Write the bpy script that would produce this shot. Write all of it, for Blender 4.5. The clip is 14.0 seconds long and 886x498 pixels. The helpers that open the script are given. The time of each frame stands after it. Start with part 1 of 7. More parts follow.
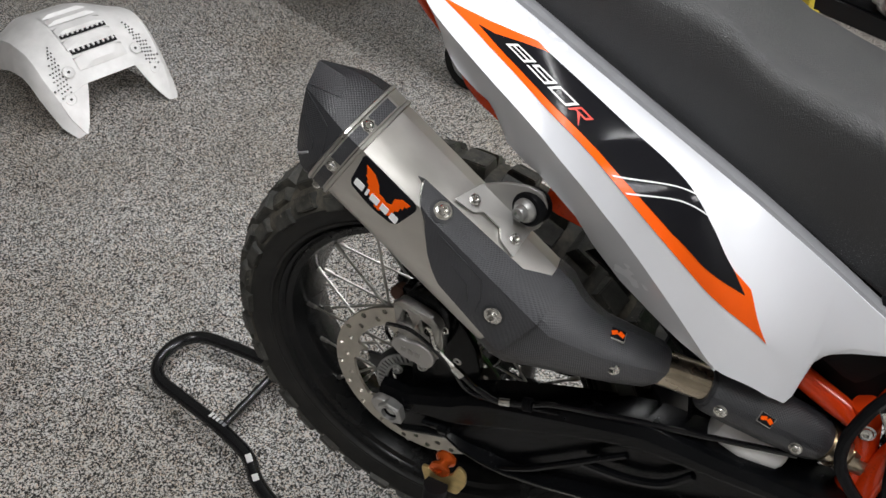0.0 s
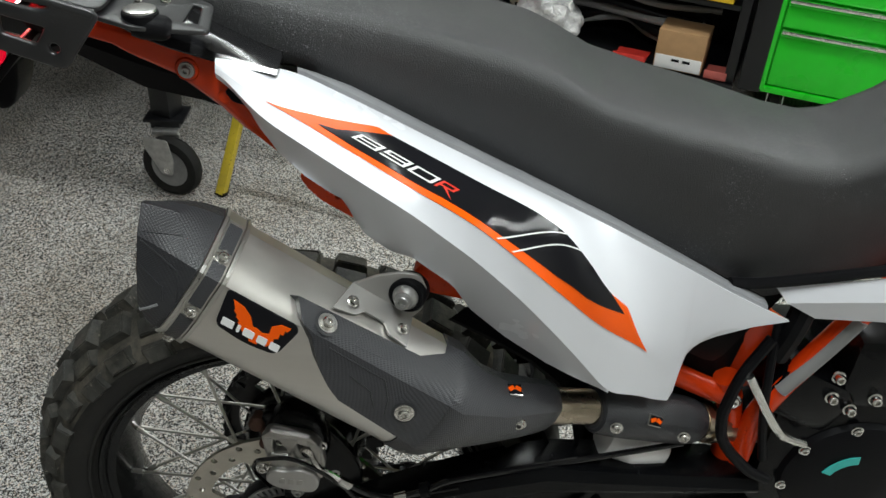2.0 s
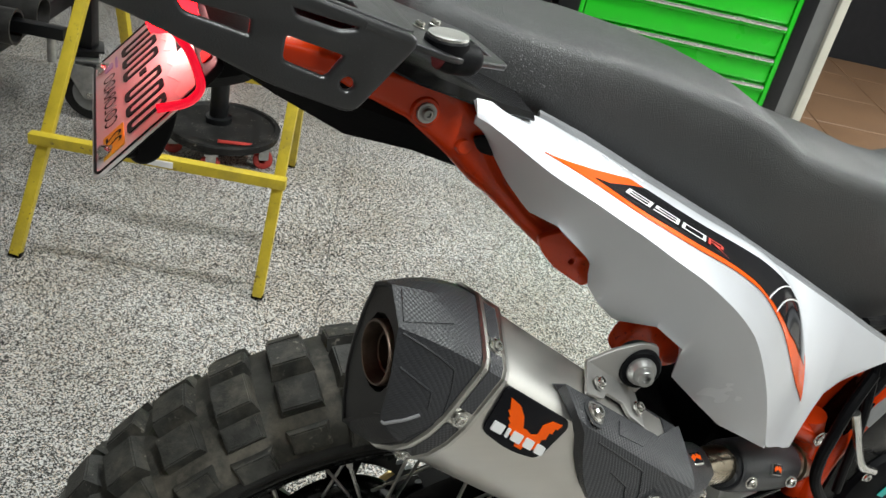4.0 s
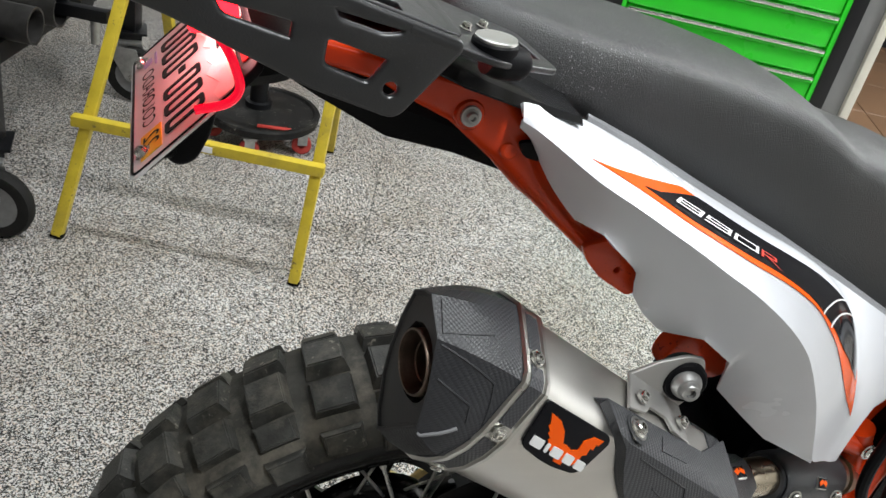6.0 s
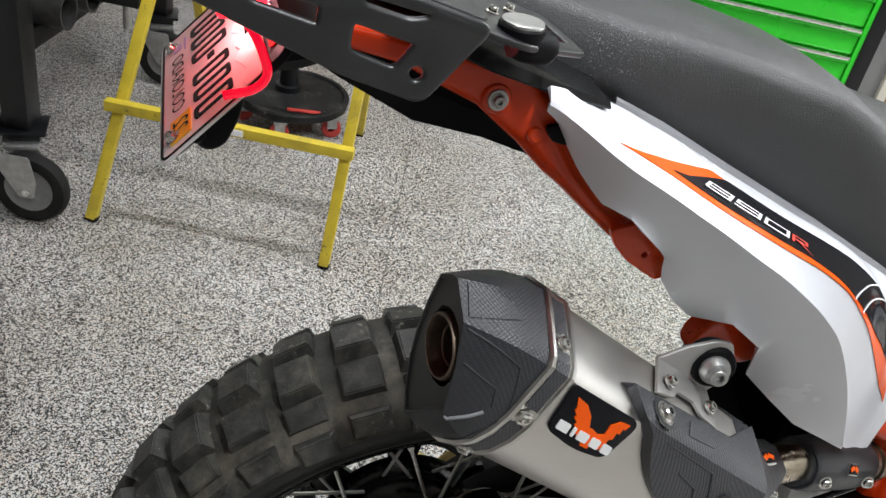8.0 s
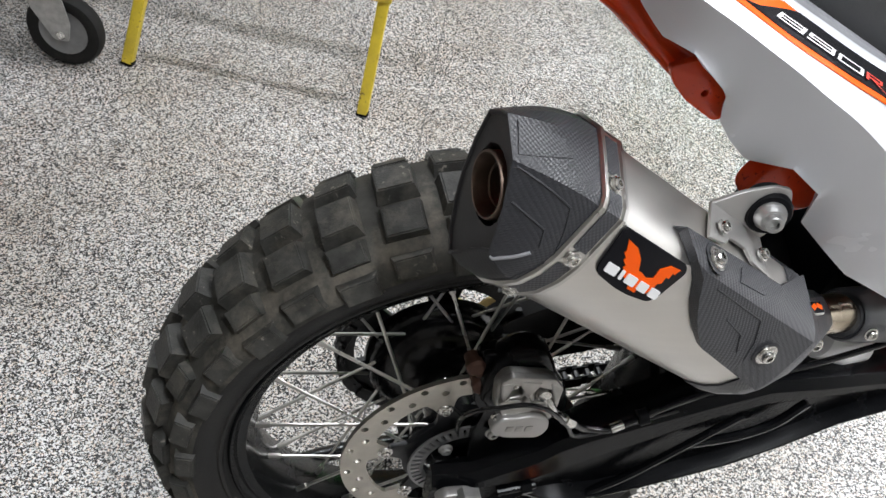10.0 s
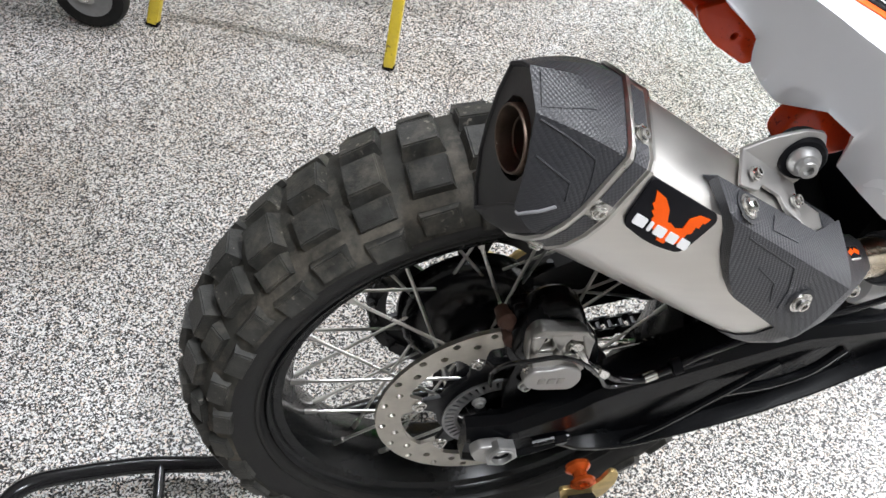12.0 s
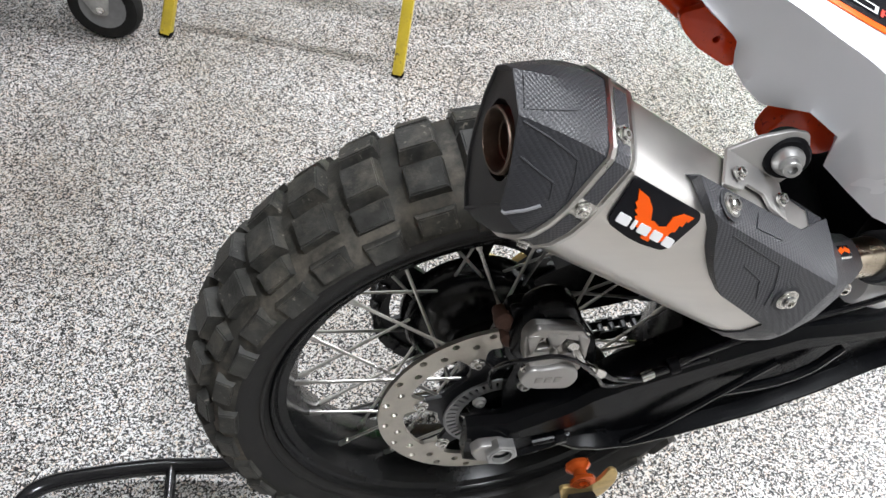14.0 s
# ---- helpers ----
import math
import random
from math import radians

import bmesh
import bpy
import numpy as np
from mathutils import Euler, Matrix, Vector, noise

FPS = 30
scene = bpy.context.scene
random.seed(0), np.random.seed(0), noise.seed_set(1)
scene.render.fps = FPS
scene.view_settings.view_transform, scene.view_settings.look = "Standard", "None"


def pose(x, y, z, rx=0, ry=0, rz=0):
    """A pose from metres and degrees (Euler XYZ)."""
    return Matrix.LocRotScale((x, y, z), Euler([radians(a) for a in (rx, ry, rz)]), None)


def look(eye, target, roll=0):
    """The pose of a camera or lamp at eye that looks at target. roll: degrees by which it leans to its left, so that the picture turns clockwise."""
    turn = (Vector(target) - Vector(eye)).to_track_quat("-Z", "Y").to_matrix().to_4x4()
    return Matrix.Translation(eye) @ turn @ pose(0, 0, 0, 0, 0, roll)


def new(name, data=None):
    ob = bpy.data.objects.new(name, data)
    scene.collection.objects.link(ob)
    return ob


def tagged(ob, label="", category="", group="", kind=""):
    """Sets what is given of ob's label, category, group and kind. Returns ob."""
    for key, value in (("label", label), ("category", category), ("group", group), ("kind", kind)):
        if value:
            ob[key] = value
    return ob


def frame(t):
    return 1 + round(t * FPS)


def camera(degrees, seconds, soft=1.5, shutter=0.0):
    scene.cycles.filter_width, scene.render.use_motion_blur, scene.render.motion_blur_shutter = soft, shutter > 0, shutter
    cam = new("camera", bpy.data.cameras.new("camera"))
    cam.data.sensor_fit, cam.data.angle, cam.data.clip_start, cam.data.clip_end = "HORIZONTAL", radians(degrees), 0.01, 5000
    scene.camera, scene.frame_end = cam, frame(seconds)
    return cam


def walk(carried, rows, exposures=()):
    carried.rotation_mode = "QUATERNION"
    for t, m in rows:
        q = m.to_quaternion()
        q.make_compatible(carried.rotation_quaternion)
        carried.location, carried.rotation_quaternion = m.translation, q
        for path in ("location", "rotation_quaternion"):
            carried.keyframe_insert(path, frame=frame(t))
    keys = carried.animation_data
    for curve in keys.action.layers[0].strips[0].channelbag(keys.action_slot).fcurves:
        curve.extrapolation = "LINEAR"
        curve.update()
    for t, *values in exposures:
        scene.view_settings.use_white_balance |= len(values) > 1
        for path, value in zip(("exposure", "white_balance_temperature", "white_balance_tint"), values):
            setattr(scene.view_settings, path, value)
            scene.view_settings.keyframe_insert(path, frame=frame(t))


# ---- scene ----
cam = camera(53.97, 14.0)
PATH = [
    (0, (0.3161, -0.7001, 1.3410), (-0.2788, 0.6890, 0.0308), 4.92),
    (0.5, (0.3036, -0.7090, 1.3439), (-0.3039, 0.7014, 0.0627), 4.83),
    (1, (0.3067, -0.7061, 1.3431), (-0.2946, 0.7185, 0.0747), 5.24),
    (1.5, (0.2977, -0.7027, 1.3432), (-0.2540, 0.7617, 0.0978), 2.97),
    (2, (0.1486, -0.6979, 1.3283), (0.1939, 0.9390, 0.1801), 3.37),
    (2.1, (0.1291, -0.6832, 1.3181), (0.1989, 0.9491, 0.1646), 3.55),
    (2.5, (-0.0198, -0.6323, 1.2837), (0.3710, 0.9999, 0.1959), 5.76),
    (3, (-0.1547, -0.5718, 1.2518), (0.4322, 1.0307, 0.2090), 9.00),
    (3.5, (-0.2313, -0.5390, 1.2474), (0.5522, 1.0232, 0.2750), 13.13),
    (4, (-0.2562, -0.5222, 1.2346), (0.4854, 1.0481, 0.2426), 12.81),
    (6.5, (-0.2524, -0.4972, 1.2384), (0.4002, 1.0764, 0.1907), 12.75),
    (7, (-0.2519, -0.4958, 1.2375), (0.3807, 1.0777, 0.1774), 12.43),
    (7.5, (-0.2520, -0.4978, 1.2372), (0.3642, 1.0739, 0.1647), 12.15),
    (8, (-0.2518, -0.4998, 1.2397), (0.3483, 1.0700, 0.1556), 11.89),
    (8.5, (-0.2523, -0.5010, 1.2229), (0.3355, 1.0357, 0.0858), 12.28),
    (9, (-0.2523, -0.4905, 1.2226), (0.3083, 0.9904, 0.0008), 12.54),
    (9.2, (-0.2523, -0.4906, 1.2207), (0.3005, 0.9677, -0.0315), 12.72),
    (11.5, (-0.2504, -0.4891, 1.2180), (0.1893, 0.8194, -0.2292), 9.85),
    (12, (-0.2461, -0.4864, 1.2191), (0.1873, 0.8270, -0.2255), 9.29),
    (12.5, (-0.2465, -0.4941, 1.2269), (0.1730, 0.8304, -0.2118), 8.86),
    (13, (-0.2411, -0.4945, 1.2311), (0.1707, 0.8323, -0.2076), 8.51),
    (13.5, (-0.2392, -0.4962, 1.2314), (0.1657, 0.8336, -0.2065), 8.07),
    (14, (-0.2330, -0.5050, 1.2292), (0.1640, 0.8288, -0.2072), 7.75),
]
# seconds, stops, kelvin, tint
EXPOSURES = [(0.0, -0.12, 6600, 11), (1.4, -0.12, 6600, 11), (2.2, -0.2, 6500, 2), (3.0, -0.13, 6500, 2), (4.0, 0.17, 6550, 4), (6.5, 0.22, 6450, 8), (8.5, 0.22, 6400, 10), (11.5, 0.68, 6300, 12), (14.0, 0.68, 6300, 12)]
walk(cam, [(t, look(eye, target, roll)) for t, eye, target, roll in PATH], EXPOSURES)

# ---- world and lamps ----
world = bpy.data.worlds.new("garage_air")
scene.world = world
world.use_nodes = True
world.node_tree.nodes["Background"].inputs[0].default_value = (0.55, 0.58, 0.62, 1)
world.node_tree.nodes["Background"].inputs[1].default_value = 0.003

CEILING_Z = 2.75
TUBE_LAMPS = [
    # x, y, length, turn in degrees, watts
    (2.9, 0.6, 2.4, 90, 66.0),
    (3.2, 0.6, 2.4, 90, 66.0),
    (0.2, -0.9, 1.2, 90, 40.0),
    (0.05, 1.58, 2.4, -20, 34.0),
]


# ---- materials ----
def node(nt, kind, **values):
    n = nt.nodes.new(kind)
    for key, value in values.items():
        n.inputs[key].default_value = value
    return n


def pbr(name, base, rough=0.5, metal=0.0, var=0.12, scale=25.0, bump=0.15, grain=350.0, rough_var=0.12, coat=0.0, stretch=(1, 1, 1), spec=0.5, distance=0.0006, dirt=0.0, dirt_colour=(0.1, 0.09, 0.08), fleck=0.0, fleck_colour=(0.3, 0.3, 0.3), placed=False):
    """Two scales of variation in colour and gloss, and a fine relief."""
    m = bpy.data.materials.new(name)
    m.use_nodes = True
    nt = m.node_tree
    b = nt.nodes["Principled BSDF"]
    b.inputs["Metallic"].default_value = metal
    b.inputs["Coat Weight"].default_value = coat
    b.inputs["Specular IOR Level"].default_value = spec
    b.inputs["Coat Roughness"].default_value = 0.06
    co = nt.nodes.new("ShaderNodeTexCoord")
    mp = nt.nodes.new("ShaderNodeMapping")
    mp.inputs["Scale"].default_value = stretch
    # "placed": the pattern lies in the place itself, so that pieces on one mesh differ
    nt.links.new(nt.nodes.new("ShaderNodeNewGeometry").outputs["Position"] if placed else co.outputs["Object"], mp.inputs["Vector"])
    big = node(nt, "ShaderNodeTexNoise", Scale=scale, Detail=4.0, Roughness=0.6)
    fine = node(nt, "ShaderNodeTexNoise", Scale=grain, Detail=3.0, Roughness=0.55)
    nt.links.new(mp.outputs[0], big.inputs["Vector"])
    nt.links.new(mp.outputs[0], fine.inputs["Vector"])
    ramp = nt.nodes.new("ShaderNodeValToRGB")
    ramp.color_ramp.elements[0].position, ramp.color_ramp.elements[1].position = 0.3, 0.7
    ramp.color_ramp.elements[0].color = (*[c * (1 - var) for c in base], 1)
    ramp.color_ramp.elements[1].color = (*[min(1, c * (1 + var)) for c in base], 1)
    nt.links.new(big.outputs["Fac"], ramp.inputs["Fac"])
    colour = ramp.outputs["Color"]
    if dirt:
        patch = node(nt, "ShaderNodeTexNoise", Scale=scale * 0.45, Detail=8.0, Roughness=0.72)
        nt.links.new(mp.outputs[0], patch.inputs["Vector"])
        pr = nt.nodes.new("ShaderNodeValToRGB")
        pr.color_ramp.elements[0].position, pr.color_ramp.elements[1].position = 0.5, 0.72
        pr.color_ramp.elements[1].color = (dirt, dirt, dirt, 1)
        nt.links.new(patch.outputs["Fac"], pr.inputs["Fac"])
        mix = nt.nodes.new("ShaderNodeMix")
        mix.data_type = "RGBA"
        nt.links.new(pr.outputs["Color"], mix.inputs[0])
        nt.links.new(colour, mix.inputs[6])
        mix.inputs[7].default_value = (*dirt_colour, 1)
        colour = mix.outputs[2]
    if fleck:
        # small worn flecks, gathered in patches
        dots = node(nt, "ShaderNodeTexNoise", Scale=fleck, Detail=2.0, Roughness=0.5)
        area = node(nt, "ShaderNodeTexNoise", Scale=scale * 0.8, Detail=3.0, Roughness=0.6)
        masks = []
        for tex, lo, hi in ((dots, 0.63, 0.67), (area, 0.52, 0.66)):
            nt.links.new(mp.outputs[0], tex.inputs["Vector"])
            mr = nt.nodes.new("ShaderNodeMapRange")
            mr.inputs["From Min"].default_value, mr.inputs["From Max"].default_value = lo, hi
            nt.links.new(tex.outputs["Fac"], mr.inputs["Value"])
            masks.append(mr)
        both = nt.nodes.new("ShaderNodeMath")
        both.operation = "MULTIPLY"
        nt.links.new(masks[0].outputs[0], both.inputs[0])
        nt.links.new(masks[1].outputs[0], both.inputs[1])
        mix = nt.nodes.new("ShaderNodeMix")
        mix.data_type = "RGBA"
        nt.links.new(both.outputs[0], mix.inputs[0])
        nt.links.new(colour, mix.inputs[6])
        mix.inputs[7].default_value = (*fleck_colour, 1)
        colour = mix.outputs[2]
    nt.links.new(colour, b.inputs["Base Color"])
    rr = nt.nodes.new("ShaderNodeMapRange")
    rr.inputs["To Min"].default_value, rr.inputs["To Max"].default_value = max(0.02, rough - rough_var), min(1, rough + rough_var)
    nt.links.new(big.outputs["Fac"], rr.inputs["Value"])
    nt.links.new(rr.outputs[0], b.inputs["Roughness"])
    if bump:
        bp = node(nt, "ShaderNodeBump", Strength=bump, Distance=distance)
        nt.links.new(fine.outputs["Fac"], bp.inputs["Height"])
        nt.links.new(bp.outputs[0], b.inputs["Normal"])
    return m


def flake_floor():
    """Epoxy floor strewn with white, grey and black chips under a clear coat."""
    m = bpy.data.materials.new("flake_floor")
    m.use_nodes = True
    nt = m.node_tree
    b = nt.nodes["Principled BSDF"]
    co = nt.nodes.new("ShaderNodeTexCoord")
    cells = node(nt, "ShaderNodeTexVoronoi", Scale=425.0)
    warp = node(nt, "ShaderNodeTexNoise", Scale=360.0, Detail=2.0)
    add = nt.nodes.new("ShaderNodeMixRGB")
    add.blend_type = "ADD"
    add.inputs["Fac"].default_value = 0.006
    nt.links.new(co.outputs["Object"], warp.inputs["Vector"])
    nt.links.new(co.outputs["Object"], add.inputs[1])
    nt.links.new(warp.outputs["Color"], add.inputs[2])
    nt.links.new(add.outputs[0], cells.inputs["Vector"])
    sep = nt.nodes.new("ShaderNodeSeparateColor")
    nt.links.new(cells.outputs["Color"], sep.inputs[0])
    ramp = nt.nodes.new("ShaderNodeValToRGB")
    ramp.color_ramp.interpolation = "CONSTANT"
    stops = [(0.0, (0.005, 0.005, 0.0055)), (0.37, (0.05, 0.05, 0.049)), (0.44, (0.2, 0.2, 0.195)), (0.5, (0.45, 0.45, 0.44)), (0.56, (0.95, 0.95, 0.94))]
    while len(ramp.color_ramp.elements) < len(stops):
        ramp.color_ramp.elements.new(0.5)
    for e, (at, c) in zip(ramp.color_ramp.elements, stops):
        e.position, e.color = at, (*c, 1)
    nt.links.new(sep.outputs[0], ramp.inputs["Fac"])
    stain = node(nt, "ShaderNodeTexNoise", Scale=1.6, Detail=6.0, Roughness=0.65)
    nt.links.new(co.outputs["Object"], stain.inputs["Vector"])
    sr = nt.nodes.new("ShaderNodeValToRGB")
    sr.color_ramp.elements[0].position, sr.color_ramp.elements[1].position = 0.3, 0.62
    sr.color_ramp.elements[0].color, sr.color_ramp.elements[1].color = (0.53, 0.49, 0.44, 1), (0.8, 0.8, 0.8, 1)
    nt.links.new(stain.outputs["Fac"], sr.inputs["Fac"])
    mul = nt.nodes.new("ShaderNodeMixRGB")
    mul.blend_type = "MULTIPLY"
    mul.inputs["Fac"].default_value = 1.0
    chip = nt.nodes.new("ShaderNodeMapRange")
    chip.inputs["From Min"].default_value, chip.inputs["From Max"].default_value = 0.72, 0.76
    nt.links.new(sep.outputs[2], chip.inputs["Value"])
    beige = nt.nodes.new("ShaderNodeMixRGB")
    beige.blend_type = "MULTIPLY"
    beige.inputs[2].default_value = (1.0, 0.86, 0.74, 1)
    nt.links.new(chip.outputs[0], beige.inputs["Fac"])
    nt.links.new(ramp.outputs["Color"], beige.inputs[1])
    nt.links.new(beige.outputs[0], mul.inputs[1])
    nt.links.new(sr.outputs["Color"], mul.inputs[2])
    nt.links.new(mul.outputs[0], b.inputs["Base Color"])
    b.inputs["Roughness"].default_value = 0.42
    bp = node(nt, "ShaderNodeBump", Strength=0.25, Distance=0.0006)
    nt.links.new(sep.outputs[1], bp.inputs["Height"])
    nt.links.new(bp.outputs[0], b.inputs["Normal"])
    return m


def weave(name, base, rough=0.42, pitch=0.003, depth=0.3):
    """Carbon-look plastic: a lattice of small raised dots."""
    m = pbr(name, base, rough, 0.0, 0.15, 18.0, 0.0)
    nt = m.node_tree
    b = nt.nodes["Principled BSDF"]
    co = nt.nodes.new("ShaderNodeTexCoord")
    mp = nt.nodes.new("ShaderNodeMapping")
    mp.inputs["Rotation"].default_value = (0.0, 0.0, radians(45))
    nt.links.new(co.outputs["UV"], mp.inputs["Vector"])
    v = node(nt, "ShaderNodeTexVoronoi", Scale=1.0 / pitch, Randomness=0.0)
    v.voronoi_dimensions = "2D"
    nt.links.new(mp.outputs[0], v.inputs["Vector"])
    bp = node(nt, "ShaderNodeBump", Strength=depth, Distance=0.0008)
    bp.invert = True
    nt.links.new(v.outputs["Distance"], bp.inputs["Height"])
    nt.links.new(bp.outputs[0], b.inputs["Normal"])
    return m


def glow(name, colour, strength):
    m = bpy.data.materials.new(name)
    m.use_nodes = True
    b = m.node_tree.nodes["Principled BSDF"]
    b.inputs["Base Color"].default_value = (*colour, 1)
    b.inputs["Emission Color"].default_value = (*colour, 1)
    b.inputs["Emission Strength"].default_value = strength
    b.inputs["Roughness"].default_value = 0.15
    return m


M_FLOOR = flake_floor()
M_JOINT = pbr("floor_joint", (0.16, 0.155, 0.15), 0.8)
M_WALL = pbr("painted_wall", (0.34, 0.33, 0.31), 0.7, scale=3.0, grain=120.0)
M_WALL_WHITE = pbr("white_painted_wall", (0.8, 0.79, 0.77), 0.6, scale=3.0, grain=120.0)
M_CEILING = pbr("white_ceiling", (0.75, 0.75, 0.73), 0.8, scale=3.0, grain=90.0)
M_TRIM_WHITE = pbr("cream_trim", (0.7, 0.67, 0.58), 0.5, scale=6.0)
M_STRIP_GREY = pbr("satin_grey_strip", (0.36, 0.365, 0.385), 0.35, 0.3, scale=12.0)
M_TRIM_GREY = pbr("grey_trim", (0.25, 0.25, 0.25), 0.6, scale=6.0)
M_TAN = pbr("tan_tile", (0.2, 0.115, 0.065), 0.4, scale=4.0)
M_PLATE_GREY = pbr("machined_grey", (0.3, 0.3, 0.3), 0.4, 0.8, var=0.1, scale=40.0, bump=0.2)
# shade in holes, slots and the far room is put into this colour
M_DARK = pbr("dark_shade_and_clutter", (0.02, 0.02, 0.022), 0.7, spec=0.1)
M_WHITE = pbr("white_plastic", (0.82, 0.835, 0.885), 0.26, var=0.02, scale=6.0, bump=0.05, coat=0.15, rough_var=0.05)
M_ORANGE = pbr("orange_powder_coat", (0.68, 0.048, 0.005), 0.2, var=0.08, scale=14.0, bump=0.08, grain=500.0, spec=0.5, fleck=300.0, fleck_colour=(0.3, 0.02, 0.003))
M_ORANGE_VINYL = pbr("orange_vinyl", (0.92, 0.11, 0.004), 0.2, var=0.03, scale=10.0, bump=0.03, spec=0.15)
M_BLACK_VINYL = pbr("black_vinyl", (0.009, 0.009, 0.011), 0.11, var=0.1, scale=10.0, bump=0.02, rough_var=0.03, spec=0.1)
M_WHITE_INK = pbr("white_ink", (0.82, 0.82, 0.82), 0.3, var=0.02, bump=0.0)
M_RED_INK = pbr("red_ink", (0.75, 0.04, 0.02), 0.3, var=0.03, bump=0.0)
M_SEAT = pbr("seat_vinyl", (0.018, 0.0187, 0.0203), 0.42, var=0.16, scale=9.0, bump=0.8, grain=900.0, distance=0.001, spec=0.78, dirt=0.08, dirt_colour=(0.2, 0.2, 0.2), fleck=750.0, fleck_colour=(0.2, 0.2, 0.21))
M_RUBBER = pbr("tyre_rubber", (0.048, 0.0475, 0.043), 0.48, var=0.45, scale=45.0, bump=0.8, grain=380.0, dirt=0.85, dirt_colour=(0.15, 0.137, 0.11), spec=0.28, fleck=180.0, fleck_colour=(0.26, 0.24, 0.2), placed=True)
M_RUBBER_DUSTY = pbr("dusty_tyre_rubber", (0.054, 0.0525, 0.046), 0.55, var=0.4, scale=30.0, bump=0.5, grain=420.0, dirt=0.9, dirt_colour=(0.2, 0.175, 0.14), spec=0.15)
M_SIDEWALL = pbr("tyre_sidewall", (0.013, 0.0129, 0.0124), 0.5, var=0.3, scale=30.0, bump=0.45, grain=420.0, dirt=0.5, dirt_colour=(0.035, 0.032, 0.028), spec=0.3)
M_CASTER = pbr("caster_rubber", (0.013, 0.0125, 0.012), 0.7, var=0.2, scale=40.0, dirt=0.3, dirt_colour=(0.05, 0.045, 0.04), spec=0.2)
M_BLACK_PLASTIC = pbr("black_plastic", (0.005, 0.005, 0.006), 0.5, var=0.2, scale=20.0, bump=0.3, grain=500.0, spec=0.12)
M_BLACK_GLOSS = pbr("gloss_black", (0.008, 0.008, 0.009), 0.16, var=0.2, scale=15.0, bump=0.05, rough_var=0.06)
M_BLACK_STEEL = pbr("black_powder_coat", (0.006, 0.0063, 0.0075), 0.34, var=0.15, scale=25.0, bump=0.25, grain=900.0, spec=0.42)
M_RACK = pbr("textured_black_powder_coat", (0.011, 0.0115, 0.013), 0.33, var=0.15, scale=25.0, bump=0.3, grain=900.0, spec=0.8, fleck=600.0, fleck_colour=(0.03, 0.03, 0.032))
M_OUTLET = pbr("sooty_steel_ring", (0.13, 0.092, 0.07), 0.45, 0.7, var=0.4, scale=60.0)
M_RIM = pbr("black_anodised_rim", (0.005, 0.0055, 0.006), 0.25, 0.0, var=0.2, scale=20.0, bump=0.06, dirt=0.12, dirt_colour=(0.05, 0.046, 0.04), spec=0.25)
M_SWING = pbr("black_cast_swingarm", (0.003, 0.0033, 0.004), 0.24, 0.0, var=0.2, scale=18.0, bump=0.12, grain=450.0, dirt=0.04, dirt_colour=(0.03, 0.029, 0.028), spec=0.22)
M_STEEL = pbr("stainless_steel", (0.62, 0.61, 0.58), 0.3, 1.0, var=0.08, scale=30.0, bump=0.1)
M_CHROME = pbr("bright_zinc", (0.72, 0.71, 0.68), 0.18, 1.0, var=0.1, scale=60.0, bump=0.08)
M_BRUSHED = pbr("brushed_titanium", (0.74, 0.72, 0.685), 0.36, 1.0, var=0.05, scale=14.0, bump=0.16, grain=500.0, stretch=(0.25, 3.0, 3.0), distance=0.0004)
M_DISC = pbr("brake_steel", (0.55, 0.52, 0.46), 0.36, 1.0, var=0.12, scale=45.0, bump=0.2, grain=600.0)
M_CAST = pbr("cast_aluminium", (0.42, 0.41, 0.39), 0.34, 0.95, var=0.15, scale=35.0, bump=0.4, grain=420.0, dirt=0.4)
M_ALU = pbr("brushed_aluminium", (0.48, 0.47, 0.455), 0.5, 0.85, var=0.06, scale=12.0, bump=0.1)
M_ALU_PALE = pbr("blasted_aluminium", (0.9, 0.89, 0.89), 0.38, 0.05, var=0.1, scale=14.0, bump=0.25)
M_PIPE = pbr("heat_tinted_steel", (0.5, 0.43, 0.33), 0.28, 1.0, var=0.2, scale=22.0, bump=0.1)
M_CARBON = weave("carbon_look", (0.034, 0.035, 0.039), 0.4, 0.0024, 0.6)
M_SHIELD = weave("shield_carbon_look", (0.042, 0.043, 0.048), 0.36, 0.0024, 0.6)
M_SHIELD_PLAIN = pbr("shield_matt_black", (0.03, 0.031, 0.034), 0.45, var=0.1, scale=15.0, bump=0.2, grain=600.0, spec=0.4)
M_SOOT = pbr("sooty_outlet", (0.05, 0.035, 0.026), 0.7, 0.4, var=0.4, scale=60.0)
M_YELLOW = pbr("worn_yellow_paint", (0.62, 0.47, 0.035), 0.45, var=0.12, scale=22.0, bump=0.2, dirt=0.5, dirt_colour=(0.22, 0.16, 0.05), fleck=120.0, fleck_colour=(0.12, 0.09, 0.05))
M_GREEN = pbr("green_enamel", (0.02, 0.6, 0.015), 0.3, var=0.04, scale=3.0, bump=0.05, coat=0.2)
M_HANDLE = pbr("polished_handle", (0.78, 0.78, 0.76), 0.25, 1.0, var=0.06, scale=20.0)
M_RED_WHEEL = pbr("red_urethane", (0.5, 0.05, 0.04), 0.5, var=0.15, scale=50.0)
M_GALV = pbr("galvanised_steel", (0.48, 0.48, 0.47), 0.45, 0.9, var=0.2, scale=50.0)
M_PIPE_DARK = pbr("mill_scale_steel", (0.075, 0.072, 0.07), 0.42, 0.6, var=0.25, scale=30.0)
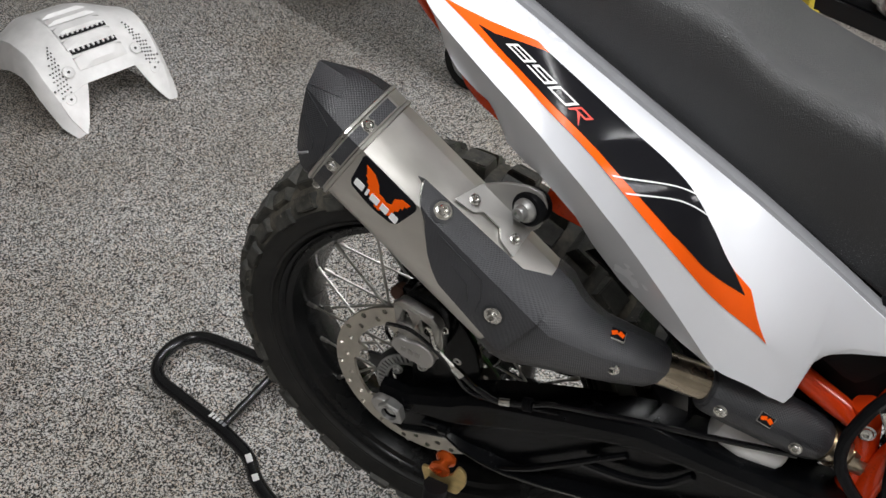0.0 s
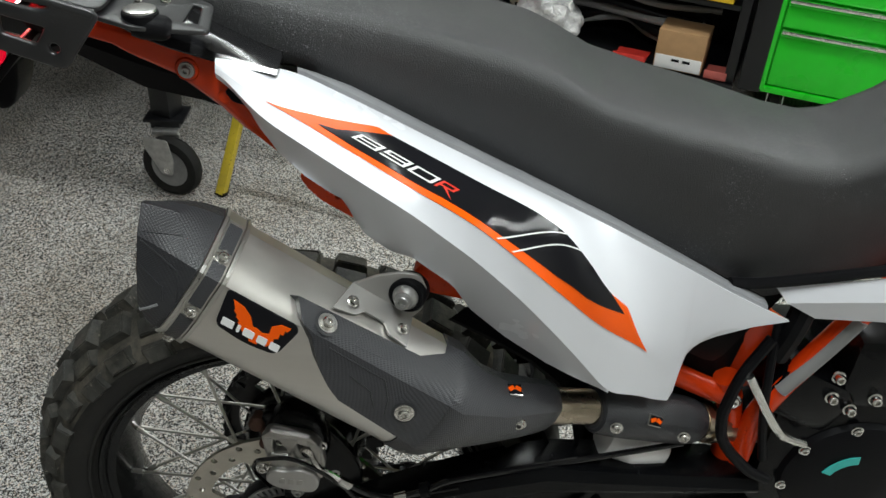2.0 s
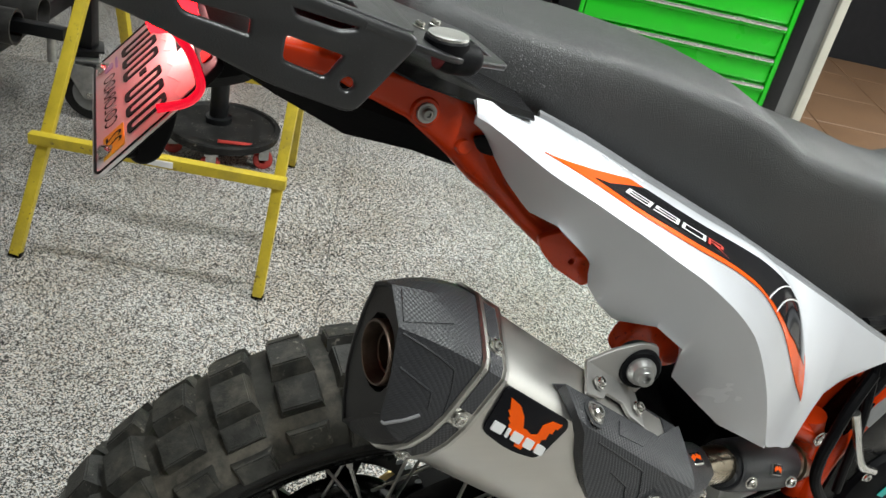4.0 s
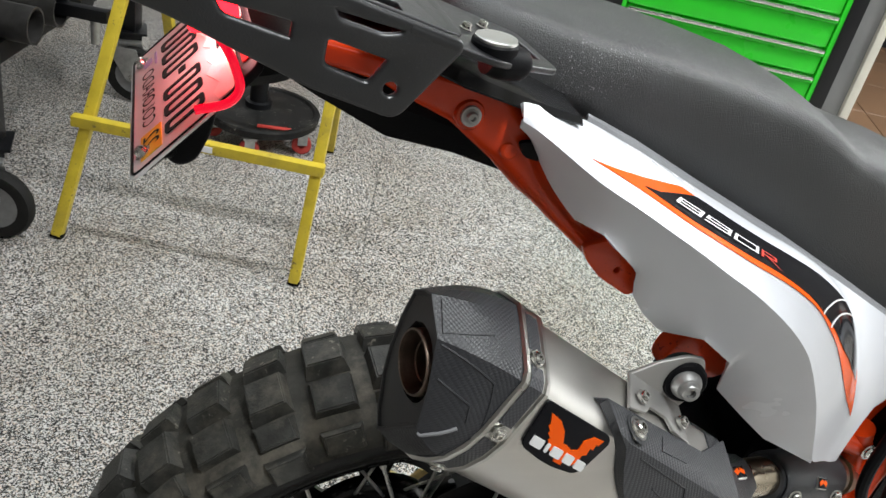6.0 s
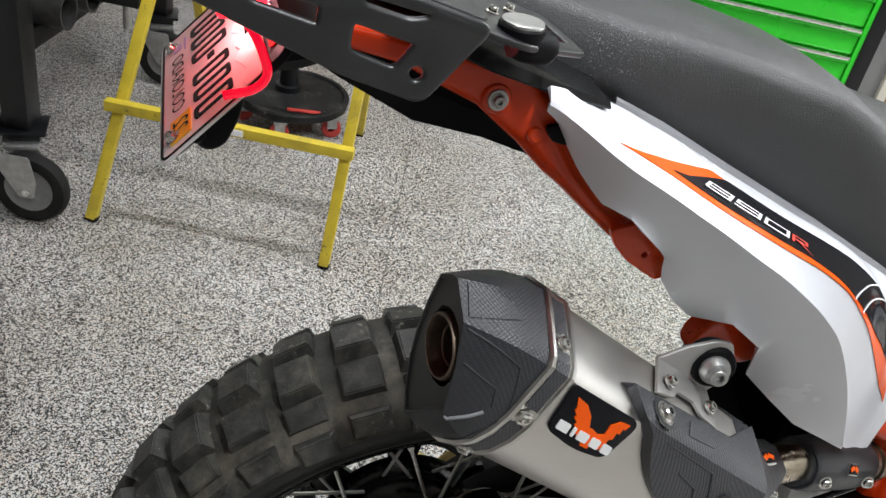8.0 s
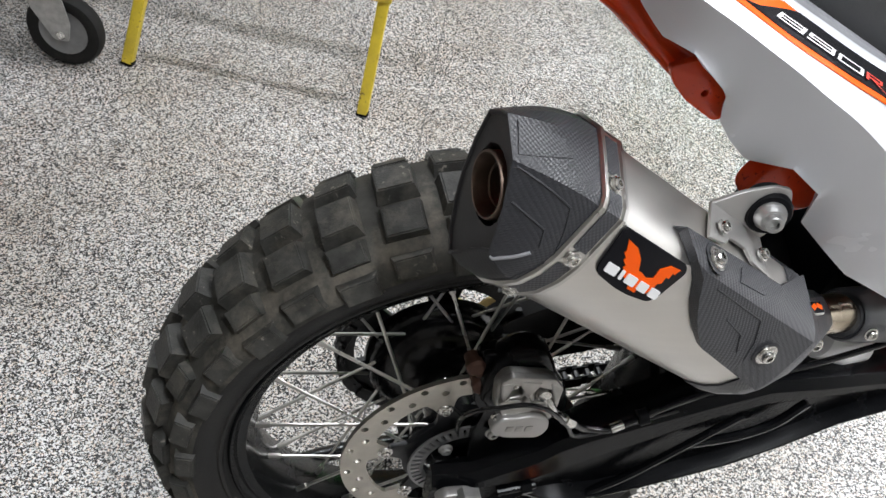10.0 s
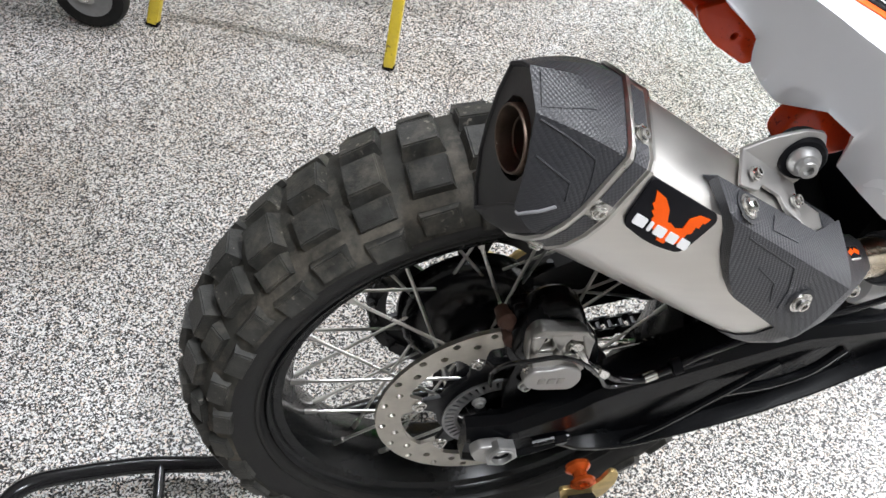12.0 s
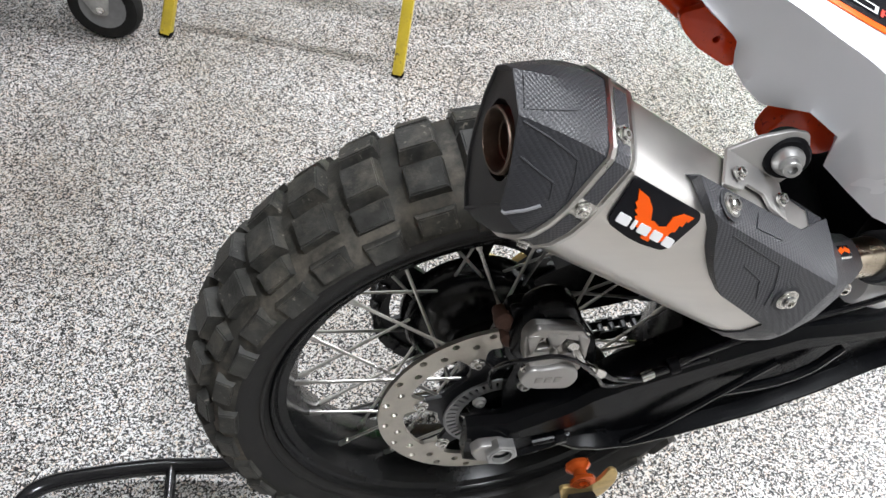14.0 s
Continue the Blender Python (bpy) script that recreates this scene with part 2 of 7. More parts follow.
M_DOLLY = pbr("dusty_black_paint", (0.012, 0.0118, 0.0115), 0.6, var=0.4, scale=30.0, dirt=0.6, dirt_colour=(0.06, 0.055, 0.05), spec=0.25, fleck=160.0, fleck_colour=(0.2, 0.18, 0.16))
M_GREY_WHEEL = pbr("grey_wheel_core", (0.22, 0.22, 0.22), 0.5, 0.3, var=0.15, scale=40.0)
M_CARDBOARD = pbr("cardboard", (0.42, 0.25, 0.12), 0.8, var=0.1, scale=20.0)
M_YELLOW_BIN = pbr("yellow_bin_plastic", (0.85, 0.55, 0.02), 0.4, var=0.04, scale=10.0)
M_GOLD = pbr("zinc_passivated_gold", (0.62, 0.46, 0.2), 0.35, 0.9, var=0.25, scale=60.0)
M_ANODISED_ORANGE = pbr("orange_anodised", (0.75, 0.13, 0.02), 0.25, 0.7, var=0.15, scale=50.0)
M_TAIL = glow("tail_light_red", (1.0, 0.006, 0.012), 8.0)
M_TAIL_EDGE = glow("plate_frame_glow", (0.9, 0.003, 0.03), 0.7)
M_RED_LENS = pbr("red_lens", (0.5, 0.01, 0.015), 0.12, coat=0.5, bump=0.0)
M_PLATE = pbr("number_plate_white", (0.8, 0.79, 0.79), 0.35, var=0.03, scale=30.0)
M_BROWN_RUST = pbr("rusty_bracket", (0.1, 0.05, 0.035), 0.65, 0.4, var=0.3, scale=60.0)
M_CLEAR_BAG = pbr("clear_plastic_bag", (0.6, 0.6, 0.6), 0.16, 0.35, var=0.3, scale=30.0, bump=0.8, grain=60.0, distance=0.012)


# ---- building blocks ----
BASE = {}


def thing(name, at, label, category, group="", kind=""):
    ob = new(name)
    ob.location = at
    ob.empty_display_size = 0.05
    BASE[ob] = Vector(at)
    return tagged(ob, label, category, group, kind)


def smooth(me, angle=35):
    for p in me.polygons:
        p.use_smooth = True
    me.set_sharp_from_angle(angle=radians(angle))


def part(name, bm, material, parent=None, label="", angle=35, kind=""):
    """Links a bmesh, given in world places, as one mesh under a thing or a part."""
    base = BASE.get(parent, Vector())
    bmesh.ops.translate(bm, verts=bm.verts, vec=-base)
    bmesh.ops.recalc_face_normals(bm, faces=bm.faces)
    me = bpy.data.meshes.new(name)
    bm.to_mesh(me)
    bm.free()
    me.materials.append(material)
    smooth(me, angle)
    ob = new(name, me)
    ob.parent = parent
    BASE[ob] = base
    return tagged(ob, label, kind=kind)


def lone(name, bm, material, label, category, group="", kind="", angle=35, at=None):
    """A thing that is one mesh."""
    lo = Vector([(min(v.co[k] for v in bm.verts) + max(v.co[k] for v in bm.verts)) / 2 for k in range(3)])
    lo.z = min(v.co.z for v in bm.verts)
    if kind == "structure":
        lo = Vector()
    BASE[None] = lo
    ob = part(name, bm, material, None, "", angle)
    BASE[None] = Vector()
    BASE[ob] = lo
    ob.location = lo
    return tagged(ob, label, category, group, kind)


def merge(*bms):
    out = bmesh.new()
    for b in bms:
        me = bpy.data.meshes.new("t")
        b.to_mesh(me)
        b.free()
        out.from_mesh(me)
        bpy.data.meshes.remove(me)
    return out


def sheet(rows, close_u=False, close_v=False, caps=False):
    """Quads between rows of points."""
    bm = bmesh.new()
    g = [[bm.verts.new(p) for p in row] for row in rows]
    n, m = len(g), len(g[0])
    for i in range(n if close_u else n - 1):
        for j in range(m if close_v else m - 1):
            a, b, c, d = g[i][j], g[(i + 1) % n][j], g[(i + 1) % n][(j + 1) % m], g[i][(j + 1) % m]
            bm.faces.new((a, b, c, d))
    if caps:
        bm.faces.new(g[0])
        bm.faces.new(list(reversed(g[-1])))
    # surface lengths as texture coordinates
    place = {}
    for i in range(n):
        run = 0.0
        for j in range(m):
            back = place[g[i - 1][j]][1] + (g[i][j].co - g[i - 1][j].co).length if i else 0.0
            place[g[i][j]] = (run, back)
            if j + 1 < m:
                run += (g[i][j + 1].co - g[i][j].co).length
    uv = bm.loops.layers.uv.new("lengths")
    for f in bm.faces:
        for lp in f.loops:
            lp[uv].uv = place[lp.vert]
    return bm


def thicken(bm, t):
    bmesh.ops.recalc_face_normals(bm, faces=bm.faces)
    bmesh.ops.solidify(bm, geom=bm.faces[:], thickness=t)
    return bm


def spline(pts, per=6):
    """Catmull-Rom through the points."""
    p = [Vector(q) for q in pts]
    p = [2 * p[0] - p[1], *p, 2 * p[-1] - p[-2]]
    out = []
    for i in range(1, len(p) - 2):
        for k in range(per):
            t = k / per
            out.append(0.5 * ((2 * p[i]) + (p[i + 1] - p[i - 1]) * t + (2 * p[i - 1] - 5 * p[i] + 4 * p[i + 1] - p[i + 2]) * t * t + (3 * p[i] - p[i - 1] - 3 * p[i + 1] + p[i + 2]) * t**3))
    return out + [p[-2]]


def tube(pts, r, seg=12, per=6, bend=True, cap=True):
    """A round tube along the points; r: one radius, or one for each point."""
    path = spline(pts, per) if bend and len(pts) > 2 else [Vector(p) for p in pts]
    n = len(path)
    if hasattr(r, "__len__"):
        rad = [float(np.interp(i / (n - 1) * (len(r) - 1), range(len(r)), r)) for i in range(n)]
    else:
        rad = [r] * n
    up = Vector((0.13, 0.21, 0.97))
    rows = []
    side = None
    for i, p in enumerate(path):
        d = (path[min(i + 1, n - 1)] - path[max(i - 1, 0)]).normalized()
        if side is None:
            side = d.cross(up).normalized()
        side = (side - d * side.dot(d)).normalized()
        b = d.cross(side)
        rows.append([p + rad[i] * (math.cos(a) * side + math.sin(a) * b) for a in [2 * math.pi * k / seg for k in range(seg)]])
    return sheet(rows, close_v=True, caps=cap)


def revolve(profile, centre, axis, seg=48, caps=False):
    """A profile of (distance along the axis, radius) turned about the axis."""
    ax = Vector(axis).normalized()
    a = ax.orthogonal().normalized()
    b = ax.cross(a)
    c = Vector(centre)
    rows = [[c + ax * h + r * (math.cos(t) * a + math.sin(t) * b) for t in [2 * math.pi * k / seg for k in range(seg)]] for h, r in profile]
    return sheet(rows, close_v=True, caps=caps)


def block(centre, size, turn=None, bevel=0.002, segs=2):
    bm = bmesh.new()
    bmesh.ops.create_cube(bm, size=1.0)
    bmesh.ops.scale(bm, verts=bm.verts, vec=size)
    if bevel:
        bmesh.ops.bevel(bm, geom=bm.edges[:], offset=min(bevel, min(size) * 0.45), segments=segs, affect="EDGES", profile=0.6)
    m = Matrix.Translation(centre) @ (turn.to_4x4() if turn else Matrix.Identity(4))
    bmesh.ops.transform(bm, matrix=m, verts=bm.verts)
    return bm


def axes(x, y, z):
    """A turn whose columns are the given directions."""
    return Matrix([Vector(x).normalized(), Vector(y).normalized(), Vector(z).normalized()]).transposed()


def beam(a, b, w, h, up=(0, 0, 1), bevel=0.002):
    """A square bar from a to b."""
    a, b = Vector(a), Vector(b)
    d = (b - a).normalized()
    s = d.cross(Vector(up)).normalized()
    return block((a + b) / 2, ((b - a).length, w, h), axes(d, s, s.cross(d)), bevel)


def slab(outline, t, m, bevel=0.0, holes=()):
    """A flat plate with holes: outlines in its own plane, t thick, placed by m."""
    cu = bpy.data.curves.new("t", "CURVE")
    cu.dimensions, cu.fill_mode, cu.extrude, cu.bevel_depth, cu.bevel_resolution = "2D", "BOTH", max(t / 2 - bevel, 0.0), bevel, 2
    for line in (outline, *holes):
        s = cu.splines.new("POLY")
        s.points.add(len(line) - 1)
        for q, (x, y) in zip(s.points, line):
            q.co = (x, y, 0, 1)
        s.use_cyclic_u = True
    ob = new("t", cu)
    me = bpy.data.meshes.new_from_object(ob.evaluated_get(bpy.context.evaluated_depsgraph_get()))
    bm = bmesh.new()
    bm.from_mesh(me)
    bpy.data.objects.remove(ob)
    bpy.data.curves.remove(cu)
    bpy.data.meshes.remove(me)
    bmesh.ops.remove_doubles(bm, verts=bm.verts, dist=1e-6)
    bmesh.ops.transform(bm, matrix=m, verts=bm.verts)
    return bm


def ring2(r, n=32, cx=0.0, cy=0.0, ry=None):
    return [(cx + r * math.cos(2 * math.pi * k / n), cy + (ry or r) * math.sin(2 * math.pi * k / n)) for k in range(n)]


def rounded(pts, r, n=4):
    """A polygon with its corners rounded."""
    out = []
    p = [Vector(q) for q in pts]
    for i, c in enumerate(p):
        a, b = (p[i - 1] - c), (p[(i + 1) % len(p)] - c)
        k = min(r, a.length * 0.45, b.length * 0.45)
        a, b = c + a.normalized() * k, c + b.normalized() * k
        for j in range(n + 1):
            t = j / n
            out.append(tuple((1 - t) ** 2 * a + 2 * t * (1 - t) * c + t * t * b))
    return out


def plane_at(origin, x, y):
    """A plate's pose: origin and the directions of its two axes."""
    x = Vector(x).normalized()
    z = x.cross(Vector(y)).normalized()
    return Matrix.Translation(origin) @ axes(x, z.cross(x), z).to_4x4()


def bolt(at, out, r, h=0.004):
    """A dished bolt head with a socket."""
    out = Vector(out).normalized()
    return revolve([(-0.001, r * 1.25), (0.0008, r * 1.28), (0.0014, r), (h * 0.8, r * 0.95), (h, r * 0.78), (h, r * 0.46), (h * 0.4, r * 0.42), (h * 0.4, 0.0001)], at, out, 14)


def at_x(table, x):
    """Interpolates rows of x, y, z by x."""
    xs = [r[0] for r in table]
    return Vector((x, float(np.interp(x, xs, [r[1] for r in table])), float(np.interp(x, xs, [r[2] for r in table]))))


# ---- setting ----
ALONG = Vector((0.9165, -0.4, 0))  # along the tool chest's wall
INTO = Vector((0.4, 0.9165, 0))  # away into that wall
CHEST = Vector((1.303, 2.137, 0))  # foot of the chest's front edge


def wall_place(s, d, z=0.0):
    return CHEST + ALONG * s + INTO * d + Vector((0, 0, z))


def build_floor():
    jd = Vector((0.304, 0.953, 0)).normalized()
    js = Vector((jd.y, -jd.x, 0))
    p = Vector((0.199, 1.013, 0))
    bm = bmesh.new()
    for side in (-1, 1):
        a = p + js * side * 0.0014
        pts = [a - jd * 6, a + jd * 6, a + jd * 6 + js * side * 7, a - jd * 6 + js * side * 7]
        top = [bm.verts.new(q) for q in pts]
        low = [bm.verts.new(q - Vector((0, 0, 0.006))) for q in pts[:2]]
        bm.faces.new(top)
        bm.faces.new((top[0], top[1], low[1], low[0]))
    lone("floor", bm, M_FLOOR, "grey speckled chip-coated concrete garage floor", "floor", kind="structure")
    strip = block(p - Vector((0, 0, 0.007)), (0.02, 12, 0.004), axes(js, jd, (0, 0, 1)), 0)
    lone("floor_joint", strip, M_JOINT, "dark saw-cut joint across the floor", "floor joint", kind="structure")


def build_walls():
    def wall(name, a, b, h, t, material=M_WALL, z=0.0):
        a, b = Vector(a), Vector(b)
        d = (b - a).normalized()
        n = Vector((-d.y, d.x, 0))
        bm = block((a + b) / 2 + n * t / 2 + Vector((0, 0, z + h / 2)), ((b - a).length, t, h), axes(d, n, (0, 0, 1)), 0)
        lone(name, bm, material, "plain painted garage wall", "wall", kind="structure")

    e = wall_place(0.86, 0.62)
    w = wall_place(-5.2, 0.62)
    wall("wall_north", e, w, CEILING_Z, -0.12, M_WALL_WHITE)
    wall("wall_west", (-4.0, 5.2, 0), (-4.0, -3.2, 0), CEILING_Z, -0.12)
    wall("wall_south", (-4.0, -3.2, 0), (4.6, -3.2, 0), CEILING_Z, -0.12)
    wall("wall_east", (4.6, -3.2, 0), (4.6, 4.6, 0), CEILING_Z, -0.12, M_WALL_WHITE)
    # near-black colour gives this far wall the dimness of the room past the doorway
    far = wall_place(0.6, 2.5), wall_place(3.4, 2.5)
    wall("wall_beyond_dimmed", far[0], far[1], CEILING_Z, 0.12, M_DARK)
    bm = block((0.3, 1.0, CEILING_Z + 0.06), (9.5, 9.5, 0.1), None, 0)
    lone("ceiling", bm, M_CEILING, "white flat garage ceiling", "ceiling", kind="structure")
    # end of the wall beside the opening, with its cream trim
    post = block(wall_place(0.825, 0.36, CEILING_Z / 2), (0.075, 0.62, CEILING_Z), axes(ALONG, INTO, (0, 0, 1)), 0.002)
    lone("wall_end", post, M_TRIM_GREY, "grey wall end beside the tool chest", "wall", kind="structure")
    trim = block(wall_place(0.879, 0.36, CEILING_Z / 2), (0.03, 0.66, CEILING_Z), axes(ALONG, INTO, (0, 0, 1)), 0.003)
    lone("door_trim", trim, M_TRIM_WHITE, "cream painted trim of a doorway", "trim", kind="structure")
    # the floor past the doorway
    for i in range(5):
        for j in range(5):
            t = block(wall_place(1.15 + i * 0.5, 0.35 + j * 0.5, 0.002), (0.495, 0.495, 0.008), axes(ALONG, INTO, (0, 0, 1)), 0.002, 1)
            if i + j == 0:
                first = lone("floor_beyond", t, M_TAN, "brown tiled floor past the doorway", "floor", kind="structure")
            else:
                part("tile", t, M_TAN, first)


def build_lamps():
    for x, y, length, turn, watts in TUBE_LAMPS:
        rot = Matrix.Rotation(radians(turn), 3, "Z")
        lamp = thing("ceiling_lamp", (x, y, CEILING_Z), "white twin tube ceiling lamp, lit", "ceiling lamp", "ceiling lamps")
        part("housing", block((x, y, CEILING_Z - 0.025), (length, 0.14, 0.04), rot, 0.006), M_CEILING, lamp)
        data = bpy.data.lights.new("tube_light", "AREA")
        data.shape, data.size, data.size_y, data.energy = "RECTANGLE", length, 0.045, watts
        data.color = (0.98, 1.0, 1.02)
        light = new("tube_light", data)
        light.matrix_world = Matrix.Translation((x, y, CEILING_Z - 0.055)) @ rot.to_4x4()


build_floor()
build_walls()
build_lamps()

# ---- the motorcycle ----
AXLE = Vector((0.0, 0.073, 0.433))
bike = thing("motorcycle", (0.2, 0.073, 0.0), "white, orange and black adventure motorcycle on a rear paddock stand", "motorcycle")


def build_wheel():
    ax = (0, 1, 0)
    prof = [(-0.052, 0.243), (-0.058, 0.25), (-0.067, 0.264), (-0.0695, 0.277), (-0.066, 0.2885), (-0.056, 0.2975), (-0.04, 0.304), (-0.02, 0.3105), (0, 0.313)]
    prof = prof + [(-a, r) for a, r in reversed(prof[:-1])]
    prof += [(0.047, 0.236), (-0.047, 0.236)]
    tyre = part("tyre", sheet_loop(prof, ax), M_SIDEWALL, bike, "worn black knobbly off-road tyre", 50)
    crown = [(a, r + 0.0008) for a, r in prof if r > 0.276 and abs(a) < 0.071]
    part("tread_base", revolve(crown, AXLE, ax, 96), M_RUBBER_DUSTY, tyre, "dusty tread grooves", 50)
    # raised ring on the side wall
    part("bead_ring", merge(revolve([(-0.0555, 0.2455), (-0.058, 0.2475), (-0.0605, 0.2485), (-0.0615, 0.2515), (-0.0605, 0.2535)], AXLE, ax, 96)), M_SIDEWALL, tyre)
    # rows of blocks, each second row the mirror of the first
    rng = random.Random(11)
    sizes = {"wide": (0.036, 0.03, 0.013), "mid": (0.0345, 0.036, 0.013), "edge": (0.0335, 0.0205, 0.0125), "lug": (0.033, 0.019, 0.006)}
    blocks = {kind: [knob(*size, rng) for _ in range(5)] for kind, size in sizes.items()}
    for k in range(36):
        side = -1 if k % 2 else 1
        theta = radians(107.5 + 10 * k)
        for y, r, lean, kind in ((side * -0.0295, 0.3065, 21, "wide"), (side * 0.0125, 0.3125, -8, "mid"), (side * 0.0435, 0.3, -33, "edge"), (side * -0.0645, 0.291, 64, "lug"), (side * 0.0675, 0.284, -74, "lug")):
            m = Matrix.Rotation(math.pi / 2 - theta, 4, "Y") @ Matrix.Translation((0, y, r)) @ Matrix.Rotation(radians(side * lean), 4, "X")
            ob = new("tread_block", rng.choice(blocks[kind]))
            ob.parent = tyre
            ob.matrix_basis = Matrix.Translation(AXLE - BASE[bike]) @ m
    rimp = [(-0.053, 0.243), (-0.0555, 0.2405), (-0.053, 0.236), (-0.047, 0.233), (-0.044, 0.224), (-0.03, 0.217), (-0.014, 0.21), (0, 0.209)]
    rimp = rimp + [(-a, r) for a, r in reversed(rimp[:-1])]
    rimp += [(0.047, 0.241), (0.03, 0.228), (-0.03, 0.228), (-0.047, 0.241)]
    rim = part("wheel_rim", sheet_loop(rimp, ax), M_RIM, bike, "black spoked wheel rim", 40)
    # hub
    hubp = [(-0.075, 0.012), (-0.075, 0.03), (-0.062, 0.036), (-0.06, 0.052), (-0.052, 0.053), (-0.05, 0.036), (-0.02, 0.03), (0.02, 0.032), (0.04, 0.05), (0.05, 0.056), (0.056, 0.056)]
    part("hub", revolve(hubp, AXLE, ax, 40), M_BLACK_GLOSS, bike)
    carp = [(0.012, 0.02), (0.013, 0.034), (0.018, 0.052), (0.028, 0.069), (0.042, 0.081), (0.055, 0.084), (0.07, 0.084), (0.074, 0.07), (0.076, 0.02)]
    part("sprocket_carrier", revolve(carp, AXLE, ax, 48), M_BLACK_GLOSS, bike, "gloss black sprocket carrier")
    # spokes: crossed, in four families
    for k in range(9):
        for fam in range(4):
            side = -1 if fam % 2 == 0 else 1
            sweep = 42 if fam < 2 else -42
            a0 = radians(40 * k + fam * 10)
            a1 = a0 + radians(sweep)
            rh = 0.049 if side < 0 else 0.053
            yh = -0.056 if side < 0 else 0.052
            p1 = AXLE + Vector((rh * math.cos(a1), yh + (0.004 if fam < 2 else -0.004), rh * math.sin(a1)))
            p0 = AXLE + Vector((0.214 * math.cos(a0), side * 0.016 + (0.004 if fam < 2 else -0.004), 0.214 * math.sin(a0)))
            d = (p1 - p0).normalized()
            bm = merge(tube([p0, p1], 0.0019, 7, bend=False), tube([p0 - d * 0.003, p0 + d * 0.017], 0.0033, 7, bend=False))
            part("spoke", bm, M_STEEL, rim)


def sheet_loop(profile, axis, seg=96):
    """A closed profile turned about the wheel's axle."""
    ax = Vector(axis)
    rows = [[AXLE + ax * h + Vector((r * math.cos(t), 0, r * math.sin(t))) for t in [2 * math.pi * k / seg for k in range(seg)]] for h, r in profile]
    return sheet(rows, close_u=True, close_v=True)


def knob(length, width, height, rng):
    """One tread block, with tapered flanks and worn, uneven corners."""
    bm = bmesh.new()
    bmesh.ops.create_cube(bm, size=1.0)
    for v in bm.verts:
        top = v.co.z > 0
        v.co.x *= length * (0.97 if top else 1.16) * rng.uniform(0.95, 1.02)
        v.co.y *= width * (0.97 if top else 1.12) * rng.uniform(0.95, 1.02)
        v.co.z = height * rng.uniform(0.93, 1.03) if top else -0.004
    bmesh.ops.bevel(bm, geom=[e for e in bm.edges if all(v.co.z > 0 for v in e.verts)], offset=0.0014, segments=2, affect="EDGES")
    me = bpy.data.meshes.new("tread_block")
    bm.to_mesh(me)
    bm.free()
    me.materials.append(M_RUBBER)
    return me


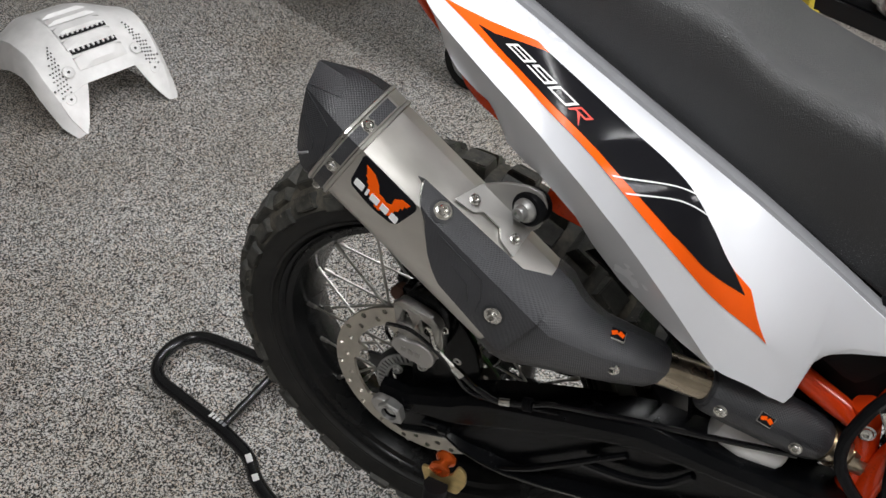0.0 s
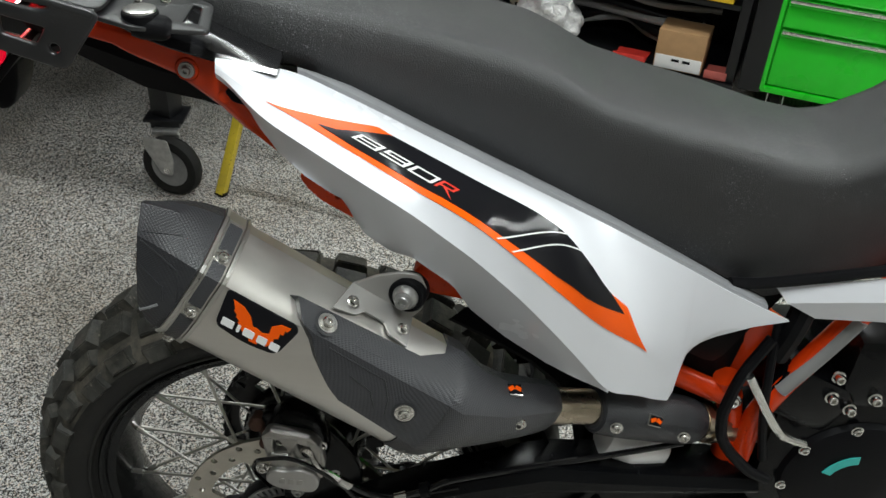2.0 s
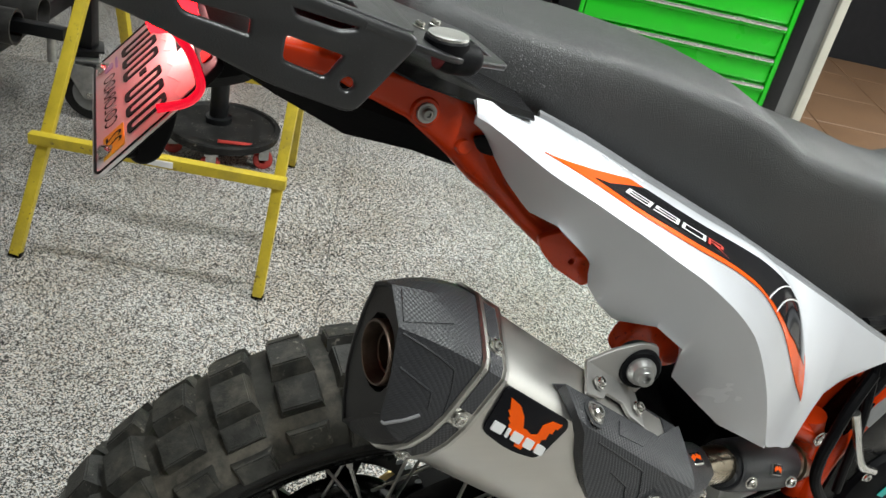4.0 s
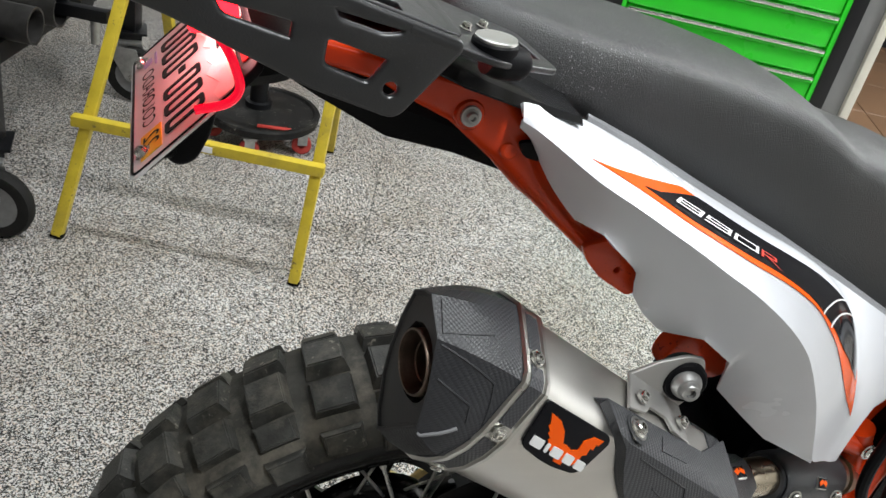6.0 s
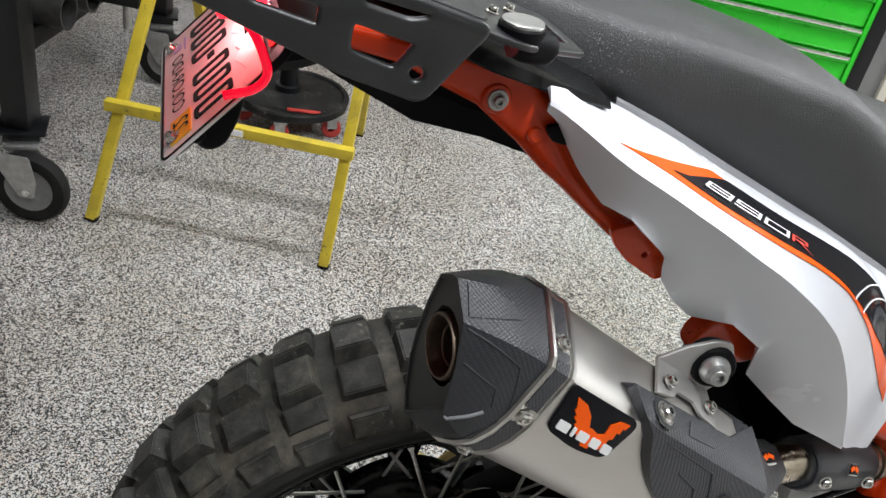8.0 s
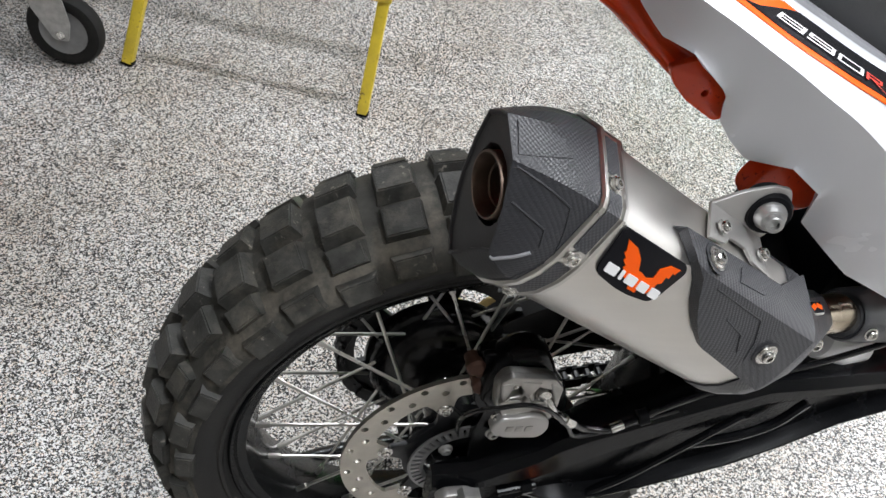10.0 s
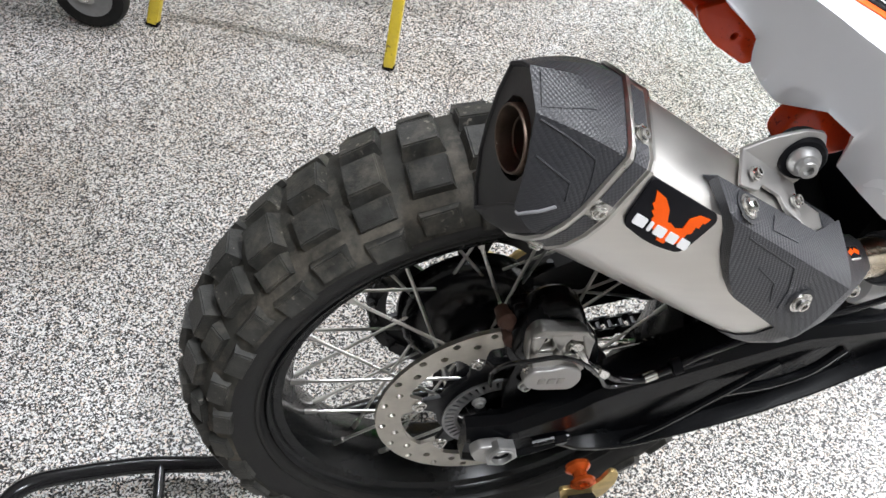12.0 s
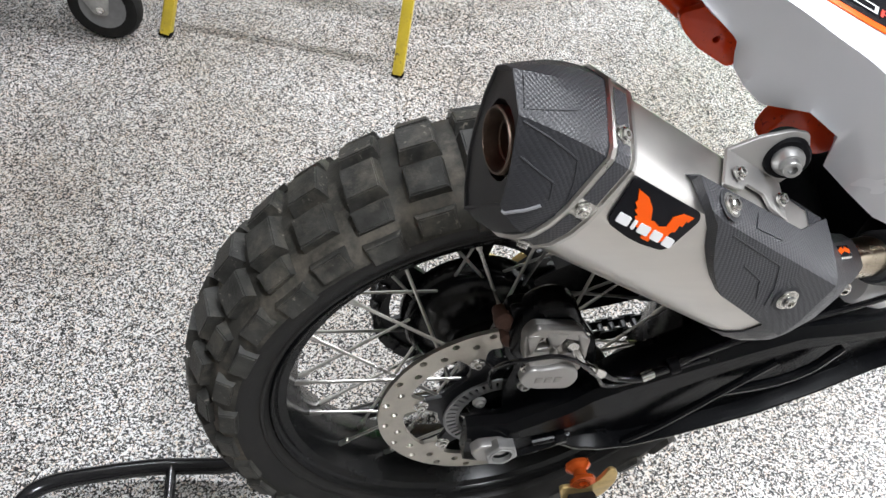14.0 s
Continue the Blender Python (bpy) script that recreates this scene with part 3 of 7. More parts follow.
def build_brake():
    o = Vector((0, 0, 0.433))
    face = plane_at(o, (1, 0, 0), (0, 0, 1))
    holes = []
    for k in range(40):
        a = 2 * math.pi * k / 40
        r = 0.1235 if k % 2 else 0.1125
        holes.append(ring2(0.004, 12, r * math.cos(a), r * math.sin(a)))
    lugs = [radians(171 + 60 * k) for k in range(6)]

    def petal(t):
        """How far the inner edge reaches in towards a lug, 0 to 1."""
        return max(math.exp(-(((t - a + math.pi) % (2 * math.pi) - math.pi) / 0.125) ** 4) for a in lugs)

    inner = [((0.1025 - 0.0265 * petal(t)) * math.cos(t), (0.1025 - 0.0265 * petal(t)) * math.sin(t)) for t in [2 * math.pi * k / 180 for k in range(180)]]
    disc = part("brake_disc", slab(ring2(0.13, 120), 0.005, face, 0.0, [inner, *holes]), M_DISC, bike, "drilled steel rear brake disc")
    # carrier with six arms
    star = []
    for k in range(72):
        t = 2 * math.pi * k / 72
        r = 0.064 + 0.028 * max(0.0, math.cos(6 * (t - lugs[0]))) ** 3
        star.append((r * math.cos(t), r * math.sin(t)))
    part("disc_carrier", slab(star, 0.006, face, 0.0008, [ring2(0.045, 40)]), M_BLACK_STEEL, disc)
    for k in range(6):
        t = lugs[k]
        p = o + Vector((0.0855 * math.cos(t), -0.0035, 0.0855 * math.sin(t)))
        part("disc_lug", revolve([(0.006, 0.0085), (0, 0.0085), (-0.001, 0.0078), (-0.001, 0.0001)], p, (0, 1, 0), 18), M_CHROME, disc)
        part("disc_bolt", bolt(p + Vector((0, -0.001, 0)), (0, -1, 0), 0.005), M_CHROME, disc)
    slots = []
    for k in range(44):
        t = 2 * math.pi * k / 44
        c, s = math.cos(t), math.sin(t)
        slots.append([(r * c - w * s, r * s + w * c) for r, w in ((0.0475, -0.0012), (0.0575, -0.0017), (0.0575, 0.0017), (0.0475, 0.0012))])
    part("sensor_ring", slab(ring2(0.0605, 64), 0.0025, plane_at(o + Vector((0, -0.012, 0)), (1, 0, 0), (0, 0, 1)), 0.0, [ring2(0.0435, 48), *slots]), M_PLATE_GREY, bike, "slotted steel wheel speed sensor ring")
    # caliper bracket and caliper over the disc's upper front
    def flat(y):
        return plane_at((0, y, 0), (1, 0, 0), (0, 0, 1))

    bracket = [(-0.019, 0.628), (0.021, 0.625), (0.057, 0.593), (0.078, 0.561), (0.088, 0.526), (0.078, 0.472), (0.05, 0.43), (0.012, 0.425), (0.002, 0.45), (-0.002, 0.49), (0.004, 0.53), (-0.009, 0.545), (-0.017, 0.588)]
    part("caliper_bracket", slab(rounded(bracket, 0.01), 0.012, flat(-0.016), 0.002), M_SWING, bike, "black brake caliper bracket")
    for p in ((-0.026, -0.018, 0.4651), (0.014, -0.028, 0.5033), (0.058, -0.018, 0.53)):
        part("bracket_bolt", bolt(p, (0, -1, 0), 0.006, 0.005), M_GALV, bike)
    part("caliper_back", slab(rounded([(-0.019, 0.628), (0.021, 0.625), (0.05, 0.598), (0.04, 0.575), (-0.01, 0.585)], 0.008), 0.008, flat(-0.025), 0.002), M_SWING, bike)
    body = rounded([(-0.009, 0.596), (-0.012, 0.624), (-0.006, 0.636), (0.036, 0.628), (0.046, 0.616), (0.051, 0.589), (0.048, 0.566), (0.026, 0.559), (0.0, 0.57)], 0.007)
    wins = [rounded([(-0.007, 0.628), (0.013, 0.627), (0.015, 0.606), (-0.003, 0.602)], 0.004), rounded([(0.019, 0.623), (0.039, 0.62), (0.043, 0.6), (0.026, 0.597)], 0.004)]
    cal = part("brake_caliper", slab(body, 0.013, flat(-0.0535), 0.002, wins), M_CAST, bike, "cast aluminium rear brake caliper")
    dome = []
    for y, g in ((-0.012, 0.9), (-0.018, 1.0), (-0.036, 1.0), (-0.043, 0.93), (-0.046, 0.8)):
        dome.append([(0.018 + 0.036 * g * math.cos(t), y, 0.588 + (0.058 if math.sin(t) > 0 else 0.03) * g * math.sin(t)) for t in [2 * math.pi * k / 28 for k in range(28)]])
    part("caliper_rear_half", sheet(dome, close_v=True, caps=True), M_SWING, cal, "black rear half of the caliper", 40)
    part("caliper_bridge", merge(slab(rounded([(-0.012, 0.632), (-0.004, 0.639), (0.037, 0.631), (0.045, 0.62), (0.036, 0.62), (0.02, 0.626), (0.014, 0.618), (0.008, 0.628)], 0.002), 0.008, flat(-0.06), 0.0015), slab(rounded([(-0.008, 0.604), (0.012, 0.602), (0.024, 0.596), (0.046, 0.596), (0.047, 0.572), (0.02, 0.57), (0.0, 0.577)], 0.004), 0.008, flat(-0.059), 0.0018)), M_CAST, cal)
    for spike in ([(0.006, 0.632), (0.024, 0.629), (0.0165, 0.611)], [(-0.011, 0.63), (-0.002, 0.631), (-0.006, 0.608)], [(0.036, 0.627), (0.046, 0.619), (0.0465, 0.6)], [(0.013, 0.599), (0.022, 0.597), (0.017, 0.607)]):
        part("caliper_rib", slab(rounded(spike, 0.0012), 0.007, flat(-0.0615), 0.0022), M_CAST, cal)
    pill = rounded([(-0.011, 0.569), (-0.004, 0.584), (0.012, 0.5815), (0.025, 0.585), (0.041, 0.578), (0.044, 0.564), (0.038, 0.553), (0.003, 0.558)], 0.007)
    part("piston_cover", slab(pill, 0.012, flat(-0.063), 0.0025), M_ALU, cal, "machined piston cover")
    # maker's lettering, left as plain bars
    for n in range(3):
        part("marking", block((0.006 + n * 0.0095, -0.0694, 0.5705 - n * 0.001), (0.0068, 0.0012, 0.0075), Matrix.Rotation(radians(6), 3, "Y"), 0.0004), M_CAST, cal)
    for x, z, y, r in ((0.004, 0.616, -0.05, 0.006), (0.031, 0.61, -0.05, 0.0055), (-0.005, 0.578, -0.06, 0.0048), (0.047, 0.607, -0.05, 0.0055)):
        part("caliper_bolt", bolt((x, y, z), (0, -1, 0), r, 0.006), M_CHROME, cal)
    for p, r in (((-0.025, -0.028, 0.615), 0.009), ((-0.016, -0.03, 0.588), 0.008)):
        part("pad_pin", merge(revolve([(-0.014, r * 0.8), (-0.004, r * 0.8), (-0.003, r), (0.004, r), (0.007, r * 0.7), (0.007, 0.0001)], p, (0, -1, 0.2), 14), tube([Vector(p), Vector(p) + Vector((0.012, 0.004, -0.022))], r * 0.6, 10, bend=False)), M_BROWN_RUST, cal)
    hose = [(0.034, -0.056, 0.607), (0.042, -0.064, 0.595), (0.05, -0.062, 0.58), (0.066, -0.058, 0.562), (0.078, -0.055, 0.55)]
    part("hose_end", merge(tube(hose, 0.0042, 10), tube([hose[3], hose[4]], 0.0056, 8, bend=False)), M_CHROME, cal)
    part("banjo", revolve([(-0.006, 0.008), (0.004, 0.008), (0.007, 0.006), (0.007, 0.0001)], (0.034, -0.056, 0.607), (0, -1, 0.1), 14), M_CHROME, cal)
    part("brake_hose", tube([(0.078, -0.055, 0.55), (0.092, -0.052, 0.536), (0.101, -0.05, 0.53), (0.124, -0.05, 0.524), (0.144, -0.048, 0.529), (0.165, -0.046, 0.537), (0.192, -0.044, 0.551), (0.27, -0.035, 0.565), (0.36, -0.03, 0.585), (0.45, -0.02, 0.6)], 0.0036, 10), M_BLACK_GLOSS, bike)
    part("hose_crimp", tube([(0.128, -0.05, 0.5255), (0.141, -0.048, 0.5285)], 0.005, 12, bend=False), M_CHROME, bike)
    part("hose_clip", revolve([(-0.005, 0.0085), (0.005, 0.0085)], (0.162, -0.046, 0.536), (1, 0, 0.35), 14, True), M_BLACK_PLASTIC, bike)
    part("sensor_cable", tube([(-0.02, -0.02, 0.5), (-0.03, -0.04, 0.548), (-0.025, -0.055, 0.582), (-0.012, -0.066, 0.6), (0.016, -0.07, 0.607), (0.043, -0.068, 0.59), (0.069, -0.06, 0.556), (0.1, -0.053, 0.522), (0.2, -0.045, 0.54)], 0.0024, 8), M_BLACK_GLOSS, bike)


def build_swingarm():
    # stations along x: top, lower edge of the upper beam, bottom, outer y, inner y
    st = [(-0.041, 0.45, 0.428, 0.392, -0.044, -0.022), (0.0, 0.457, 0.43, 0.384, -0.05, -0.02), (0.064, 0.49, 0.444, 0.41, -0.052, -0.016), (0.085, 0.507, 0.453, 0.396, -0.052, -0.014), (0.117, 0.522, 0.468, 0.388, -0.052, -0.01), (0.15, 0.533, 0.484, 0.387, -0.052, -0.006), (0.2, 0.548, 0.506, 0.395, -0.051, 0.0), (0.25, 0.562, 0.526, 0.407, -0.05, 0.004), (0.3, 0.575, 0.54, 0.42, -0.049, 0.006), (0.36, 0.572, 0.542, 0.447, -0.048, 0.01), (0.43, 0.562, 0.535, 0.47, -0.04, 0.02), (0.55, 0.55, 0.53, 0.49, -0.03, 0.03)]
    rows = []
    for x, zt, zb, zl, yo, yi in st:
        deep = 0.014 * min(1.0, max(0.0, (x - 0.05) / 0.06))  # the pocket between the beam and the flange
        rows.append([(x, yi, zt - 0.004), (x, yo + 0.02, zt - 0.001), (x, yo + 0.009, zt - 0.004), (x, yo + 0.001, zt - 0.014), (x, yo, zb + 0.005), (x, yo + 0.0015, zb + 0.001), (x, yo + 0.004 + deep, zb - 0.002), (x, yo + 0.004 + deep, zl + 0.013), (x, yo + 0.001, zl + 0.009), (x, yo, zl + 0.007), (x, yo + 0.003, zl), (x, yi, zl)])
    arm = part("swingarm", sheet(rows, close_v=True, caps=True), M_SWING, bike, "black cast aluminium swingarm", 22)
    part("swingarm_rib", tube([(0.142, -0.046, 0.396), (0.18, -0.046, 0.421), (0.22, -0.045, 0.457), (0.255, -0.044, 0.489), (0.287, -0.043, 0.518)], 0.0045, 8), M_SWING, arm)
    part("swingarm_rib", tube([(0.24, -0.043, 0.472), (0.28, -0.043, 0.475), (0.312, -0.042, 0.481), (0.339, -0.042, 0.497), (0.362, -0.041, 0.528)], 0.0055, 8), M_SWING, arm)
    left = [[(x, 0.146 + yi * 0.3, zt - 0.035), (x, 0.182, zt - 0.045), (x, 0.182, zl + 0.01), (x, 0.15, zl)] for x, zt, zb, zl, yo, yi in st]
    part("swingarm_far_leg", sheet(left, close_v=True, caps=True), M_SWING, bike, "", 25)
    # axle end, adjuster and stand bobbin
    blk = slab(rounded([(-0.04, 0.446), (-0.032, 0.454), (-0.01, 0.453), (0.001, 0.445), (0.004, 0.424), (-0.009, 0.42), (-0.033, 0.431)], 0.004), 0.012, plane_at((0, -0.057, -0.006), (1, 0, 0), (0, 0, 1)), 0.002)
    axle = part("axle_block", blk, M_ALU, bike, "machined aluminium axle block")
    nut = part("axle_nut", revolve([(-0.006, 0.0185), (0.0045, 0.0185), (0.006, 0.0168), (0.006, 0.0125), (0.002, 0.012)], (-0.01, -0.063, 0.437), (0, -1, 0), 6), M_GALV, axle)
    part("axle_end", revolve([(0.0052, 0.0135), (0.0072, 0.013), (0.007, 0.0108), (-0.004, 0.0105)], (-0.01, -0.063, 0.437), (0, -1, 0), 28), M_GALV, nut)
    part("axle_bore", revolve([(0.0015, 0.0107), (-0.003, 0.0001)], (-0.01, -0.063, 0.437), (0, -1, 0), 20), M_BLACK_PLASTIC, nut)
    part("adjuster_bolt", merge(tube([(0.03, -0.05, 0.425), (0.07, -0.05, 0.432)], 0.0045, 10, bend=False), tube([(0.055, -0.05, 0.429), (0.066, -0.05, 0.431)], 0.0085, 6, bend=False)), M_SWING, bike)
    bob = [(-0.012, 0.0085), (-0.01, 0.0085), (-0.009, 0.014), (-0.005, 0.014), (0.0, 0.008), (0.006, 0.008), (0.01, 0.014), (0.014, 0.014), (0.0145, 0.01), (0.0145, 0.0043), (0.009, 0.004), (0.009, 0.0001)]
    part("stand_bobbin", revolve(bob, (0.078, -0.082, 0.407), (0, -1, 0), 24), M_ANODISED_ORANGE, bike, "orange anodised stand bobbin")
    # chain and sprocket on the far side
    teeth = []
    for k in range(45 * 4):
        t = 2 * math.pi * k / 180
        teeth.append(((0.113 if k % 4 in (0, 1) else 0.106) * math.cos(t), (0.113 if k % 4 in (0, 1) else 0.106) * math.sin(t)))
    cut = [[((0.07 if j < 5 else 0.095) * math.cos(t0 + a), (0.07 if j < 5 else 0.095) * math.sin(t0 + a)) for j, a in enumerate((-0.3, -0.15, 0, 0.15, 0.3, 0.3, 0.15, 0, -0.15, -0.3))] for t0 in [2 * math.pi * k / 6 for k in range(6)]]
    part("sprocket", slab(teeth, 0.006, plane_at((0, 0.152, 0.433), (1, 0, 0), (0, 0, 1)), 0.0, [ring2(0.05, 32), *cut]), M_BLACK_STEEL, bike)
    path = []
    for k in range(24):
        t = radians(84 + k * 8.2)
        path.append(Vector((0.112 * math.cos(t), 0.152, 0.433 + 0.112 * math.sin(t))))
    top = [Vector((0.0117 + 0.0158 * i, 0.152, 0.5445 + 0.0016 * i)) for i in range(30)]
    low = [path[-1] + Vector((0.0158 * (i + 1), 0, 0.0018 * i)) for i in range(30)]
    links = []
    for i, (a, b) in enumerate(zip([*reversed(top), *path, *low][:-1], [*reversed(top), *path, *low][1:])):
        w = 0.0105 if i % 2 else 0.0075
        for s in (-1, 1):
            links.append(beam(a + Vector((0, s * w, 0)) - (b - a) * 0.22, b + Vector((0, s * w, 0)) + (b - a) * 0.22, 0.0022, 0.0135, (0, 0.2, 1), 0))
        links.append(tube([a - Vector((0, 0.0115, 0)), a + Vector((0, 0.0115, 0))], 0.0048, 8, bend=False))
    part("chain", merge(*links), M_BLACK_STEEL, bike, "black roller chain", kind="stuff")
    guard = [[(x, 0.132, z), (x, 0.175, z + 0.004), (x, 0.178, z - 0.02)] for x, z in ((0.0, 0.57), (0.1, 0.578), (0.2, 0.59), (0.32, 0.6))]
    part("chain_guard", thicken(sheet(guard), 0.003), M_BLACK_PLASTIC, bike)
    # splash guard in front of the wheel
    hug = []
    for k in range(9):
        t = radians(-8 + k * 5)
        hug.append([(0.35 * math.cos(t) - 0.01 + abs(y - 0.073) * -0.1, y, 0.433 + 0.35 * math.sin(t)) for y in (0.0, 0.02, 0.073, 0.126, 0.146)])
    part("splash_guard", thicken(sheet(hug), 0.004), M_BLACK_PLASTIC, bike, "black plastic inner mudguard")


# muffler axes: U runs forward and down the pipe, V out to the right side, W up across it
MU, MV, MW = Vector((0.84, -0.02, -0.5425)).normalized(), Vector((0, -1, 0)), Vector((0.5425, 0, 0.84)).normalized()
SECTION = [(-0.088, 0.7625), (-0.104, 0.7572), (-0.121, 0.751), (-0.1345, 0.746), (-0.1395, 0.7415), (-0.1425, 0.718), (-0.1445, 0.703), (-0.1435, 0.688), (-0.139, 0.673), (-0.131, 0.661), (-0.119, 0.65), (-0.1, 0.6425), (-0.077, 0.644), (-0.052, 0.656), (-0.041, 0.68), (-0.042, 0.71), (-0.051, 0.737), (-0.067, 0.756)]
# the end cap's rear rim, corner by corner as the section; its face leans forward at the bottom
RIM = [(-0.09, 0.7405), (-0.0985, 0.7437), (-0.109, 0.7375), (-0.118, 0.7325), (-0.1215, 0.73), (-0.126, 0.716), (-0.13, 0.704), (-0.132, 0.69), (-0.133, 0.675), (-0.124, 0.668), (-0.11, 0.655), (-0.098, 0.642), (-0.0877, 0.633), (-0.079, 0.6435), (-0.071, 0.665), (-0.069, 0.684), (-0.071, 0.709), (-0.077, 0.7316)]
SEC_MID = Vector((-0.096, 0.703))
OUTLET = Vector((-0.1045, 0.701))


def muff(u, y, w):
    """World place from the muffler's own coordinates."""
    return Vector((0.84 * u + 0.5425 * w, y - 0.024 * (u + 0.43), -0.5425 * u + 0.84 * w))


def sec_at(table, s):
    """A place on a section's outline, s counting its corners."""
    k = int(s) % 18
    return Vector(table[k]).lerp(Vector(table[(k + 1) % 18]), s - int(s))


def swell(p, grow):
    d = p - SEC_MID
    return p + d.normalized() * grow


def rear_u(p):
    return -0.2105 - 0.51 * p.y - 0.11 * p.x


def cap_at(t, s, grow=0.0):
    """The end cap's skin: t 0 at the clamp band, 1 at the rear rim."""
    a, b = swell(sec_at(SECTION, s), 0.0015), sec_at(RIM, s)
    p = swell(a.lerp(b, t), 0.006 * math.sin(math.pi * t) * (1 - 0.3 * t) + grow)
    return muff(-0.5135 + (rear_u(b) + 0.5135) * t, p.x, p.y)


def shield_at(u, s, grow=0.0075):
    p = swell(sec_at(SECTION, s), grow)
    return muff(u, p.x, p.y)


def ring_at(u, scale=1.0, grow=0.0):
    return [muff(u, *swell(SEC_MID + (Vector(q) - SEC_MID) * scale, grow)) for q in SECTION]


def groove_line(name, surface, pts, r, material, owner):
    """A fine moulded line laid along a curved skin."""
    line = [surface(p[0] + (q[0] - p[0]) * k / 6, p[1] + (q[1] - p[1]) * k / 6) for p, q in zip(pts[:-1], pts[1:]) for k in range(6)] + [surface(*pts[-1])]
    part(name, tube(line, r, 6, bend=False), material, owner)


def plateau(name, surface, pts, lift, material, owner):
    """A raised field on a curved skin, four corners given in the skin's own coordinates."""
    a, b, c, d = pts
    rows = []
    for i in range(-1, 8):
        f = min(max(i / 6, 0), 1)
        row = []
        for j in range(-1, 8):
            g = min(max(j / 6, 0), 1)
            p = [(a[k] * (1 - g) + b[k] * g) * (1 - f) + (d[k] * (1 - g) + c[k] * g) * f for k in (0, 1)]
            row.append(surface(p[0], p[1], lift if 0 <= i < 7 and 0 <= j < 7 else -0.0006))
        rows.append(row)
    part(name, sheet(rows), material, owner, "", 25)


def build_exhaust():
    can = part("muffler", sheet([ring_at(u, s) for u, s in ((-0.512, 1.0), (-0.48, 1.0), (-0.4, 1.0), (-0.34, 1.0), (-0.3, 1.0), (-0.268, 1.0), (-0.262, 0.97))], close_v=True, caps=True), M_BRUSHED, bike, "brushed titanium silencer with carbon-look end cap", 24)
    part("can_lip", tube([muff(-0.267, y, w) for y, w in (SECTION[8], SECTION[9], SECTION[10], SECTION[11])], 0.0022, 8, bend=False), M_STEEL, can)
    # end cap
    cap = part("end_cap", sheet([[cap_at(t, k) for k in range(18)] for t in (0.0, 0.08, 0.2, 0.35, 0.5, 0.65, 0.8, 0.92, 1.0)], close_v=True), M_CARBON, can, "carbon-look end cap", 21)
    rows = [[muff(rear_u(p) - out, p.x, p.y) for p in [OUTLET + (Vector(q) - OUTLET) * f for q in RIM]] for f, out in ((1.0, 0.0), (0.985, 0.0008), (0.95, 0.0008), (0.93, -0.001))]
    rows.append([muff(rear_u(p) + 0.001, p.x, p.y) for p in [OUTLET + (Vector(q) - OUTLET).normalized() * 0.0235 for q in RIM]])
    rows.append([muff(rear_u(p) + 0.012, p.x, p.y) for p in [OUTLET + (Vector(q) - OUTLET).normalized() * 0.0205 for q in RIM]])
    part("cap_face", sheet(rows, close_v=True), M_SHIELD_PLAIN, cap, "dark rear face", 20)
    # moulded chevrons on the cap
    plateau("cap_chevron", cap_at, ((0.93, 1.2), (0.5, 1.5), (0.42, 2.1), (0.96, 3.0)), 0.0009, M_CARBON, cap)
    for pts in (((0.96, 4.15), (0.317, 4.45), (0.19, 5.0), (0.083, 5.85)), ((0.92, 5.45), (0.433, 5.45), (0.35, 6.1)), ((0.32, 9.25), (0.25, 7.75), (0.03, 6.3))):
        groove_line("cap_ridge_and_glint", cap_at, pts, 0.0008, M_SHIELD_PLAIN, cap)
    # light grey tube paints the highlight along the lower chevron's edge
    groove_line("cap_ridge_and_glint", cap_at, ((0.92, 8.15), (0.6, 7.2), (0.4, 6.5)), 0.0013, M_STRIP_GREY, cap)
    o = muff(-0.2105 - 0.51 * OUTLET.y - 0.11 * OUTLET.x + 0.0012, *OUTLET)
    back = Vector((-0.99, -0.1, 0.1))
    part("outlet", revolve([(-0.03, 0.0175), (0.0, 0.019), (0.003, 0.0201), (0.003, 0.0213), (0.0015, 0.0219), (-0.008, 0.0219)], o, back, 40), M_OUTLET, cap, "sooty brown outlet ring")
    part("outlet_pipe", revolve([(-0.06, 0.0125), (-0.006, 0.0125), (-0.005, 0.0133), (-0.006, 0.0142), (-0.06, 0.0142)], o, back, 32), M_OUTLET, cap)
    part("outlet_baffle", revolve([(-0.029, 0.0205), (-0.03, 0.013)], o, back, 32), M_SOOT, cap)
    part("outlet_throat", revolve([(-0.058, 0.0125), (-0.058, 0.0001)], o, back, 24), M_DARK, cap)
    # clamp band, its inlays between arrow-shaped rivet seats, and its bolts
    band = [ring_at(u, 1, g) for u, g in ((-0.5165, 0.002), (-0.5155, 0.0042), (-0.5125, 0.0044), (-0.5115, 0.0024), (-0.4965, 0.0022), (-0.4955, 0.0038), (-0.4925, 0.0036), (-0.4915, 0.0005))]
    strap = part("clamp_band", sheet(band, close_v=True), M_STEEL, can, "stainless clamp band", 20)
    for lo, hi in ((0.2, 1.75), (2.45, 5.35), (6.15, 8.9), (9.4, 12.5)):
        cuts = sorted({lo, hi, *[k for k in range(19) if lo < k < hi]})
        rows = [[shield_at(u, s, 0.0029) for u in (-0.51, -0.498)] for s in cuts]
        part("band_inlay", sheet(rows), M_SHIELD, strap, "", 20)
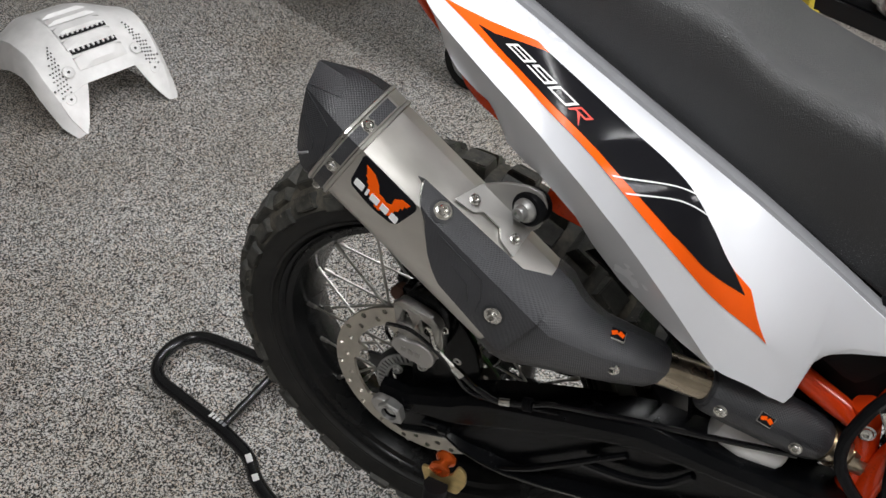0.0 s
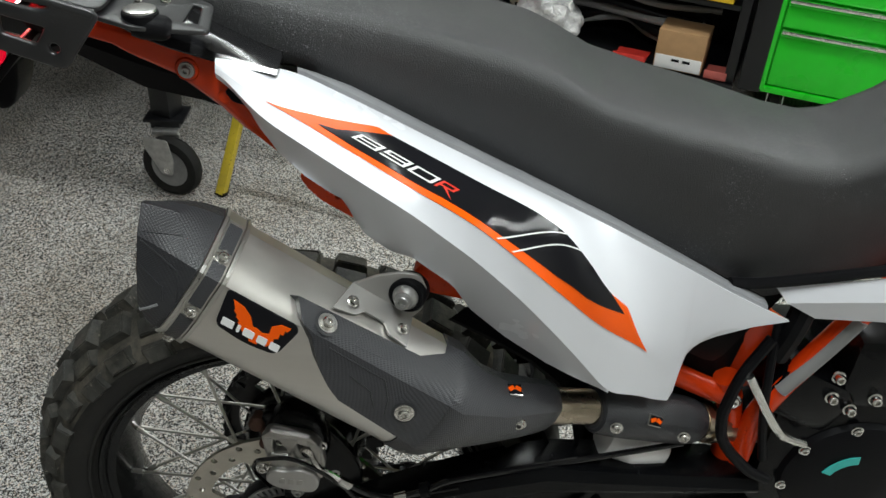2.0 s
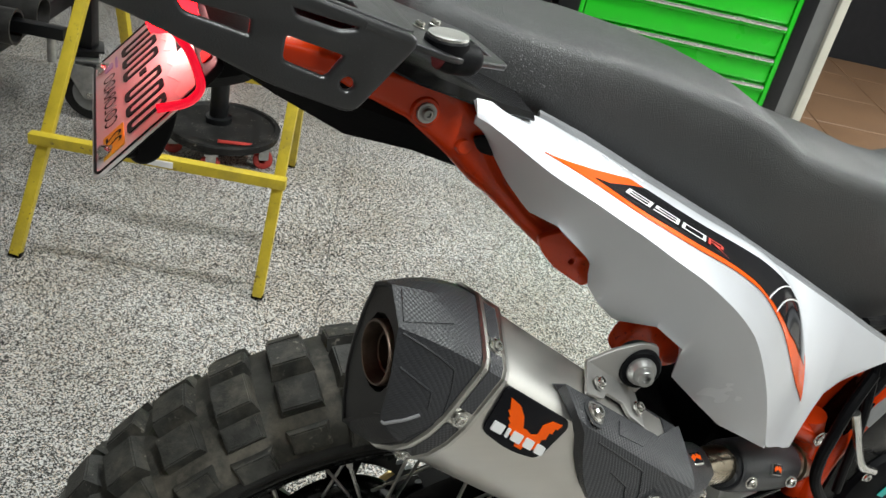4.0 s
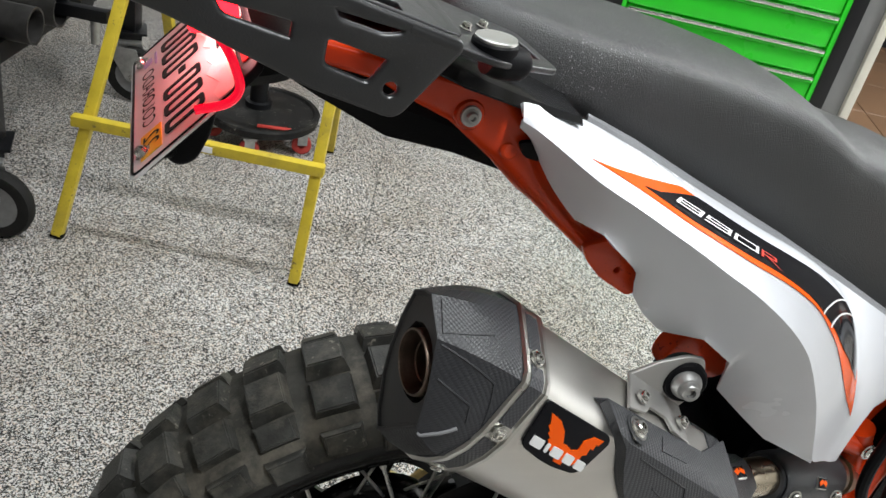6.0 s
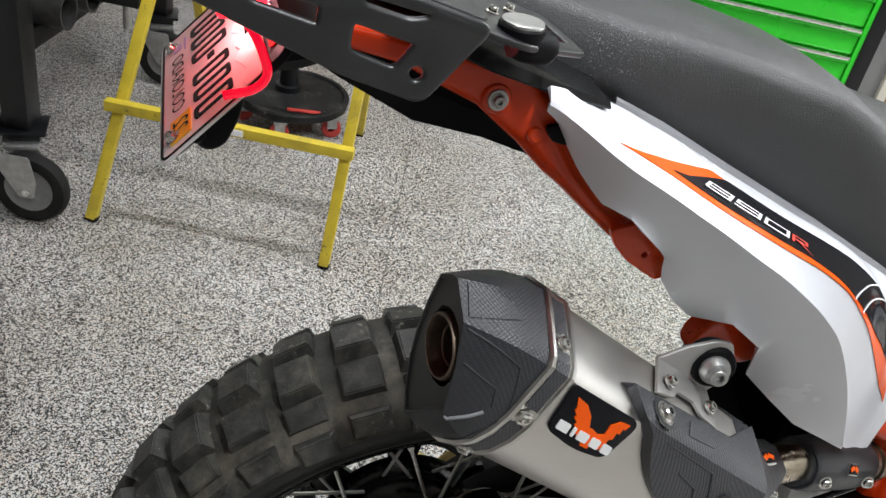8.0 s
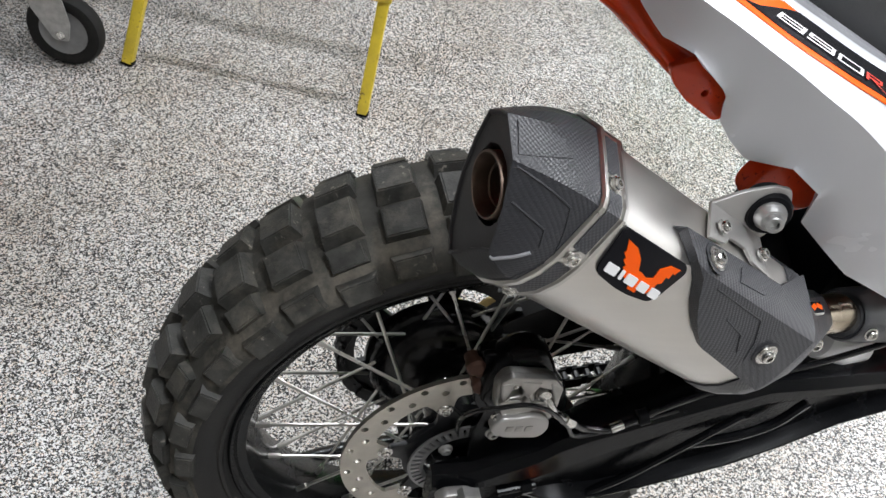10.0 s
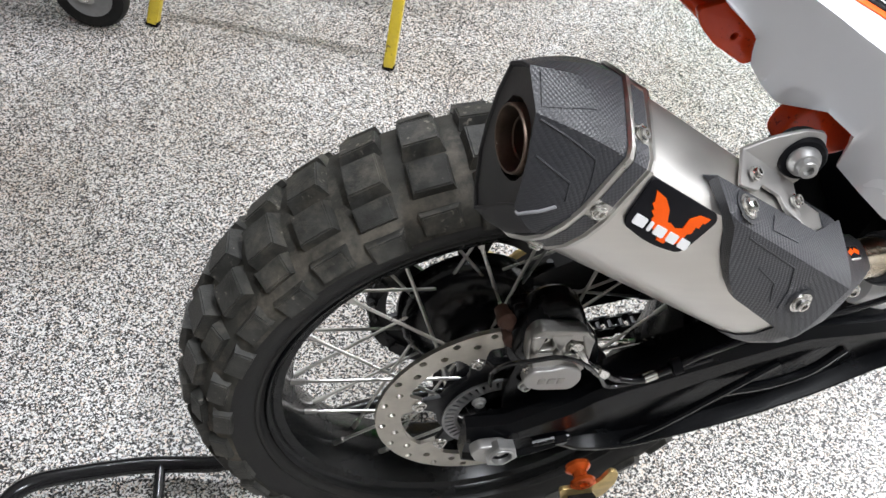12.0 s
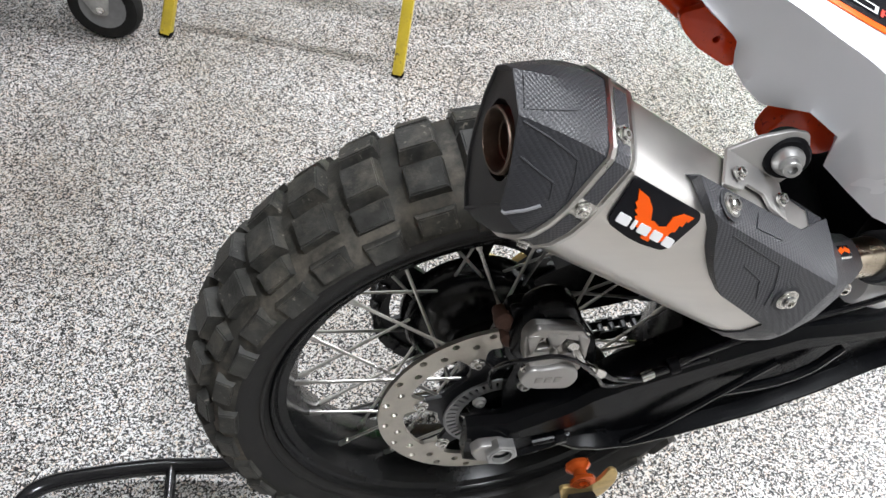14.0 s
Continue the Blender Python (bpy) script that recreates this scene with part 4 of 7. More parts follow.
    for s in (2.1, 5.75, 9.15):
        p, q = sec_at(SECTION, s), swell(sec_at(SECTION, s), 1.0)
        n = q - p
        out = muff(0, n.x, n.y) - muff(0, 0, 0)
        c = muff(-0.504, *swell(p, 0.0036))
        part("band_bolt", bolt(c, out, 0.0042, 0.0035), M_CHROME, strap)
        for e in (-0.45, 0.45):
            tip = [shield_at(-0.504, s + e * 0.95, 0.0034), shield_at(-0.5105, s + e * 0.3, 0.0034), shield_at(-0.4975, s + e * 0.3, 0.0034)]
            bm = bmesh.new()
            bm.faces.new([bm.verts.new(v) for v in tip])
            part("rivet_seat", thicken(bm, 0.0008), M_STEEL, strap)
    # badge on the side: black shield with an orange winged mark and white bars for its lettering
    q0, q1 = Vector((-0.1385, 0.7445)), Vector((-0.1435, 0.709))
    bo = muff(-0.454, q0.x, q0.y)
    ex = (muff(-0.4, q0.x, q0.y) - bo).normalized()
    ey = (bo - muff(-0.454, q1.x, q1.y)).normalized()
    nz = ex.cross(ey).normalized()
    zs = 1 if nz.y < 0 else -1
    face = plane_at(bo + nz * zs * 0.0016, ex, ey)
    shape = rounded([(-0.034, -0.0035), (0.0295, -0.0035), (0.034, -0.008), (0.0305, -0.034), (0.026, -0.0385), (0.008, -0.041), (-0.005, -0.041), (-0.0245, -0.0385), (-0.028, -0.0345)], 0.004)
    badge = part("badge", slab(shape, 0.002, face, 0.0005), M_BLACK_VINYL, can, "black shield badge with an orange winged mark")
    wing = [(-0.0262, -0.009), (-0.0153, -0.0105), (-0.0065, -0.0157), (0.0, -0.0235), (0.0032, -0.0229), (0.0095, -0.0246), (0.0145, -0.0223), (0.013, -0.0148), (0.0185, -0.009), (0.0275, -0.008), (0.0263, -0.0127), (0.0243, -0.0126), (0.025, -0.017), (0.0223, -0.0173), (0.0233, -0.0224), (0.0206, -0.0242), (0.0212, -0.0302), (0.0185, -0.0345), (0.0115, -0.0328), (0.0105, -0.0372), (0.0035, -0.0372), (0.0015, -0.0333), (-0.0062, -0.0318), (-0.0126, -0.0263), (-0.0121, -0.0245), (-0.0167, -0.0223), (-0.0166, -0.0203), (-0.0208, -0.0179), (-0.0207, -0.0159)]
    part("badge_mark", slab(wing, 0.0008, face @ Matrix.Translation((0, 0, 0.0014 * zs))), M_ORANGE_VINYL, badge)
    for x0, x1 in ((-0.0255, -0.0145), (-0.0115, -0.0085), (-0.0055, 0.0045), (0.0075, 0.0165), (0.0195, 0.0285)):
        bar = rounded([(x0, -0.0275), (x1, -0.0275), (x1 + 0.0012, -0.0345), (x0 + 0.0012, -0.0345)], 0.0012)
        part("badge_bar", slab(bar, 0.0008, face @ Matrix.Translation((0, 0, 0.0021 * zs))), M_WHITE_INK, badge)
    # heat shield on the can: a long tip along the upper facet, a drop down the side
    left = ((-0.434, 2.05), (-0.421, 3.65), (-0.397, 4.7), (-0.373, 5.7), (-0.356, 6.22), (-0.272, 6.75), (-0.268, 6.75))
    crest = ((-0.434, 2.0), (-0.312, 1.7), (-0.27, 0.35), (-0.268, 0.3))
    us = [-0.434, -0.4275, -0.421, -0.409, -0.397, -0.385, -0.373, -0.3645, -0.356, -0.34, -0.325, -0.312, -0.298, -0.284, -0.274, -0.269]
    rows = []
    for j in range(-1, len(us) + 1):
        u = us[min(max(j, 0), len(us) - 1)]
        s0 = float(np.interp(u, [c[0] for c in crest], [c[1] for c in crest]))
        s1 = float(np.interp(u, [c[0] for c in left], [c[1] for c in left]))
        m0, m1 = max(s0, min(3.0, s1 - 0.02)), min(4.0, s1 - 0.01)
        m1 = max(m1, m0 + 0.005)
        ss = [s0, s0 + (m0 - s0) * 0.34, s0 + (m0 - s0) * 0.67, m0, m1, m1 + (s1 - m1) * 0.3, m1 + (s1 - m1) * 0.6, m1 + (s1 - m1) * 0.8, s1]
        end = j < 0 or j == len(us)
        row = [shield_at(u - (0.006 if j < 0 else 0), s, (0.0005 if j < 0 else 0.003) if end else 0.0075) for s in ss]
        rows.append([shield_at(u, s0 - 0.04, 0.0005)] + row + [shield_at(u, s1 + 0.12, 0.0005)])
    shield = part("heat_shield", sheet(rows), M_SHIELD, bike, "carbon-look heat shield", 22)
    lifted = lambda u, s, grow=0.0: shield_at(u, s, 0.0075 + grow)
    plateau("shield_chevron", lifted, ((-0.37, 2.2), (-0.345, 2.42), (-0.342, 2.85), (-0.374, 3.0)), 0.0008, M_SHIELD, shield)
    for pts in (((-0.392, 4.2), (-0.334, 4.28), (-0.32, 4.9), (-0.314, 5.7)), ((-0.362, 4.75), (-0.338, 4.9), (-0.326, 5.6))):
        groove_line("shield_ridge", lifted, pts, 0.0008, M_SHIELD_PLAIN, shield)
    for u, q, r in ((-0.403, 2.65, (0.509, -0.344, 0.789)), (-0.301, 5.0, (0.07, -0.99, 0.1))):
        c = shield_at(u, q, 0.0078)
        part("bolt_recess", revolve([(0.0004, 0.0115), (0.0006, 0.0085)], c, r, 24), M_SHIELD_PLAIN, shield)
        part("shield_bolt", merge(bolt(c + Vector(r) * 0.001, r, 0.0055, 0.005), revolve([(-0.002, 0.009), (0.0014, 0.009), (0.0014, 0.006)], c, r, 20)), M_CHROME, shield)
    # front cone shield, pipe, second shield
    def blend_ring(centre, r, ahead):
        ahead = Vector(ahead).normalized()
        side = (MV - ahead * MV.dot(ahead)).normalized()
        up = ahead.cross(side)
        up = up if up.z > 0 else -up
        out = []
        for y, w in SECTION:
            d = Vector((SEC_MID.x - y, w - SEC_MID.y))
            d = d.normalized() * 0.45 + d / 0.056 * 0.55
            out.append(Vector(centre) + r * (d.x * side + d.y * up))
        return out

    rings = [ring_at(-0.285, 1.0, 0.0015), ring_at(-0.266, 1.0, 0.002), ring_at(-0.25, 0.9, 0.003), blend_ring((0.188, -0.093, 0.719), 0.0455, (0.82, 0.15, -0.55)), blend_ring((0.216, -0.079, 0.703), 0.0375, (0.78, 0.32, -0.54)), blend_ring((0.25, -0.06, 0.687), 0.0325, (0.77, 0.4, -0.45)), blend_ring((0.278, -0.044, 0.674), 0.0275, (0.77, 0.38, -0.42)), blend_ring((0.287, -0.039, 0.67), 0.0225, (0.78, 0.36, -0.4))]
    c1 = part("pipe_shield", sheet(rings, close_v=True, caps=True), M_SHIELD, bike, "matt black pipe heat shield", 20)
    part("shield_bolt", bolt((0.2505, -0.0945, 0.6995), (-0.2, -0.95, 0.0), 0.0055, 0.005), M_CHROME, c1)
    exhaust = [(0.26, -0.054, 0.683), (0.3, -0.036, 0.667), (0.345, -0.026, 0.657), (0.42, -0.008, 0.632), (0.5, 0.014, 0.598), (0.56, 0.03, 0.58)]
    part("exhaust_pipe", tube(exhaust, 0.0195, 18), M_PIPE, bike, "heat-tinted stainless exhaust pipe")
    c2 = part("pipe_shield", tube([(0.336, -0.03, 0.659), (0.342, -0.028, 0.657), (0.37, -0.022, 0.648), (0.41, -0.012, 0.634), (0.452, 0.0, 0.617), (0.466, 0.004, 0.611)], [0.0215, 0.0265, 0.0285, 0.029, 0.0275, 0.0235], 24), M_CARBON, bike, "matt black pipe heat shield", 30)
    for p in ((0.3605, -0.0535, 0.6555), (0.4425, -0.0345, 0.625)):
        part("shield_bolt", bolt(p, (-0.1, -0.97, 0.25), 0.0055, 0.005), M_CHROME, c2)
    for x, r in ((0.47, 0.0225), (0.481, 0.0245), (0.492, 0.0225)):
        c = Vector((x, 0.006 + (x - 0.47) * 0.28, 0.61 - (x - 0.47) * 0.4))
        part("pipe_clamp", tube([c, c + Vector((0.007, 0.002, -0.0028))], r, 20, bend=False), M_PIPE, bike)
    for p, out, owner in (((0.2433, -0.0797, 0.7292), (0.3, -0.3, 0.9), c1), ((0.4042, -0.0398, 0.6537), (0.3, -0.8, 0.5), c2)):
        n = Vector(out).normalized()
        side = Vector((0.82, 0.3, -0.48))
        side = (side - n * side.dot(n)).normalized()
        turn = axes(side, -n, side.cross(-n))
        p = Vector(p)
        part("shield_badge", block(p, (0.017, 0.004, 0.012), turn, 0.001), M_STEEL, owner)
        part("badge_field", block(p + turn @ Vector((0, -0.002, 0.0005)), (0.0155, 0.0015, 0.0105), turn, 0.0005), M_BLACK_VINYL, owner)
        for s in (-1, 1):
            part("badge_mark", block(p + turn @ Vector((s * 0.0036, -0.0027, 0.001)), (0.0066, 0.001, 0.0045), turn @ Matrix.Rotation(radians(s * 28), 3, "Y"), 0.0003), M_ORANGE_VINYL, owner)
    # hanger plate with its rubber mount
    flat = plane_at(muff(-0.36, -0.1, 0.7622), MU, (0.1866, 0.939, 0.289))
    outline = [(-0.401, -0.1148), (-0.3804, -0.1108), (-0.3733, -0.1033), (-0.352, -0.103), (-0.3445, -0.1113), (-0.3255, -0.1144), (-0.329, -0.084), (-0.3916, -0.0835)]
    hanger = part("hanger_plate", slab(rounded([(u + 0.36, (y + 0.1) / 0.939) for u, y in outline], 0.002), 0.003, flat, 0.0006), M_ALU, bike, "brushed aluminium hanger plate")
    side = plane_at(muff(-0.36, -0.0835, 0.766), MU, MW)
    part("hanger_web", slab(rounded([(-0.0316, 0.0), (0.031, 0.0), (0.0335, 0.014), (0.026, 0.034), (0.012, 0.044), (-0.002, 0.038), (-0.018, 0.022)], 0.004), 0.0035, side, 0.0008), M_ALU, hanger)
    for x, y, z in ((0.0895, -0.106, 0.8535), (0.1335, -0.106, 0.8245)):
        part("hanger_bolt", bolt((x, y, z), MW * 0.94 + MV * 0.34, 0.0043, 0.0045), M_CHROME, hanger)
    rc = Vector((0.134, -0.096, 0.851))
    part("rubber_mount", revolve([(-0.024, 0.012), (-0.024, 0.0155), (-0.021, 0.0175), (-0.006, 0.0172), (-0.0035, 0.0155), (-0.003, 0.009)], rc, (-0.25, -0.95, 0.12), 28), M_BLACK_PLASTIC, hanger, "round black rubber mount")
    part("mount_bolt", revolve([(-0.008, 0.012), (-0.002, 0.0118), (0.0, 0.0112), (0.004, 0.0088), (0.0045, 0.0073), (0.0092, 0.0066), (0.0098, 0.006), (0.0098, 0.0036), (0.006, 0.0034), (0.006, 0.0001)], rc, (-0.25, -0.95, 0.12), 28), M_GALV, hanger)


# the white side panel: its upper edge, its ridge and its lower edge, by x
TOP = [(-0.026, -0.036, 1.043), (0.0126, -0.0148, 1.0285), (0.037, -0.0105, 1.0215), (0.0595, -0.012, 1.0115), (0.084, -0.016, 1.002), (0.112, -0.0165, 0.9886), (0.141, -0.019, 0.975), (0.172, -0.021, 0.961), (0.205, -0.0235, 0.946), (0.235, -0.025, 0.9325), (0.277, -0.0245, 0.9116), (0.32, -0.024, 0.89), (0.362, -0.0255, 0.8685), (0.407, -0.0285, 0.8455), (0.447, -0.032, 0.8245), (0.515, -0.03, 0.79)]
DECAL_TOP = [(-0.026, -0.0368, 1.0405), (0.0126, -0.033, 1.0255), (0.037, -0.0325, 1.0172), (0.0595, -0.0335, 1.009), (0.084, -0.0385, 0.999), (0.1208, -0.0441, 0.9826), (0.1516, -0.0482, 0.968), (0.1787, -0.0539, 0.9562), (0.204, -0.062, 0.9468), (0.2354, -0.0659, 0.9327), (0.2593, -0.0664, 0.918), (0.2739, -0.0694, 0.9074), (0.29, -0.0717, 0.8896), (0.3124, -0.0675, 0.8586), (0.34, -0.055, 0.83), (0.3725, -0.046, 0.795), (0.41, -0.037, 0.778), (0.44, -0.035, 0.788), (0.515, -0.03, 0.79)]
DECAL_FOOT = [(-0.026, -0.0372, 1.0365), (0.0, -0.0535, 1.0258), (0.025, -0.0626, 1.0151), (0.055, -0.0704, 1.002), (0.0776, -0.077, 0.9908), (0.1018, -0.0825, 0.9792), (0.1226, -0.0916, 0.9712), (0.1444, -0.1005, 0.9625), (0.1672, -0.1082, 0.9547), (0.1963, -0.1134, 0.9384), (0.2119, -0.1122, 0.9243), (0.2384, -0.1082, 0.8989), (0.2679, -0.0982, 0.867), (0.31, -0.0824, 0.8206), (0.373, -0.0505, 0.7603), (0.4, -0.04, 0.722), (0.413, -0.036, 0.712), (0.421, -0.034, 0.75), (0.445, -0.0345, 0.777), (0.515, -0.03, 0.7898)]
RIDGE = [(-0.026, -0.0375, 1.033), (-0.008, -0.056, 1.0245), (0.0145, -0.074, 1.0115), (0.028, -0.08, 1.005), (0.046, -0.0885, 0.998), (0.069, -0.095, 0.986), (0.09, -0.102, 0.976), (0.117, -0.1065, 0.9605), (0.14, -0.113, 0.949), (0.17, -0.119, 0.929), (0.188, -0.1185, 0.9145), (0.206, -0.118, 0.898), (0.233, -0.1095, 0.867), (0.265, -0.099, 0.826), (0.2995, -0.0845, 0.7775), (0.34, -0.0655, 0.717), (0.375, -0.0495, 0.7), (0.395, -0.042, 0.688), (0.413, -0.035, 0.68), (0.4175, -0.032, 0.69), (0.419, -0.031, 0.715), (0.421, -0.031, 0.741), (0.428, -0.032, 0.757), (0.445, -0.033, 0.769), (0.48, -0.0325, 0.783), (0.515, -0.03, 0.7895)]
LOWER = [(-0.026, -0.038, 1.032), (-0.015, -0.034, 1.018), (-0.0055, -0.032, 1.003), (0.0055, -0.042, 0.9864), (0.0172, -0.0474, 0.974), (0.0228, -0.0532, 0.9685), (0.03, -0.0617, 0.968), (0.0386, -0.0715, 0.967), (0.048, -0.0745, 0.959), (0.069, -0.0715, 0.9414), (0.0796, -0.0635, 0.93), (0.085, -0.0565, 0.91), (0.0973, -0.063, 0.895), (0.1196, -0.06, 0.876), (0.1338, -0.072, 0.8803), (0.141, -0.0845, 0.8864), (0.1714, -0.087, 0.8648), (0.178, -0.08, 0.853), (0.195, -0.0634, 0.8157), (0.2294, -0.0663, 0.7866), (0.2733, -0.0606, 0.7502), (0.3009, -0.0659, 0.7379), (0.3327, -0.062, 0.7188), (0.34, -0.0652, 0.7165)]


def panel_at(x, v):
    """A place on the panel's upper face: v 0 at the top edge, 1/3 and 2/3 along the decal's edges, 1 at the ridge."""
    reach = max(0.0, min(0.016, (0.395 - x) * 0.8))  # the lines are drawn softly, but for the lobe
    spread = [x + reach * k / 3 for k in range(-3, 4)]
    a, b, c, d = [sum((at_x(line, q) * w for q, w in zip(spread, (1, 3, 5, 6, 5, 3, 1))), Vector()) / 24 for line in (TOP, DECAL_TOP, DECAL_FOOT, RIDGE)]
    if v >= 2 / 3:
        return c.lerp(d, v * 3 - 2)
    k = v * 1.5
    return a * (1 - k) * (1 - 2 * k) + b * 4 * k * (1 - k) + c * k * (2 * k - 1)


def panel_patch(name, upper, lower, material, owner, lift=0.0011, cols=60, label=""):
    """A thin sticker on the panel between two lines of (x, v)."""
    x0, x1 = max(upper[0][0], lower[0][0]), min(upper[-1][0], lower[-1][0])
    rows = []
    for i in range(cols + 1):
        x = x0 + (x1 - x0) * i / cols
        vu, vl = np.interp(x, [p[0] for p in upper], [p[1] for p in upper]), np.interp(x, [p[0] for p in lower], [p[1] for p in lower])
        rows.append([panel_at(x, float(vu + (vl - vu) * j / 8)) + Vector((-0.05, -0.8, 0.6)) * lift for j in range(9)])
    return part(name, thicken(sheet(rows), 0.0005), material, owner, label, 50)


def build_panel():
    xs = sorted([-0.026 + 0.541 * i / 110 for i in range(111)] + [0.1338, 0.141, 0.1714, 0.178, 0.1825, 0.195, 0.34, 0.395, 0.413, 0.4145, 0.416, 0.4175, 0.4185, 0.419, 0.42, 0.421, 0.4225, 0.4245, 0.428])
    up = sheet([[panel_at(x, j / 15) for j in range(16)] for x in xs])

    def under(x, f):
        """Lower face, smooth but for its very edge."""
        soft = sum((at_x(LOWER, min(max(x + 0.007 * k, -0.026), 0.34)) for k in range(-4, 5)), Vector()) / 9
        soft.x = x
        edge = at_x(LOWER, x)
        return panel_at(x, 1.0).lerp(soft.lerp(edge, f ** 4), f)

    low = sheet([[under(x, j / 14) for j in range(15)] for x in xs if x <= 0.34])
    bm = merge(up, low)
    bmesh.ops.remove_doubles(bm, verts=bm.verts, dist=0.0003)
    panel = part("side_panel", thicken(bm, 0.003), M_WHITE, bike, "glossy white side panel with orange and black decal", 18)
    strip = [[at_x(TOP, x) + Vector((0, dy * min(1, (x - 0.03) * 30), dz)) for dy, dz in ((0.001, -0.002), (0.003, 0.003), (0.009, 0.0045), (0.017, 0.003), (0.03, -0.006))] for x in (0.036, 0.05, 0.08, 0.112, 0.141, 0.172, 0.205, 0.235, 0.277, 0.32, 0.362, 0.407, 0.447, 0.49)]
    part("panel_edge_strip", sheet(strip), M_STRIP_GREY, panel, "satin grey edge strip")
    # decal: orange outline, black field
    o_up = [(0.018, 0.675), (0.064, 0.517), (0.09, 0.4), (0.106, 0.317), (0.118, 0.3335), (0.3, 0.3335), (0.324, 0.375), (0.344, 0.375), (0.374, 0.63)]
    o_lo = [(0.018, 0.68), (0.03, 0.667), (0.332, 0.667), (0.374, 0.635)]
    panel_patch("decal_border", o_up, o_lo, M_ORANGE_VINYL, panel, 0.0009, 80, "orange decal border")
    b_up = [(0.06, 0.606), (0.074, 0.565), (0.118, 0.333), (0.272, 0.323), (0.302, 0.333), (0.324, 0.375), (0.34, 0.44)]
    b_lo = [(0.06, 0.61), (0.092, 0.622), (0.21, 0.617), (0.266, 0.605), (0.296, 0.567), (0.318, 0.5), (0.34, 0.445)]
    panel_patch("decal_field", b_up, b_lo, M_BLACK_VINYL, panel, 0.0016, 80, "glossy black decal field")
    for (x0, v0), (x1, v1) in (((0.208, 0.65), (0.272, 0.322)), ((0.222, 0.655), (0.286, 0.328))):
        rows = [[panel_at(x0 + (x1 - x0) * k / 12 + e, v0 + (v1 - v0) * k / 12) + Vector((-0.05, -0.8, 0.6)) * 0.0024 for e in (0, 0.0016)] for k in range(13)]
        part("decal_line", thicken(sheet(rows), 0.0004), M_WHITE_INK, panel, "thin white line across the decal")
    # blocky slanted numerals, drawn stroke by stroke in a unit box
    def stroke(points, x0, wide, material):
        bm = bmesh.new()
        ring = []
        n = len(points)
        for i in range(n):
            for k in range(4):
                a = points[i][0] + (points[(i + 1) % n][0] - points[i][0]) * k / 4
                b = points[i][1] + (points[(i + 1) % n][1] - points[i][1]) * k / 4
                x = x0 + wide * a + 0.0085 * b
                v = 0.562 + 0.1 * (x - 0.086) - 0.076 * b
                ring.append(bm.verts.new(panel_at(x, v) + Vector((-0.05, -0.8, 0.6)) * 0.0027))
        bm.faces.new(ring)
        part("numeral", bm, material, panel)

    def bar(a0, b0, a1, b1):
        return [(a0, b0), (a1, b0), (a1, b1), (a0, b1)]

    numerals = [[bar(0, 0, 1, 0.16), bar(0, 0.84, 1, 1), bar(0.1, 0.42, 0.9, 0.58), bar(0, 0, 0.13, 1), bar(0.87, 0, 1, 1)], [bar(0, 0, 1, 0.16), bar(0, 0.84, 1, 1), bar(0.1, 0.42, 0.9, 0.58), bar(0, 0.42, 0.13, 1), bar(0.87, 0, 1, 1)], [bar(0, 0, 1, 0.16), bar(0, 0.84, 1, 1), bar(0, 0, 0.13, 1), bar(0.87, 0, 1, 1)]]
    for k, glyph in enumerate(numerals):
        for points in glyph:
            stroke(points, 0.086 + 0.0232 * k, 0.0205, M_WHITE_INK)
    for points in (bar(0, 0, 0.16, 1), [(0.0, 0.84), (1.0, 0.84), (1.0, 1.0), (0.0, 1.0)], [(0.16, 0.36), (0.95, 0.36), (0.95, 0.52), (0.16, 0.52)], [(0.84, 0.4), (1, 0.4), (1, 1), (0.84, 1)], [(0.3, 0.4), (0.55, 0.4), (1.35, -0.45), (1.2, -0.35)]):
        stroke(points, 0.155, 0.0135, M_RED_INK)
    return panel


